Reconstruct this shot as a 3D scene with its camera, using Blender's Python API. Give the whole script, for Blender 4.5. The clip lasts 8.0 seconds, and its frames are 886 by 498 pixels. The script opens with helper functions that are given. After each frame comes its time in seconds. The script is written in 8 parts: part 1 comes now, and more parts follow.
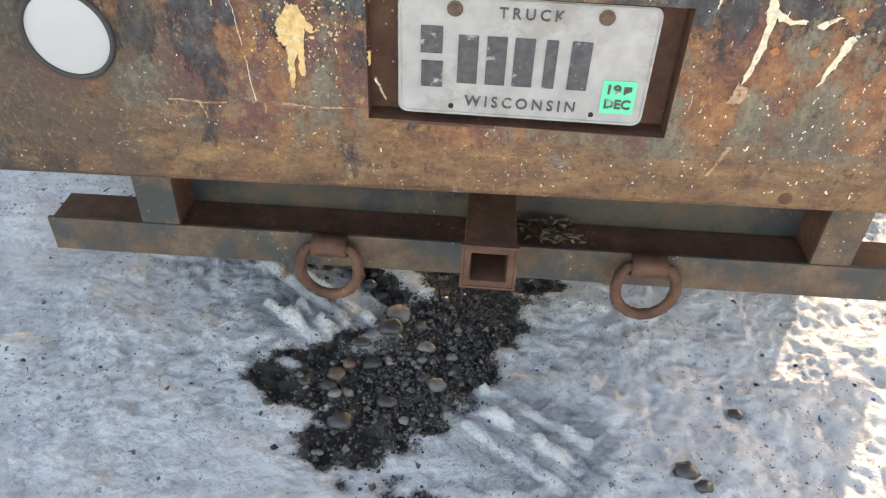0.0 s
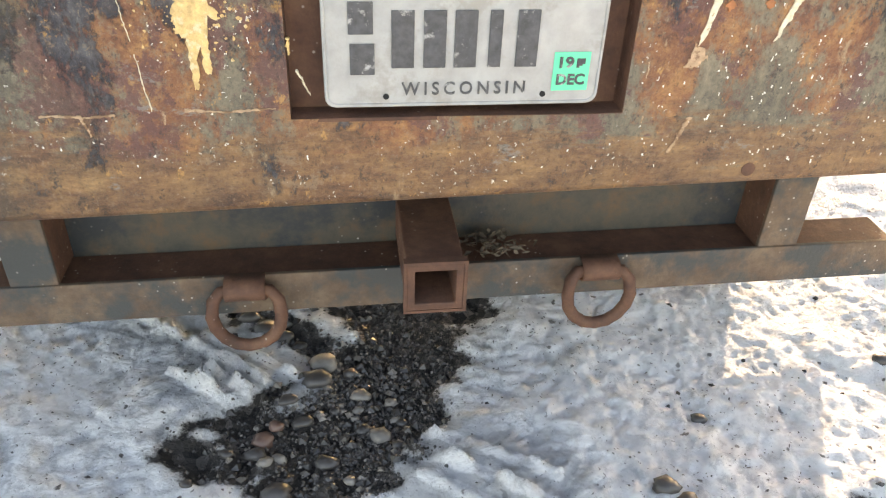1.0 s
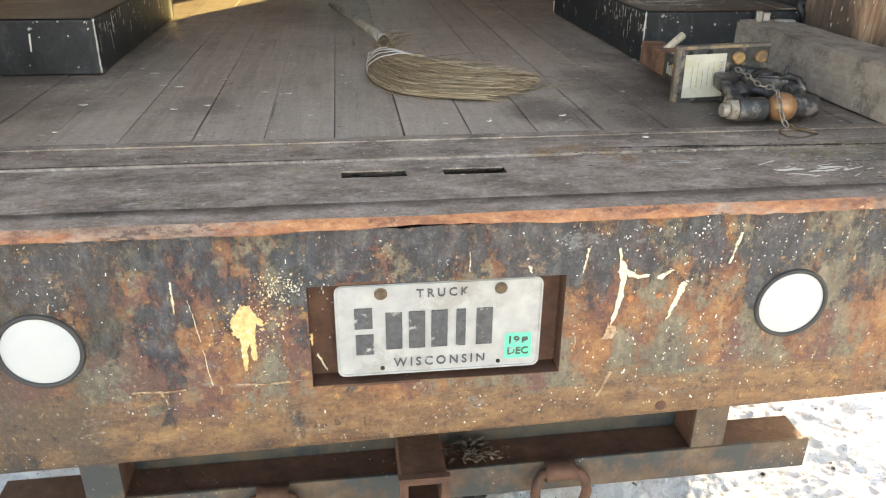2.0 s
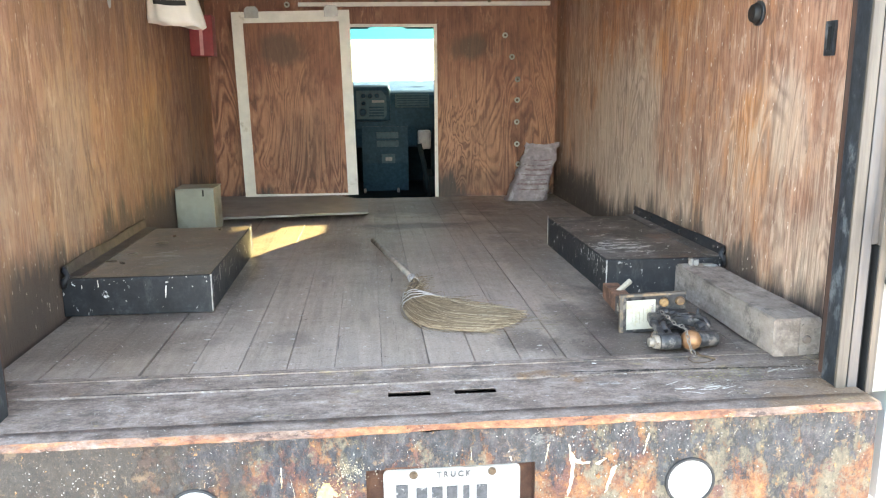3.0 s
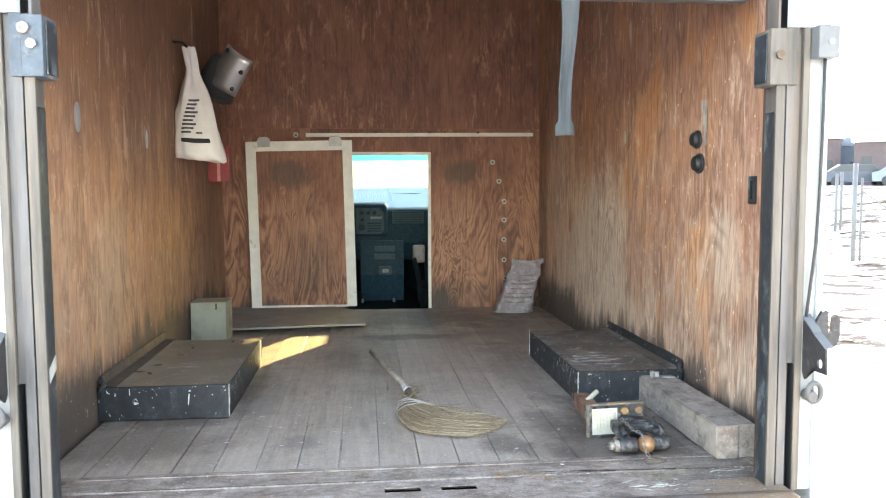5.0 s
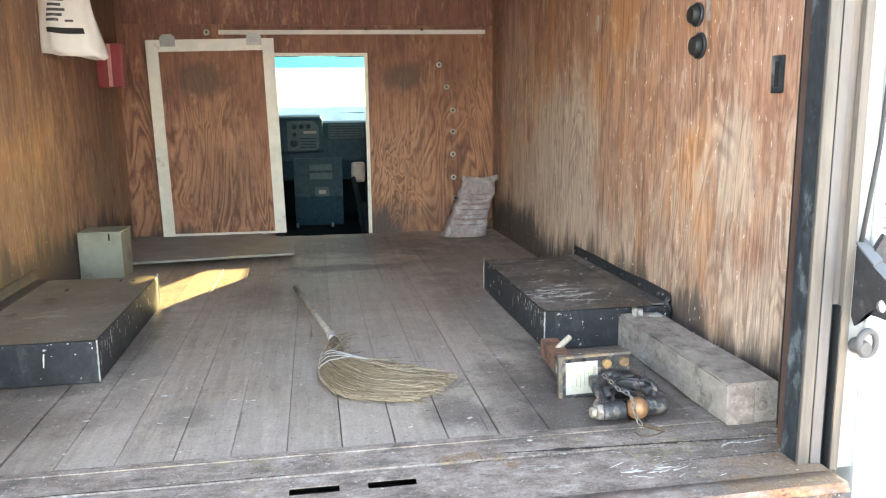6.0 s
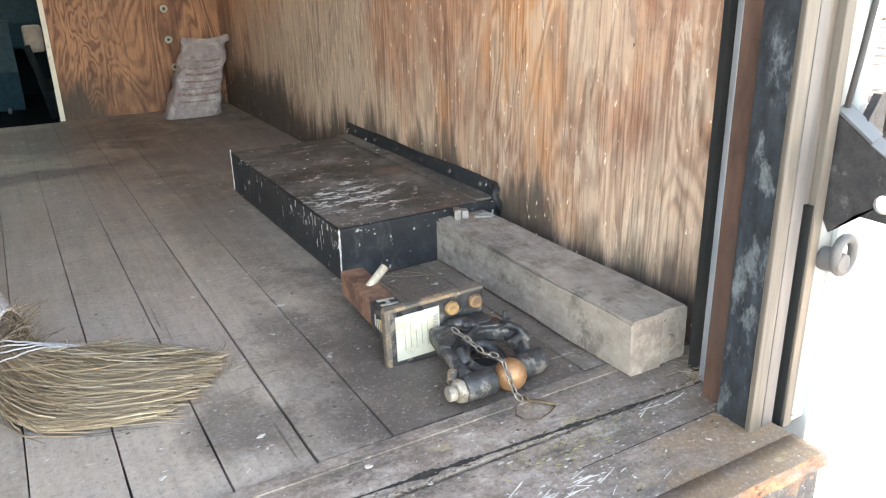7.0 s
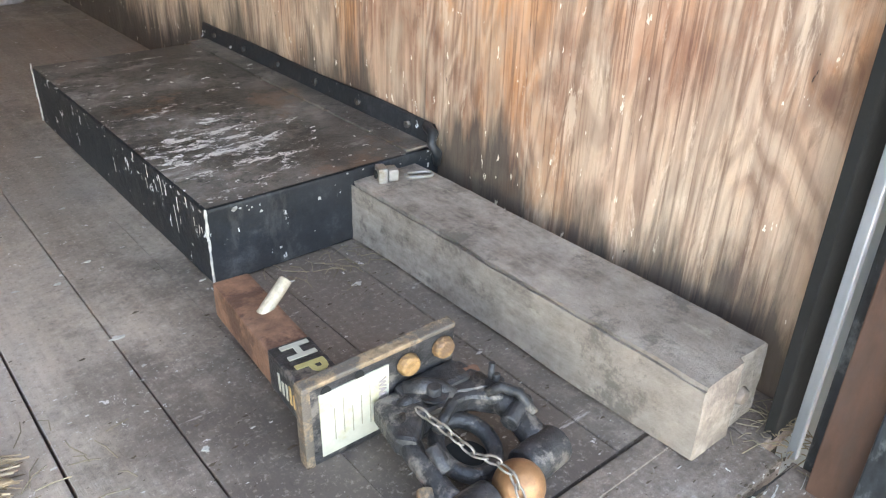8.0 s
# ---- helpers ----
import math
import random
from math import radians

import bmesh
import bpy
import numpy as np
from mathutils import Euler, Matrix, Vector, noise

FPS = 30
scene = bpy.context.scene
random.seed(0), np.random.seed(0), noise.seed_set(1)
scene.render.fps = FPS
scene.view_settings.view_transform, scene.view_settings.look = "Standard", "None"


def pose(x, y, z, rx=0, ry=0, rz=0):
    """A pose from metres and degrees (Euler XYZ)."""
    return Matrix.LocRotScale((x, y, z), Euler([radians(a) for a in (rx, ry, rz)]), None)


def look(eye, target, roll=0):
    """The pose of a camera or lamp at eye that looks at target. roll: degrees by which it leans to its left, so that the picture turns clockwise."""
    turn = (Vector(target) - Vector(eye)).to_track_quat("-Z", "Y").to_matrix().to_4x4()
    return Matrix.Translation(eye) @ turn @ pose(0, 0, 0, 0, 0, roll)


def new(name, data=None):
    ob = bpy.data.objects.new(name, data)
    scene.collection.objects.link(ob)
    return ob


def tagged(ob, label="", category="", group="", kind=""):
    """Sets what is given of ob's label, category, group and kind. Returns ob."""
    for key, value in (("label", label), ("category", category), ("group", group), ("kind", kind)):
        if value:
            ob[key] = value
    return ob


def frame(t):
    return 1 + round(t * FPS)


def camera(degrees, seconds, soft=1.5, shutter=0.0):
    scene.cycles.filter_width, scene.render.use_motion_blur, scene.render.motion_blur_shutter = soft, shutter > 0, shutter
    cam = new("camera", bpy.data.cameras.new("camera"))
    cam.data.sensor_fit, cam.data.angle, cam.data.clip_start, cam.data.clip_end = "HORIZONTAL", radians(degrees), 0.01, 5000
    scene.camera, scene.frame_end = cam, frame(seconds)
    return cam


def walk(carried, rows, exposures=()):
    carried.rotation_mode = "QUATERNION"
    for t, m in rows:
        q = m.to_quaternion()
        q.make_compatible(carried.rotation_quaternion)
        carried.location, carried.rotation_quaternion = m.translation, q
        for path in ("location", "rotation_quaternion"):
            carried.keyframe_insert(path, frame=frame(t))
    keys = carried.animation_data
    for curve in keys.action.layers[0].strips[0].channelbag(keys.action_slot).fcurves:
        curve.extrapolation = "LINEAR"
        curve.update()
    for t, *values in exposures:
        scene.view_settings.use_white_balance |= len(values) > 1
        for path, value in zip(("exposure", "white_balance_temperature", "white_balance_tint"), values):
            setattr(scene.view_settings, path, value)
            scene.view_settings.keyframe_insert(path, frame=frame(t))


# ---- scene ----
cam = camera(60.0, 8.0, soft=1.2)
PATH = [
    (0, (-0.049, -0.858, 1.118), (-0.119, 0.693, -0.142), 2.5),
    (0.5, (-0.104, -0.781, 0.955), (0.079, 0.795, -0.262), 3.1),
    (1, (-0.135, -0.784, 0.986), (0.112, 0.852, -0.137), 2.4),
    (1.5, (-0.131, -0.78, 1.1), (0.139, 0.944, 0.122), 1.7),
    (2, (-0.124, -0.964, 1.298), (0.112, 0.833, 0.452), 0.6),
    (2.2, (-0.114, -1.087, 1.38), (0.104, 0.746, 0.609), 0.1),
    (3.3, (-0.174, -1.698, 1.662), (0.002, 0.273, 1.366), -0.4),
    (3.5, (-0.161, -1.789, 1.688), (0.012, 0.189, 1.453), -0.2),
    (4, (-0.12, -1.97, 1.737), (0.052, 0.019, 1.612), 0.1),
    (4.2, (-0.121, -2.015, 1.745), (0.054, -0.025, 1.64), 0.0),
    (5.3, (-0.195, -1.772, 1.698), (0.027, 0.207, 1.511), -0.3),
    (5.5, (-0.151, -1.634, 1.673), (0.086, 0.34, 1.451), -0.4),
    (6, (-0.058, -1.3, 1.65), (0.264, 0.642, 1.298), -0.7),
    (6.5, (-0.022, -0.918, 1.611), (0.61, 0.909, 1.099), -1.0),
    (7, (0.057, -0.549, 1.579), (0.971, 1.083, 0.872), -1.5),
    (7.5, (0.185, -0.219, 1.524), (1.227, 1.224, 0.613), -0.4),
    (8, (0.268, -0.003, 1.513), (1.4, 1.331, 0.544), 1.6),
]
EXPOSURES = [(0, 2.61, 8700, 20), (1.0, 2.83, 9200, 20), (1.5, 2.85, 9600, 19), (2.2, 3.24, 9100, 18), (3.3, 4.07, 7700, 16), (3.6, 4.05, 7700, 16), (4.2, 3.96, 7550, 15), (5.4, 3.88, 7800, 15), (6, 4.04, 7900, 16), (7, 3.98, 8400, 17), (8, 4.22, 8300, 18)]
walk(cam, [(t, look(eye, target, roll)) for t, eye, target, roll in PATH], EXPOSURES)

# ---- exposure is keyed with the walk above; world and sun ----
SUN_AZ = math.atan2(0.472, 0.882)
SUN_EL = radians(15.5)
world = bpy.data.worlds.new("winter_sky")
scene.world = world
world.use_nodes = True
_wn = world.node_tree.nodes
_sky = _wn.new("ShaderNodeTexSky")
_sky.sky_type = "NISHITA"
_sky.sun_disc = False
_sky.sun_elevation = SUN_EL
_sky.sun_rotation = SUN_AZ
_sky.air_density, _sky.dust_density, _sky.ozone_density = 1.0, 1.6, 1.0
world.node_tree.links.new(_sky.outputs[0], _wn["Background"].inputs[0])
_wn["Background"].inputs[1].default_value = 0.15
sun_data = bpy.data.lights.new("sun", "SUN")
sun_data.energy, sun_data.angle, sun_data.color = 2.2, radians(0.5), (1.0, 0.90, 0.74)
sun = new("sun", sun_data)
_d = Vector((math.sin(SUN_AZ) * math.cos(SUN_EL), math.cos(SUN_AZ) * math.cos(SUN_EL), math.sin(SUN_EL)))
sun.matrix_world = look(_d * 30, (0, 0, 0))


# ---- material tools ----
class Mat:
    """A node material with short names for the nodes that are used again and again."""

    def __init__(self, name, rough=0.6, metal=0.0, color=(0.5, 0.5, 0.5)):
        self.m = bpy.data.materials.new(name)
        self.m.use_nodes = True
        self.t = self.m.node_tree
        self.b = self.t.nodes["Principled BSDF"]
        self.b.inputs["Roughness"].default_value = rough
        self.b.inputs["Metallic"].default_value = metal
        self.b.inputs["Base Color"].default_value = (*color, 1)
        self.co = None

    def n(self, kind, **ins):
        node = self.t.nodes.new("ShaderNode" + kind)
        for k, v in ins.items():
            node.inputs[k].default_value = v
        return node

    def link(self, a, b):
        self.t.links.new(a, b)

    def coords(self, scale=(1, 1, 1), random_shift=False):
        tc = self.n("TexCoord")
        out = tc.outputs["Object"]
        if random_shift:
            oi = self.n("ObjectInfo")
            mul = self.n("VectorMath")
            mul.operation = "SCALE"
            mul.inputs[0].default_value = (17.0, 9.0, 5.0)
            self.link(oi.outputs["Random"], mul.inputs["Scale"])
            add = self.n("VectorMath")
            self.link(out, add.inputs[0])
            self.link(mul.outputs[0], add.inputs[1])
            out = add.outputs[0]
        mp = self.n("Mapping")
        mp.inputs["Scale"].default_value = scale
        self.link(out, mp.inputs["Vector"])
        return mp.outputs[0]

    def noise(self, co, scale, detail=4, rough=0.55, dist=0.0):
        nd = self.n("TexNoise", Scale=scale, Detail=detail, Roughness=rough, Distortion=dist)
        self.link(co, nd.inputs["Vector"])
        return nd.outputs["Fac"]

    def voronoi(self, co, scale, out="Distance", rnd=1.0):
        nd = self.n("TexVoronoi", Scale=scale, Randomness=rnd)
        self.link(co, nd.inputs["Vector"])
        return nd.outputs[out]

    def ramp(self, fac, stops):
        nd = self.n("ValToRGB")
        el = nd.color_ramp.elements
        while len(el) < len(stops):
            el.new(0.5)
        for e, (p, c) in zip(el, stops):
            e.position = p
            e.color = (*c, 1) if len(c) == 3 else c
        self.link(fac, nd.inputs[0])
        return nd.outputs[0]

    def step(self, fac, lo, hi):
        nd = self.n("MapRange")
        nd.inputs["From Min"].default_value, nd.inputs["From Max"].default_value = lo, hi
        self.link(fac, nd.inputs["Value"])
        return nd.outputs[0]

    def math(self, op, a, b):
        nd = self.n("Math")
        nd.operation = op
        for i, v in enumerate((a, b)):
            if isinstance(v, (int, float)):
                nd.inputs[i].default_value = v
            else:
                self.link(v, nd.inputs[i])
        return nd.outputs[0]

    def mix(self, fac, a, b, mode="MIX"):
        nd = self.n("Mix")
        nd.data_type, nd.blend_type = "RGBA", mode
        for i, v in ((0, fac), (6, a), (7, b)):
            if isinstance(v, (int, float)):
                nd.inputs[i].default_value = v
            elif isinstance(v, tuple):
                nd.inputs[i].default_value = (*v, 1)
            else:
                self.link(v, nd.inputs[i])
        return nd.outputs[2]

    def axis(self, co, i):
        nd = self.n("SeparateXYZ")
        self.link(co, nd.inputs[0])
        return nd.outputs[i]

    def done(self, color=None, rough=None, bump=None, strength=0.3, dist=0.01):
        if color is not None:
            self.link(color, self.b.inputs["Base Color"])
        if rough is not None:
            self.link(rough, self.b.inputs["Roughness"])
        if bump is not None:
            bp = self.n("Bump", Strength=strength, Distance=dist)
            self.link(bump, bp.inputs["Height"])
            self.link(bp.outputs[0], self.b.inputs["Normal"])
        return self.m


def specks(k, co, scale, lo, hi, gate_scale=3.0, gate=(0.45, 0.6)):
    """Small scattered flecks, gathered in drifts."""
    d = k.step(k.voronoi(co, scale), hi, lo)
    g = k.step(k.noise(co, gate_scale, 3), *gate)
    return k.math("MULTIPLY", d, g)


def torn_coords(k, co, scale, amount):
    """Coordinates shaken a little, so that flecks get ragged outlines."""
    bent = k.n("VectorMath")
    bent.operation = "MULTIPLY_ADD"
    wv = k.n("TexNoise", Scale=scale, Detail=4.0, Roughness=0.7)
    k.link(co, wv.inputs["Vector"])
    k.link(wv.outputs["Color"], bent.inputs[0])
    bent.inputs[1].default_value = (amount, amount, amount)
    k.link(co, bent.inputs[2])
    return bent.outputs[0]


def mat_bumper():
    """Old dark blue paint over brown primer over rust: most paint left along the top, most rust along the foot."""
    k = Mat("rusted_painted_steel", 0.58, 0.05)
    co = k.coords()
    tall = k.coords((1, 1, 0.6))
    z, x = k.axis(co, 2), k.axis(co, 0)
    ragged = k.noise(tall, 11, 10, 0.78)
    coarse = k.noise(tall, 4.2, 8, 0.7)
    # bare rust and primer
    rust = k.ramp(k.noise(k.coords((0.8, 1, 0.9)), 24, 10, 0.8), [(0.34, (0.075, 0.03, 0.02)), (0.44, (0.17, 0.066, 0.034)), (0.53, (0.255, 0.108, 0.046)), (0.64, (0.40, 0.20, 0.075))])
    olive = k.ramp(k.noise(tall, 30, 9, 0.8), [(0.36, (0.055, 0.05, 0.04)), (0.5, (0.135, 0.115, 0.082)), (0.64, (0.235, 0.195, 0.135))])
    col = k.mix(k.step(k.noise(tall, 7.5, 10, 0.76), 0.47, 0.53), rust, olive)
    plum = k.step(k.math("ADD", k.noise(co, 9, 9, 0.74), k.math("MULTIPLY", k.step(x, -0.05, -0.35), 0.07)), 0.545, 0.575)
    col = k.mix(k.math("MULTIPLY", plum, 0.85), col, k.mix(ragged, (0.085, 0.036, 0.034), (0.17, 0.07, 0.056)))
    # orange foot, with long level runs
    low = k.math("ADD", k.step(z, 0.68, 0.54), k.math("MULTIPLY", k.math("SUBTRACT", k.noise(k.coords((0.35, 1, 1.3)), 13, 10, 0.76), 0.5), 2.4))
    foot = k.ramp(k.noise(k.coords((0.4, 1, 1.2)), 26, 10, 0.8), [(0.36, (0.07, 0.034, 0.022)), (0.47, (0.165, 0.082, 0.04)), (0.56, (0.245, 0.128, 0.055)), (0.66, (0.37, 0.205, 0.085))])
    col = k.mix(k.math("MULTIPLY", k.step(low, 0.42, 0.62), 0.9), col, foot)
    # dark slate-blue paint, thick at the top
    high = k.math("ADD", k.math("MULTIPLY", k.step(z, 0.64, 0.84), 0.088), k.math("MULTIPLY", k.step(x, -0.25, -0.9), 0.05))
    blue = k.step(k.math("ADD", k.math("ADD", k.math("MULTIPLY", ragged, 0.55), k.math("MULTIPLY", coarse, 0.45)), high), 0.555, 0.578)
    paint = k.ramp(k.noise(k.coords((1, 1, 0.5)), 40, 8, 0.78), [(0.36, (0.010, 0.013, 0.019)), (0.48, (0.028, 0.034, 0.044)), (0.57, (0.066, 0.072, 0.078)), (0.68, (0.15, 0.15, 0.14))])
    col = k.mix(k.math("MULTIPLY", blue, 0.9), col, paint)
    # darker brown, ragged, towards the end at -x
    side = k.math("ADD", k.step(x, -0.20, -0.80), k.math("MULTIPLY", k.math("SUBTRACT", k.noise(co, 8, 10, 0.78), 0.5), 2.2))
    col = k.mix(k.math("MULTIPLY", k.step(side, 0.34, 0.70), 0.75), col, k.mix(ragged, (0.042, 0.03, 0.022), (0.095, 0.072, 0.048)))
    isle = k.step(k.noise(k.coords((0.8, 1, 1.1)), 16, 10, 0.8), 0.575, 0.605)
    col = k.mix(k.math("MULTIPLY", isle, 0.75), col, k.mix(ragged, (0.16, 0.088, 0.05), (0.30, 0.205, 0.125)))
    # smears of pale tan and of dark scale
    tan = k.step(k.noise(k.coords((1, 1, 0.42)), 19, 10, 0.8), 0.60, 0.64)
    col = k.mix(k.math("MULTIPLY", tan, 0.7), col, (0.36, 0.26, 0.16))
    och = k.step(k.noise(k.coords((1.1, 1, 0.8)), 34, 8, 0.78), 0.605, 0.64)
    col = k.mix(k.math("MULTIPLY", och, 0.8), col, (0.46, 0.235, 0.075))
    dk = k.step(k.noise(k.coords((1, 1, 0.8)), 46, 8, 0.8), 0.575, 0.62)
    col = k.mix(k.math("MULTIPLY", dk, 0.75), col, (0.022, 0.018, 0.018))
    grey = k.step(k.noise(k.coords((0.5, 1, 1)), 15, 10, 0.8), 0.605, 0.635)
    col = k.mix(k.math("MULTIPLY", grey, 0.6), col, (0.22, 0.22, 0.205))
    pit = k.noise(k.coords((1, 1, 0.75)), 150, 6, 0.82)
    col = k.mix(k.math("MULTIPLY", k.step(pit, 0.54, 0.62), 0.5), col, (0.025, 0.018, 0.015))
    col = k.mix(k.math("MULTIPLY", k.step(pit, 0.44, 0.36), 0.38), col, (0.36, 0.25, 0.16))
    torn = torn_coords(k, co, 90, 0.02)
    fl = specks(k, torn, 100, 0.11, 0.14, 6.0, (0.50, 0.55))
    col = k.mix(fl, col, (0.66, 0.62, 0.54))
    r = k.step(k.noise(co, 12, 4), 0.2, 0.9)
    h = k.math("ADD", k.noise(co, 110, 6, 0.8), k.math("ADD", k.math("MULTIPLY", ragged, 1.4), k.math("MULTIPLY", blue, 0.5)))
    return k.done(col, k.math("ADD", k.math("MULTIPLY", r, 0.3), 0.38), h, 0.75, 0.004)


def mat_rust(name, dark, mid, light, paint=None, amount=0.5):
    k = Mat(name, 0.75, 0.1)
    co = k.coords()
    col = k.ramp(k.noise(co, 22, 7, 0.7), [(0.3, dark), (0.5, mid), (0.7, light)])
    if paint:
        col = k.mix(k.step(k.noise(co, 7, 6, 0.7), 0.62 - amount * 0.25, 0.74 - amount * 0.25), col, paint)
    fl = specks(k, co, 75, 0.07, 0.16, 6, (0.5, 0.62))
    col = k.mix(k.math("MULTIPLY", fl, 0.7), col, (0.6, 0.56, 0.5))
    return k.done(col, None, k.noise(co, 120, 5, 0.7), 0.4, 0.004)


def spot_at(k, place, spots, edge, ragged=2.2, across="y"):
    """How far a place lies in one of the given spots: rows of centre y, z and half sizes."""
    out = None
    for (sy, sz, ry, rz, amount) in spots:
        mp = k.n("Mapping")
        mp.inputs["Location"].default_value = (0, -sy / ry, -sz / rz) if across == "y" else (-sy / ry, 0, -sz / rz)
        mp.inputs["Scale"].default_value = (0, 1 / ry, 1 / rz) if across == "y" else (1 / ry, 0, 1 / rz)
        k.link(place, mp.inputs["Vector"])
        ln = k.n("VectorMath")
        ln.operation = "LENGTH"
        k.link(mp.outputs[0], ln.inputs[0])
        d = k.math("ADD", ln.outputs["Value"], k.math("MULTIPLY", k.math("SUBTRACT", edge, 0.5), ragged))
        f = k.math("MULTIPLY", k.step(d, 1.1, 0.6), amount)
        out = f if out is None else k.math("MAXIMUM", out, f)
    return out


def mat_old_ply(name, rose, tan, amber, grey, dark, pale, weather=0.6, flecks=1.0, wetness=0.0, soot_shade=(), pale_spots=(), crown=0.75, across="y", lines=1.0, figure=1.0):
    """Old softwood ply: smooth tones, upper shade painted in, thin dark growth lines, the foot weathered, small torn
    flecks.
    """
    k = Mat(name, 0.62)
    raw = k.coords()
    z = k.axis(raw, 2)
    tone = k.noise(k.coords((1, 1, 0.45), True), 3.2, 6, 0.62)
    col = k.ramp(tone, [(0.38, rose), (0.455, tan), (0.51, tuple(c * 0.8 for c in rose)), (0.55, tan), (0.61, amber)])
    patch = k.step(k.noise(k.coords((1.1, 1.1, 0.5), True), 5.5, 7, 0.68), 0.53, 0.60)
    col = k.mix(k.math("MULTIPLY", patch, 0.55), col, amber)
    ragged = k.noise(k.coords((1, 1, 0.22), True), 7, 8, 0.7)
    # shade under the roof painted into the colour; crown sets how strong
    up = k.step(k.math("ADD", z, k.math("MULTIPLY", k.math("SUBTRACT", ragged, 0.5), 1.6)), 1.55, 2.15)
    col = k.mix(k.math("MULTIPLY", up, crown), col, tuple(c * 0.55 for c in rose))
    down = k.step(k.math("ADD", z, k.math("MULTIPLY", k.math("SUBTRACT", ragged, 0.5), 2.6)), 1.62, 1.20)
    veil = k.noise(k.coords((1, 1, 0.3), True), 14, 9, 0.74)
    col = k.mix(k.math("MULTIPLY", down, k.math("MULTIPLY", k.step(veil, 0.40, 0.60), weather)), col, grey)
    edge = k.math("ADD", k.math("MULTIPLY", ragged, 0.5), k.math("MULTIPLY", veil, 0.5))
    # paler patches at the given places
    if pale_spots:
        col = k.mix(spot_at(k, raw, pale_spots, edge, 3.4, across), col, k.mix(veil, pale, grey))
    # the peeled figure: nested flames, then the fine growth lines
    n0 = k.noise(k.coords((1, 1, 0.27), True), 3.4, 3, 0.5, 0.9)
    wave = k.math("SINE", k.math("MULTIPLY", k.math("ADD", n0, k.math("MULTIPLY", k.noise(k.coords((1, 1, 0.3), True), 30, 3, 0.6), 0.02)), 120.0), 0.0)
    here = k.math("MULTIPLY", k.step(k.noise(k.coords((1, 1, 0.5), True), 3.0, 6, 0.66), 0.44, 0.60), k.math("SUBTRACT", 1.0, k.math("MULTIPLY", up, 0.75)))
    col = k.mix(k.math("MULTIPLY", k.math("MULTIPLY", k.step(wave, 0.10, 0.85), here), min(1.0, 0.42 * figure)), col, dark)
    col = k.mix(k.math("MULTIPLY", k.math("MULTIPLY", k.step(wave, -0.25, -0.9), here), min(1.0, 0.34 * figure)), col, pale)
    n1 = k.noise(k.coords((1, 1, 0.12), True), 4.6, 3, 0.45, 0.5)
    for waves, amount, lo in ((90.0, 0.34, 0.70), (210.0, 0.26, 0.45)):
        line = k.step(k.math("SINE", k.math("MULTIPLY", n1, waves), 0.0), lo, 1.0)
        gate = k.step(k.noise(k.coords((1, 1, 0.3), True), 4.0 + waves * 0.02, 6, 0.68), 0.46, 0.58)
        col = k.mix(k.math("MULTIPLY", k.math("MULTIPLY", line, gate), min(1.0, amount * lines)), col, dark)
    fine = k.noise(k.coords((1, 1, 0.03), True), 85, 6, 0.75)
    col = k.mix(k.math("MULTIPLY", k.step(fine, 0.55, 0.64), 0.26), col, dark)
    col = k.mix(k.math("MULTIPLY", k.step(fine, 0.45, 0.36), 0.16), col, pale)
    thin = k.noise(k.coords((1, 1, 0.018), True), 150, 3, 0.6)
    col = k.mix(k.math("MULTIPLY", k.math("MULTIPLY", k.step(thin, 0.55, 0.60), k.step(ragged, 0.40, 0.56)), 0.45 * min(1.3, lines)), col, dark)
    flame = k.noise(k.coords((1, 1, 0.22), True), 22, 9, 0.74, 0.5)
    col = k.mix(k.math("MULTIPLY", k.step(flame, 0.56, 0.62), 0.38), col, dark)
    sg = k.step(k.noise(k.coords((1, 1, 0.6), True), 3.4, 5, 0.65), 0.44, 0.54)
    col = k.mix(k.math("MULTIPLY", k.math("MULTIPLY", k.step(flame, 0.445, 0.40), sg), 0.55), col, pale)
    # sooty smudges, and corner shade painted at the side walls' far end
    if soot_shade:
        col = k.mix(spot_at(k, raw, soot_shade, edge, 3.4, across), col, k.mix(flame, (0.035, 0.022, 0.018), (0.13, 0.085, 0.06)))
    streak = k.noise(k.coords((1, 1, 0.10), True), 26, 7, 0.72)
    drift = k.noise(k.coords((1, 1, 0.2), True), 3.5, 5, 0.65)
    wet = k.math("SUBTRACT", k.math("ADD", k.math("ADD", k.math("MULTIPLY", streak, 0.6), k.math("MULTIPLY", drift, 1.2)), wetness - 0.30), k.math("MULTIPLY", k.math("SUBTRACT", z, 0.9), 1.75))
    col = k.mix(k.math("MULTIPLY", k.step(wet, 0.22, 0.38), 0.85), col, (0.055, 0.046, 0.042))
    nick = k.step(k.noise(k.coords((1.5, 1.5, 0.4), True), 34, 5, 0.7), 0.70, 0.72)
    col = k.mix(nick, col, (0.04, 0.028, 0.02))
    fl = specks(k, torn_coords(k, k.coords((1, 1, 0.35)), 60, 0.03), 46, 0.095, 0.12, 4.0, (0.38, 0.44))
    col = k.mix(k.math("MULTIPLY", fl, flecks), col, (0.84, 0.76, 0.64))
    h = k.math("SUBTRACT", k.math("MULTIPLY", flame, 0.8), fine)
    return k.done(col, None, h, 0.6, 0.004)


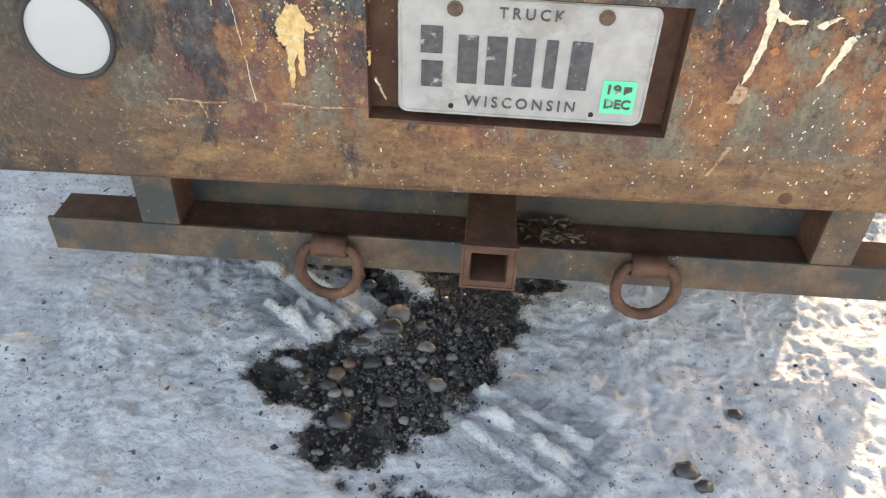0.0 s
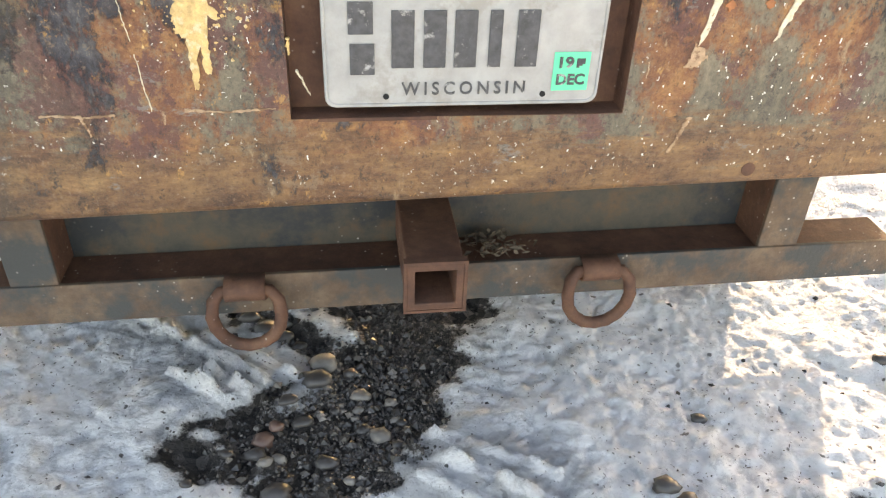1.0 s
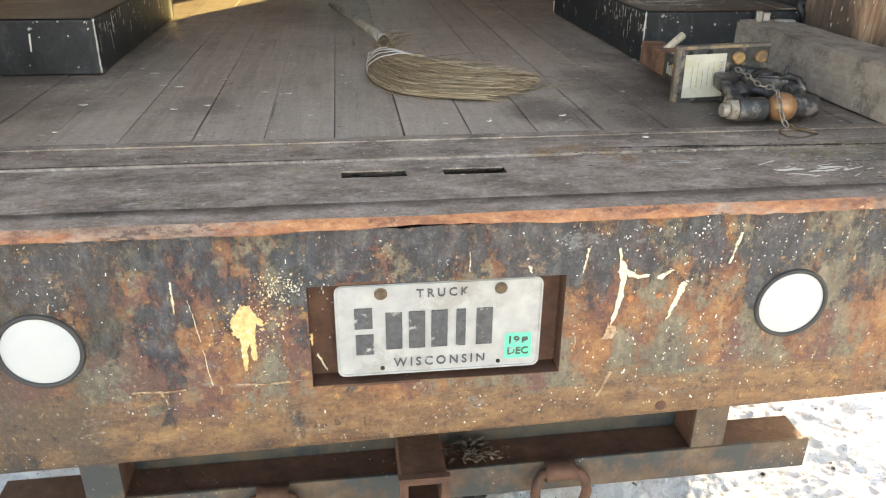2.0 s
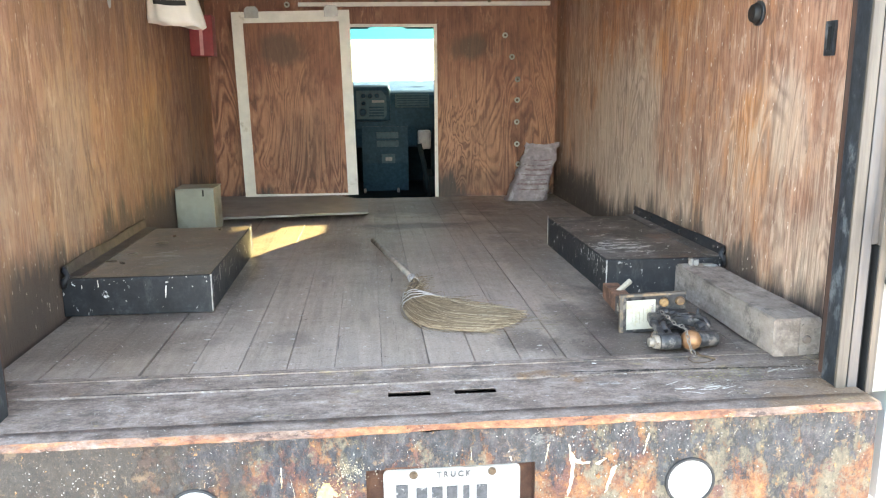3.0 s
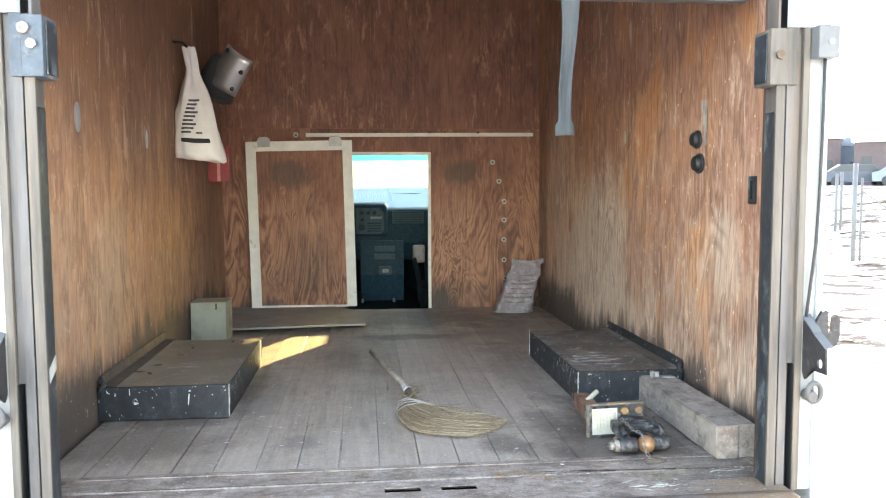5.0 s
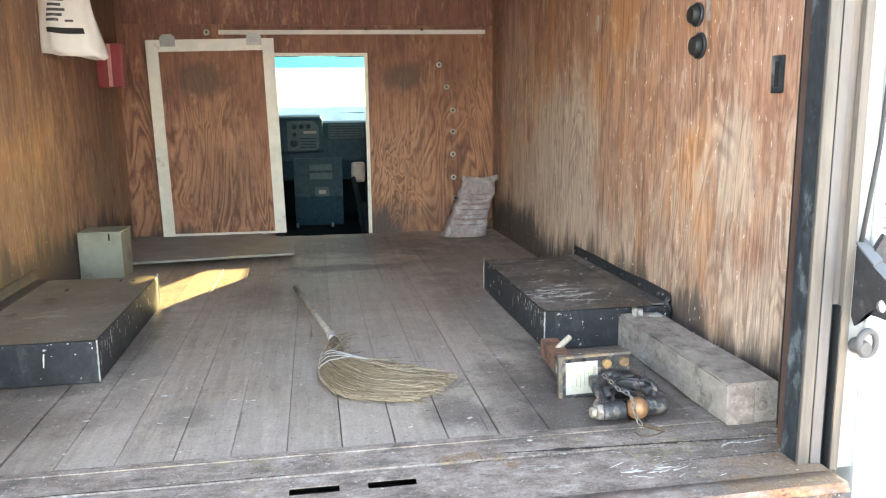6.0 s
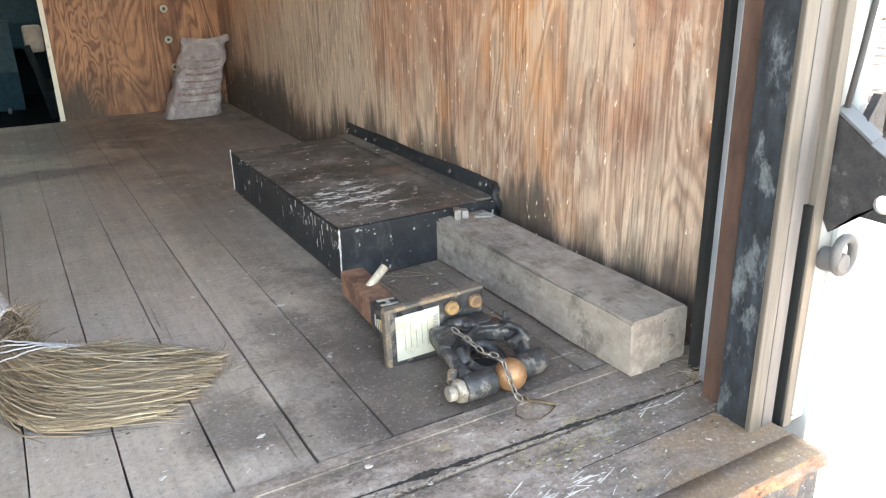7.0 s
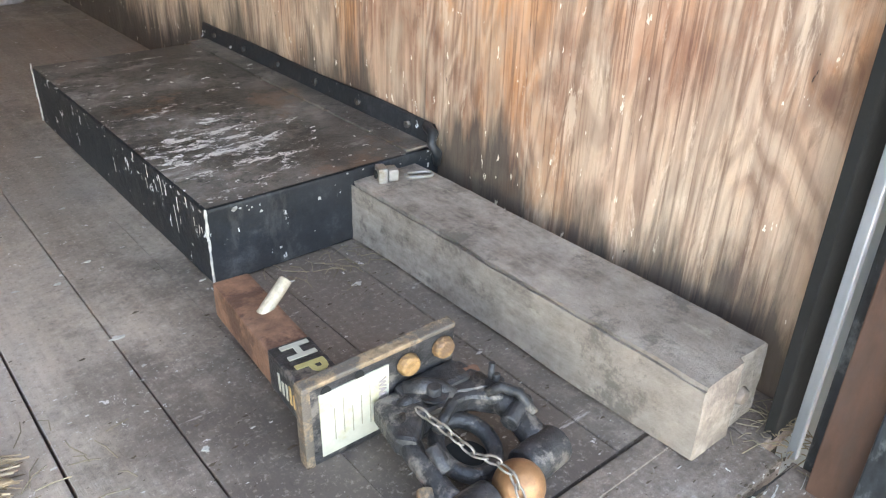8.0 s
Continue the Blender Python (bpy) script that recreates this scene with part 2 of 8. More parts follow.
def mat_floor(name="worn_floor_plank"):
    """Grey-brown hardwood boards: each of its own tone, long grain, grease stains, contact shade painted by the wheel
    box, scuffs and paint flakes.
    """
    k = Mat(name, 0.6)
    co = k.coords((1, 0.06, 1), True)
    place = k.n("NewGeometry").outputs["Position"]
    rnd = k.n("ObjectInfo").outputs["Random"]
    long_grain = k.noise(co, 42, 8, 0.72)
    grain = k.math("ADD", k.math("MULTIPLY", long_grain, 0.6), k.math("MULTIPLY", k.noise(place, 22, 10, 0.76), 0.4))
    col = k.ramp(grain, [(0.34, (0.225, 0.180, 0.142)), (0.47, (0.345, 0.284, 0.226)), (0.55, (0.41, 0.342, 0.275)), (0.68, (0.53, 0.448, 0.366))])
    col = k.mix(k.math("MULTIPLY", k.step(rnd, 0.35, 1.0), 0.45), col, (0.27, 0.224, 0.178))
    col = k.mix(k.math("MULTIPLY", k.step(rnd, 0.35, 0.0), 0.35), col, (0.50, 0.43, 0.355))
    dust = k.step(k.noise(place, 2.2, 6, 0.62), 0.42, 0.66)
    col = k.mix(k.math("MULTIPLY", dust, 0.35), col, (0.52, 0.462, 0.41))
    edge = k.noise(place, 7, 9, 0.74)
    # dark ellipses: stains, plus contact shade painted along the left wheel box's foot
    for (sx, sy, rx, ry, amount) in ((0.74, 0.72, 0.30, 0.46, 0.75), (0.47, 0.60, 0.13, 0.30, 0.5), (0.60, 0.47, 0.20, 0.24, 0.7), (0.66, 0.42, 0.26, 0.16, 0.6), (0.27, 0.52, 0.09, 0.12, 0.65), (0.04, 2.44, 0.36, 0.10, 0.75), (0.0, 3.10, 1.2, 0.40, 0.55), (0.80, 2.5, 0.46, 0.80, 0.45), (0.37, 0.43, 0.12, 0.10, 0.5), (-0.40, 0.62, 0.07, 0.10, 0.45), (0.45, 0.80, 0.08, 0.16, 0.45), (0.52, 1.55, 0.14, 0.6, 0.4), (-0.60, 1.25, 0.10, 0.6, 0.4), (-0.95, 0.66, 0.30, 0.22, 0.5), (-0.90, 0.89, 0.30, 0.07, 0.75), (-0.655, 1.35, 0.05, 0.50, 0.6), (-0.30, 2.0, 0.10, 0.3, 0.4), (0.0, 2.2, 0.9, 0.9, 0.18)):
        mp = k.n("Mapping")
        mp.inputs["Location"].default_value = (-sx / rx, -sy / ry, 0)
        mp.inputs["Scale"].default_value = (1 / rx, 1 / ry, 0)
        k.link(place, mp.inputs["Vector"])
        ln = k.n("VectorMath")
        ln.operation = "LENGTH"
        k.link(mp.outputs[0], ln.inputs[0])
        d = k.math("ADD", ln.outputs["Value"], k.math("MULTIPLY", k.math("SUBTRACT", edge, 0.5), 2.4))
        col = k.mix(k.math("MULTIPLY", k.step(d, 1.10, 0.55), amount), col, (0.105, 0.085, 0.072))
    fine = k.noise(place, 120, 6, 0.8)
    col = k.mix(k.math("MULTIPLY", k.step(fine, 0.53, 0.62), 0.4), col, (0.10, 0.083, 0.07))
    col = k.mix(k.math("MULTIPLY", k.step(fine, 0.45, 0.37), 0.3), col, (0.60, 0.54, 0.47))
    small = k.step(k.noise(place, 15, 9, 0.75), 0.60, 0.66)
    col = k.mix(k.math("MULTIPLY", small, 0.4), col, (0.12, 0.10, 0.088))
    crack = k.step(k.noise(k.coords((1, 0.03, 1), True), 60, 3, 0.6), 0.70, 0.72)
    col = k.mix(k.math("MULTIPLY", crack, 0.6), col, (0.06, 0.05, 0.044))
    for turn in (0.5, -0.4):
        scuff = k.n("Mapping")
        scuff.inputs["Rotation"].default_value = (0, 0, turn)
        scuff.inputs["Scale"].default_value = (0.22, 1.5, 1)
        k.link(place, scuff.inputs["Vector"])
        sc = k.math("MULTIPLY", k.step(k.noise(scuff.outputs[0], 20, 8, 0.78), 0.63, 0.66), k.step(k.noise(place, 2.6 + turn, 4, 0.6), 0.47, 0.55))
        col = k.mix(k.math("MULTIPLY", sc, 0.5), col, (0.60, 0.57, 0.53))
    torn = torn_coords(k, place, 55, 0.045)
    fl = specks(k, torn, 22, 0.075, 0.095, 2.6, (0.44, 0.50))
    col = k.mix(k.math("MULTIPLY", fl, 0.9), col, (0.70, 0.68, 0.65))
    fl2 = specks(k, torn, 64, 0.09, 0.12, 4.6, (0.47, 0.54))
    col = k.mix(k.math("MULTIPLY", fl2, 0.7), col, (0.64, 0.62, 0.58))
    col = k.mix(1.0, col, (1.025, 0.98, 0.985), "MULTIPLY")
    r = k.math("ADD", k.math("MULTIPLY", k.noise(place, 9, 4), 0.35), 0.36)
    return k.done(col, r, k.math("ADD", k.math("MULTIPLY", long_grain, 1.3), k.math("SUBTRACT", k.noise(place, 60, 5, 0.7), k.math("MULTIPLY", crack, 1.2))), 0.4, 0.004)


def mat_sill():
    """Steel and plank threshold: grey-brown, scuffed, rust showing towards its front edge."""
    k = Mat("scuffed_threshold", 0.6, 0.0)
    co = k.coords((0.6, 1, 1))
    raw = k.coords()
    col = k.ramp(k.noise(co, 24, 10, 0.78), [(0.34, (0.105, 0.078, 0.064)), (0.47, (0.25, 0.188, 0.155)), (0.56, (0.35, 0.272, 0.23)), (0.68, (0.50, 0.415, 0.36))])
    front = k.step(k.axis(raw, 1), 0.20, 0.0)
    rust = k.step(k.math("ADD", k.noise(raw, 7, 10, 0.75), k.math("MULTIPLY", k.math("MULTIPLY", front, k.step(k.axis(raw, 0), 0.5, 0.95)), 0.22)), 0.59, 0.67)
    col = k.mix(k.math("MULTIPLY", rust, 0.8), col, k.mix(k.noise(raw, 40, 6, 0.7), (0.17, 0.085, 0.045), (0.38, 0.22, 0.10)))
    dk = k.step(k.noise(k.coords((0.6, 1, 1)), 10, 10, 0.78), 0.55, 0.62)
    col = k.mix(k.math("MULTIPLY", dk, 0.75), col, (0.085, 0.072, 0.064))
    scr = k.step(k.noise(k.coords((0.3, 1.2, 1)), 20, 10, 0.8), 0.60, 0.65)
    col = k.mix(k.math("MULTIPLY", scr, 0.75), col, (0.64, 0.61, 0.56))
    near = k.math("ADD", k.step(k.axis(raw, 0), 0.35, 0.85), k.math("MULTIPLY", k.math("SUBTRACT", k.noise(raw, 6, 9, 0.76), 0.5), 2.2))
    col = k.mix(k.math("MULTIPLY", k.step(near, 0.45, 0.9), 0.5), col, (0.12, 0.098, 0.084))
    corner = k.math("MULTIPLY", k.step(k.axis(raw, 1), 0.152, 0.146), k.step(k.math("ADD", k.axis(raw, 0), k.math("MULTIPLY", k.math("SUBTRACT", k.noise(raw, 9, 9, 0.76), 0.5), 0.7)), 0.70, 0.90))
    col = k.mix(k.math("MULTIPLY", corner, 0.65), col, k.mix(k.noise(raw, 14, 8, 0.75), (0.12, 0.085, 0.065), (0.42, 0.24, 0.11)))
    fine = k.noise(raw, 130, 6, 0.8)
    col = k.mix(k.math("MULTIPLY", k.step(fine, 0.52, 0.62), 0.45), col, (0.07, 0.058, 0.05))
    col = k.mix(k.math("MULTIPLY", k.step(fine, 0.45, 0.37), 0.3), col, (0.60, 0.55, 0.50))
    oc = k.step(k.noise(k.coords((0.7, 1.2, 1)), 9, 9, 0.78), 0.60, 0.65)
    col = k.mix(k.math("MULTIPLY", oc, 0.6), col, (0.42, 0.33, 0.17))
    fl = specks(k, torn_coords(k, raw, 60, 0.03), 50, 0.08, 0.12, 4, (0.47, 0.55))
    col = k.mix(fl, col, (0.70, 0.67, 0.61))
    return k.done(col, None, k.noise(raw, 70, 7, 0.75), 0.5, 0.004)


def mat_lip():
    """Rolled edge: bright orange rust over its middle, tan and grey towards the ends, flakes of old cream paint."""
    k = Mat("orange_rust_lip", 0.7, 0.05)
    co = k.coords((0.5, 1, 1))
    raw = k.coords()
    x = k.axis(raw, 0)
    col = k.ramp(k.noise(co, 26, 10, 0.78), [(0.34, (0.07, 0.042, 0.032)), (0.45, (0.19, 0.115, 0.085)), (0.55, (0.29, 0.20, 0.155)), (0.66, (0.42, 0.33, 0.27))])
    mid = k.math("SUBTRACT", 1.0, k.step(k.math("ABSOLUTE", k.math("SUBTRACT", x, 0.12), 0.0), 0.22, 0.55))
    og = k.step(k.math("ADD", k.noise(k.coords((0.35, 1, 1)), 9, 9, 0.74), k.math("MULTIPLY", mid, 0.13)), 0.50, 0.57)
    col = k.mix(k.math("MULTIPLY", og, 0.85), col, k.ramp(k.noise(co, 50, 7, 0.78), [(0.36, (0.13, 0.045, 0.025)), (0.47, (0.29, 0.105, 0.048)), (0.57, (0.41, 0.17, 0.075)), (0.66, (0.52, 0.28, 0.135))]))
    dk = k.step(k.noise(co, 34, 8, 0.76), 0.58, 0.62)
    col = k.mix(k.math("MULTIPLY", dk, 0.8), col, (0.05, 0.032, 0.028))
    fl = k.math("MULTIPLY", k.step(k.noise(torn_coords(k, co, 50, 0.04), 20, 6, 0.72), 0.60, 0.63), k.step(k.noise(k.coords((0.5, 1, 1)), 2.4, 4, 0.6), 0.50, 0.56))
    col = k.mix(fl, col, (0.74, 0.62, 0.42))
    return k.done(col, None, k.noise(raw, 80, 7, 0.75), 0.7, 0.005)


def mat_blackbox():
    k = Mat("chipped_black_paint", 0.42, 0.0)
    co = k.coords()
    col = k.ramp(k.noise(co, 14, 9, 0.75), [(0.36, (0.007, 0.009, 0.012)), (0.54, (0.018, 0.021, 0.026)), (0.68, (0.055, 0.058, 0.064))])
    gr = k.step(k.noise(k.coords((1, 1, 0.35)), 16, 9, 0.78), 0.57, 0.64)
    col = k.mix(k.math("MULTIPLY", gr, 0.2), col, (0.13, 0.125, 0.12))
    fl = specks(k, torn_coords(k, k.coords((1, 1, 0.6)), 50, 0.06), 26, 0.13, 0.17, 5, (0.46, 0.52))
    col = k.mix(fl, col, (0.78, 0.80, 0.80))
    fl2 = k.step(k.noise(k.coords((1.2, 1.2, 0.5)), 30, 6, 0.7), 0.66, 0.69)
    col = k.mix(fl2, col, (0.52, 0.52, 0.50))
    return k.done(col, k.math("ADD", k.math("MULTIPLY", k.noise(co, 14, 4), 0.4), 0.3), k.noise(co, 50, 6, 0.7), 0.4, 0.004)


def mat_boxtop(name, ground, earth, wear=1.0):
    """Black lid under grey dust: brown bare spots, and white scuffs where loads were dragged over it."""
    k = Mat(name, 0.55)
    co = k.coords()
    soft = k.noise(co, 6, 10, 0.74)
    col = k.ramp(soft, [(0.35, tuple(c * (0.75 - 0.55 * wear) for c in ground)), (0.46, tuple(c * (0.9 - 0.33 * wear) for c in ground)), (0.54, ground), (0.66, tuple(c * (1.2 + 0.7 * wear) for c in ground))])
    rd = k.step(k.noise(co, 5, 8, 0.72), 0.555, 0.61)
    col = k.mix(k.math("MULTIPLY", rd, 0.55), col, earth)
    mid = k.noise(k.coords((0.55, 1.2, 1)), 6.5, 10, 0.8)
    col = k.mix(k.math("MULTIPLY", k.step(mid, 0.56, 0.61), 0.45 * wear), col, (0.40, 0.385, 0.36))
    dk = k.step(k.noise(co, 13, 9, 0.78), 0.55, 0.60)
    col = k.mix(k.math("MULTIPLY", dk, 0.7 * wear), col, (0.024, 0.022, 0.022))
    worn = None
    for sx, sy, rx, ry in ((0.76, 1.17, 0.13, 0.20), (-0.90, 1.2, 0.10, 0.14)):
        mp = k.n("Mapping")
        mp.inputs["Location"].default_value = (-sx / rx, -sy / ry, 0)
        mp.inputs["Scale"].default_value = (1 / rx, 1 / ry, 0)
        k.link(co, mp.inputs["Vector"])
        ln = k.n("VectorMath")
        ln.operation = "LENGTH"
        k.link(mp.outputs[0], ln.inputs[0])
        f = k.step(k.math("ADD", ln.outputs["Value"], k.math("MULTIPLY", k.math("SUBTRACT", soft, 0.5), 2.0)), 1.3, 0.5)
        worn = f if worn is None else k.math("MAXIMUM", worn, f)
    wh = k.noise(torn_coords(k, k.coords((0.7, 1.5, 1)), 25, 0.05), 17, 9, 0.8)
    col = k.mix(k.math("MULTIPLY", k.step(k.math("ADD", wh, k.math("MULTIPLY", worn, 0.10)), 0.615, 0.64), 0.9 * wear), col, (0.66, 0.65, 0.62))
    fl = specks(k, torn_coords(k, co, 50, 0.06), 26, 0.11, 0.14, 4, (0.46, 0.52))
    col = k.mix(k.math("MULTIPLY", fl, wear), col, (0.80, 0.80, 0.78))
    r = k.math("ADD", k.math("MULTIPLY", soft, 0.5), 0.25)
    return k.done(col, r, k.noise(co, 60, 6, 0.75), 0.4, 0.004)


def mat_simple(name, color, rough=0.6, metal=0.0, var=0.25, scale=20, bump=0.2, second=None, second_at=(0.55, 0.7), sc=(1, 1, 1)):
    k = Mat(name, rough, metal)
    co = k.coords(sc)
    f = k.noise(co, scale, 6, 0.65)
    lo, hi = tuple(c * (1 - var) for c in color), tuple(min(1, c * (1 + var)) for c in color)
    col = k.ramp(f, [(0.3, lo), (0.7, hi)])
    if second:
        col = k.mix(k.step(k.noise(co, scale * 0.37, 6, 0.7), *second_at), col, second)
    return k.done(col, None, k.noise(co, scale * 4, 4), bump, 0.003)


def mat_snow():
    k = Mat("trodden_snow", 0.8)
    co = k.coords()
    soft = k.noise(co, 6, 6, 0.65)
    col = k.ramp(soft, [(0.3, (0.85, 0.87, 0.90)), (0.5, (0.93, 0.94, 0.95)), (0.75, (0.95, 0.955, 0.96))])
    ice = k.step(k.noise(co, 5.0, 7, 0.7), 0.50, 0.62)
    col = k.mix(k.math("MULTIPLY", ice, 0.20), col, (0.62, 0.63, 0.64))
    crust = k.step(k.noise(torn_coords(k, co, 40, 0.03), 36, 8, 0.8), 0.50, 0.57)
    cg = k.step(k.noise(co, 3.5, 6, 0.65), 0.36, 0.56)
    col = k.mix(k.math("MULTIPLY", k.math("MULTIPLY", crust, cg), 0.5), col, (0.50, 0.52, 0.545))
    bent = k.n("VectorMath")
    bent.operation = "MULTIPLY_ADD"
    wv = k.n("TexNoise", Scale=45.0, Detail=3.0)
    k.link(co, wv.inputs["Vector"])
    k.link(wv.outputs["Color"], bent.inputs[0])
    bent.inputs[1].default_value = (0.03, 0.03, 0.03)
    k.link(co, bent.inputs[2])
    co2 = bent.outputs[0]
    grit = specks(k, co2, 75, 0.11, 0.18, 2.6, (0.40, 0.52))
    col = k.mix(k.math("MULTIPLY", grit, 0.85), col, (0.05, 0.045, 0.04))
    crumb = specks(k, co2, 22, 0.085, 0.13, 1.9, (0.40, 0.50))
    col = k.mix(k.math("MULTIPLY", crumb, 0.85), col, (0.06, 0.052, 0.046))
    at = k.n("Attribute")
    at.attribute_name = "bare"
    bare = at.outputs["Fac"]
    wob = k.math("ADD", bare, k.math("MULTIPLY", k.math("SUBTRACT", k.noise(co, 15, 8, 0.75), 0.5), 1.7))
    peb = k.voronoi(co, 55, "Color")
    sep = k.n("SeparateColor")
    k.link(peb, sep.inputs[0])
    dirt = k.ramp(sep.outputs[0], [(0.0, (0.012, 0.011, 0.011)), (0.6, (0.035, 0.031, 0.029)), (0.88, (0.075, 0.068, 0.064)), (1.0, (0.16, 0.145, 0.135))])
    edge = k.step(wob, 0.30, 0.46)
    slush = k.step(wob, 0.10, 0.34)
    col = k.mix(k.math("MULTIPLY", slush, 0.55), col, (0.36, 0.34, 0.32))
    col = k.mix(edge, col, dirt)
    at3 = k.n("Attribute")
    at3.attribute_name = "pressed"
    icy = k.step(k.math("ADD", at3.outputs["Fac"], k.math("MULTIPLY", k.math("SUBTRACT", k.noise(co, 18, 7, 0.72), 0.5), 1.2)), 0.42, 0.72)
    col = k.mix(k.math("MULTIPLY", k.math("MULTIPLY", icy, k.math("SUBTRACT", 1.0, edge)), 0.5), col, (0.38, 0.39, 0.40))
    at2 = k.n("Attribute")
    at2.attribute_name = "thaw"
    melt = k.noise(k.coords((0.55, 1.1, 1)), 0.9, 7, 0.72)
    slop = k.step(k.math("ADD", at2.outputs["Fac"], k.math("MULTIPLY", k.math("SUBTRACT", k.noise(k.coords((0.6, 1.1, 1)), 1.1, 9, 0.78), 0.5), 3.2)), 0.68, 0.80)
    col = k.mix(k.math("MULTIPLY", slop, 0.95), col, k.mix(soft, (0.035, 0.032, 0.03), (0.09, 0.09, 0.092)))
    far = k.step(k.math("ADD", at2.outputs["Fac"], k.math("MULTIPLY", k.math("SUBTRACT", melt, 0.5), 3.2)), 0.92, 1.02)
    col = k.mix(far, col, (0.05, 0.042, 0.034))
    r = k.math("SUBTRACT", 0.85, k.math("MULTIPLY", edge, 0.3))
    k.link(k.math("MULTIPLY", edge, 0.3), k.b.inputs["Specular IOR Level"])
    h = k.math("ADD", k.math("ADD", k.noise(co, 46, 8, 0.78), k.math("MULTIPLY", k.voronoi(torn_coords(k, co, 30, 0.05), 26), 0.35)), k.math("MULTIPLY", k.noise(co, 9, 6, 0.7), 0.9))
    return k.done(col, r, h, 0.9, 0.032)


def mat_glass(name, color, alpha_mix):
    k = Mat(name, 0.05)
    tr = k.n("BsdfTransparent")
    tr.inputs[0].default_value = (*color, 1)
    mixn = k.n("MixShader", Fac=alpha_mix)
    gl = k.n("BsdfGlossy", Roughness=0.03)
    k.link(tr.outputs[0], mixn.inputs[1])
    k.link(gl.outputs[0], mixn.inputs[2])
    k.link(mixn.outputs[0], k.t.nodes["Material Output"].inputs[0])
    return k.m


M = {}
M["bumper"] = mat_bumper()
M["lip"] = mat_lip()
M["sill"] = mat_sill()
M["rust"] = mat_rust("brown_rust", (0.055, 0.026, 0.017), (0.105, 0.046, 0.028), (0.165, 0.08, 0.045))
M["bar"] = mat_rust("rusty_bar", (0.07, 0.042, 0.027), (0.12, 0.078, 0.052), (0.17, 0.118, 0.078), (0.052, 0.055, 0.054), 0.7)
M["backing"] = mat_rust("dark_crossmember", (0.045, 0.044, 0.04), (0.075, 0.064, 0.05), (0.125, 0.072, 0.038), (0.03, 0.035, 0.04), 0.55)
# the tall dark spot at y 3.36 is corner shade painted on
M["ply"] = mat_old_ply("weathered_plywood", (0.42, 0.192, 0.118), (0.52, 0.285, 0.182), (0.61, 0.275, 0.118), (0.50, 0.385, 0.295), (0.115, 0.05, 0.033), (0.74, 0.58, 0.455), 0.75, 1.0, 0.0,
                       soot_shade=((3.36, 1.62, 0.13, 0.85, 0.45), (2.9, 1.0, 0.55, 0.12, 0.5)), pale_spots=((1.75, 1.12, 0.6, 0.16, 0.6), (2.5, 1.2, 0.5, 0.30, 0.6), (2.9, 1.75, 0.45, 0.6, 0.45), (0.63, 1.50, 0.14, 0.20, 0.6), (2.42, 1.362, 0.16, 0.030, 1.0), (2.15, 1.38, 0.62, 0.50, 0.8), (0.45, 1.10, 0.25, 0.16, 0.5)), crown=0.30, lines=1.3, figure=0.95)
M["ply_left"] = mat_old_ply("brown_plywood", (0.32, 0.157, 0.097), (0.40, 0.22, 0.138), (0.47, 0.243, 0.113), (0.375, 0.275, 0.192), (0.105, 0.05, 0.034), (0.55, 0.39, 0.275), 0.55, 0.4, 0.06,
                            soot_shade=((1.9, 1.25, 0.5, 0.30, 0.3), (0.55, 1.02, 0.35, 0.14, 0.6), (3.0, 1.9, 0.35, 0.9, 0.35)), pale_spots=((1.15, 1.45, 0.20, 0.30, 0.3),), figure=0.4)
M["ply_front"] = mat_old_ply("red_brown_plywood", (0.285, 0.113, 0.066), (0.345, 0.148, 0.086), (0.42, 0.188, 0.10), (0.37, 0.175, 0.10), (0.05, 0.019, 0.014), (0.52, 0.265, 0.155), 0.5, 0.1, -0.22,
                             soot_shade=((0.50, 1.86, 0.16, 0.10, 0.75), (-0.70, 1.84, 0.16, 0.11, 0.65), (-0.55, 1.25, 0.2, 0.25, 0.3), (0.35, 1.0, 0.5, 0.10, 0.4)), pale_spots=((-0.62, 1.45, 0.25, 0.35, 0.35), (0.52, 1.40, 0.24, 0.45, 0.6)), crown=0.6, across="x", lines=0.8, figure=1.35)
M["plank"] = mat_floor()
M["under"] = mat_simple("dark_gap", (0.012, 0.011, 0.01), 0.9)
M["blackbox"] = mat_blackbox()
M["boxtop"] = mat_boxtop("dusty_box_lid", (0.145, 0.128, 0.115), (0.19, 0.105, 0.066))
M["boxtop_brown"] = mat_boxtop("brown_dusty_box_lid", (0.225, 0.188, 0.145), (0.27, 0.205, 0.14), 0.25)
M["strip_brown"] = mat_simple("brown_dusty_angle", (0.075, 0.060, 0.048), 0.65, 0.0, 0.4, 24, 0.3, (0.05, 0.042, 0.036), (0.55, 0.65))
M["snow"] = mat_snow()
M["stone"] = mat_simple("wet_pebble", (0.05, 0.046, 0.044), 0.45, 0, 0.35, 30)
M["stone_red"] = mat_simple("red_pebble", (0.12, 0.07, 0.055), 0.5, 0, 0.3, 30)
M["stone_pale"] = mat_simple("pale_pebble", (0.16, 0.145, 0.128), 0.55, 0, 0.3, 30)
def mat_gravel():
    k = Mat("dark_gravel", 0.42)
    isl = k.n("NewGeometry").outputs["Random Per Island"]
    return k.done(k.ramp(isl, [(0.0, (0.012, 0.011, 0.011)), (0.6, (0.032, 0.029, 0.027)), (0.92, (0.07, 0.06, 0.054)), (1.0, (0.19, 0.17, 0.15))]))


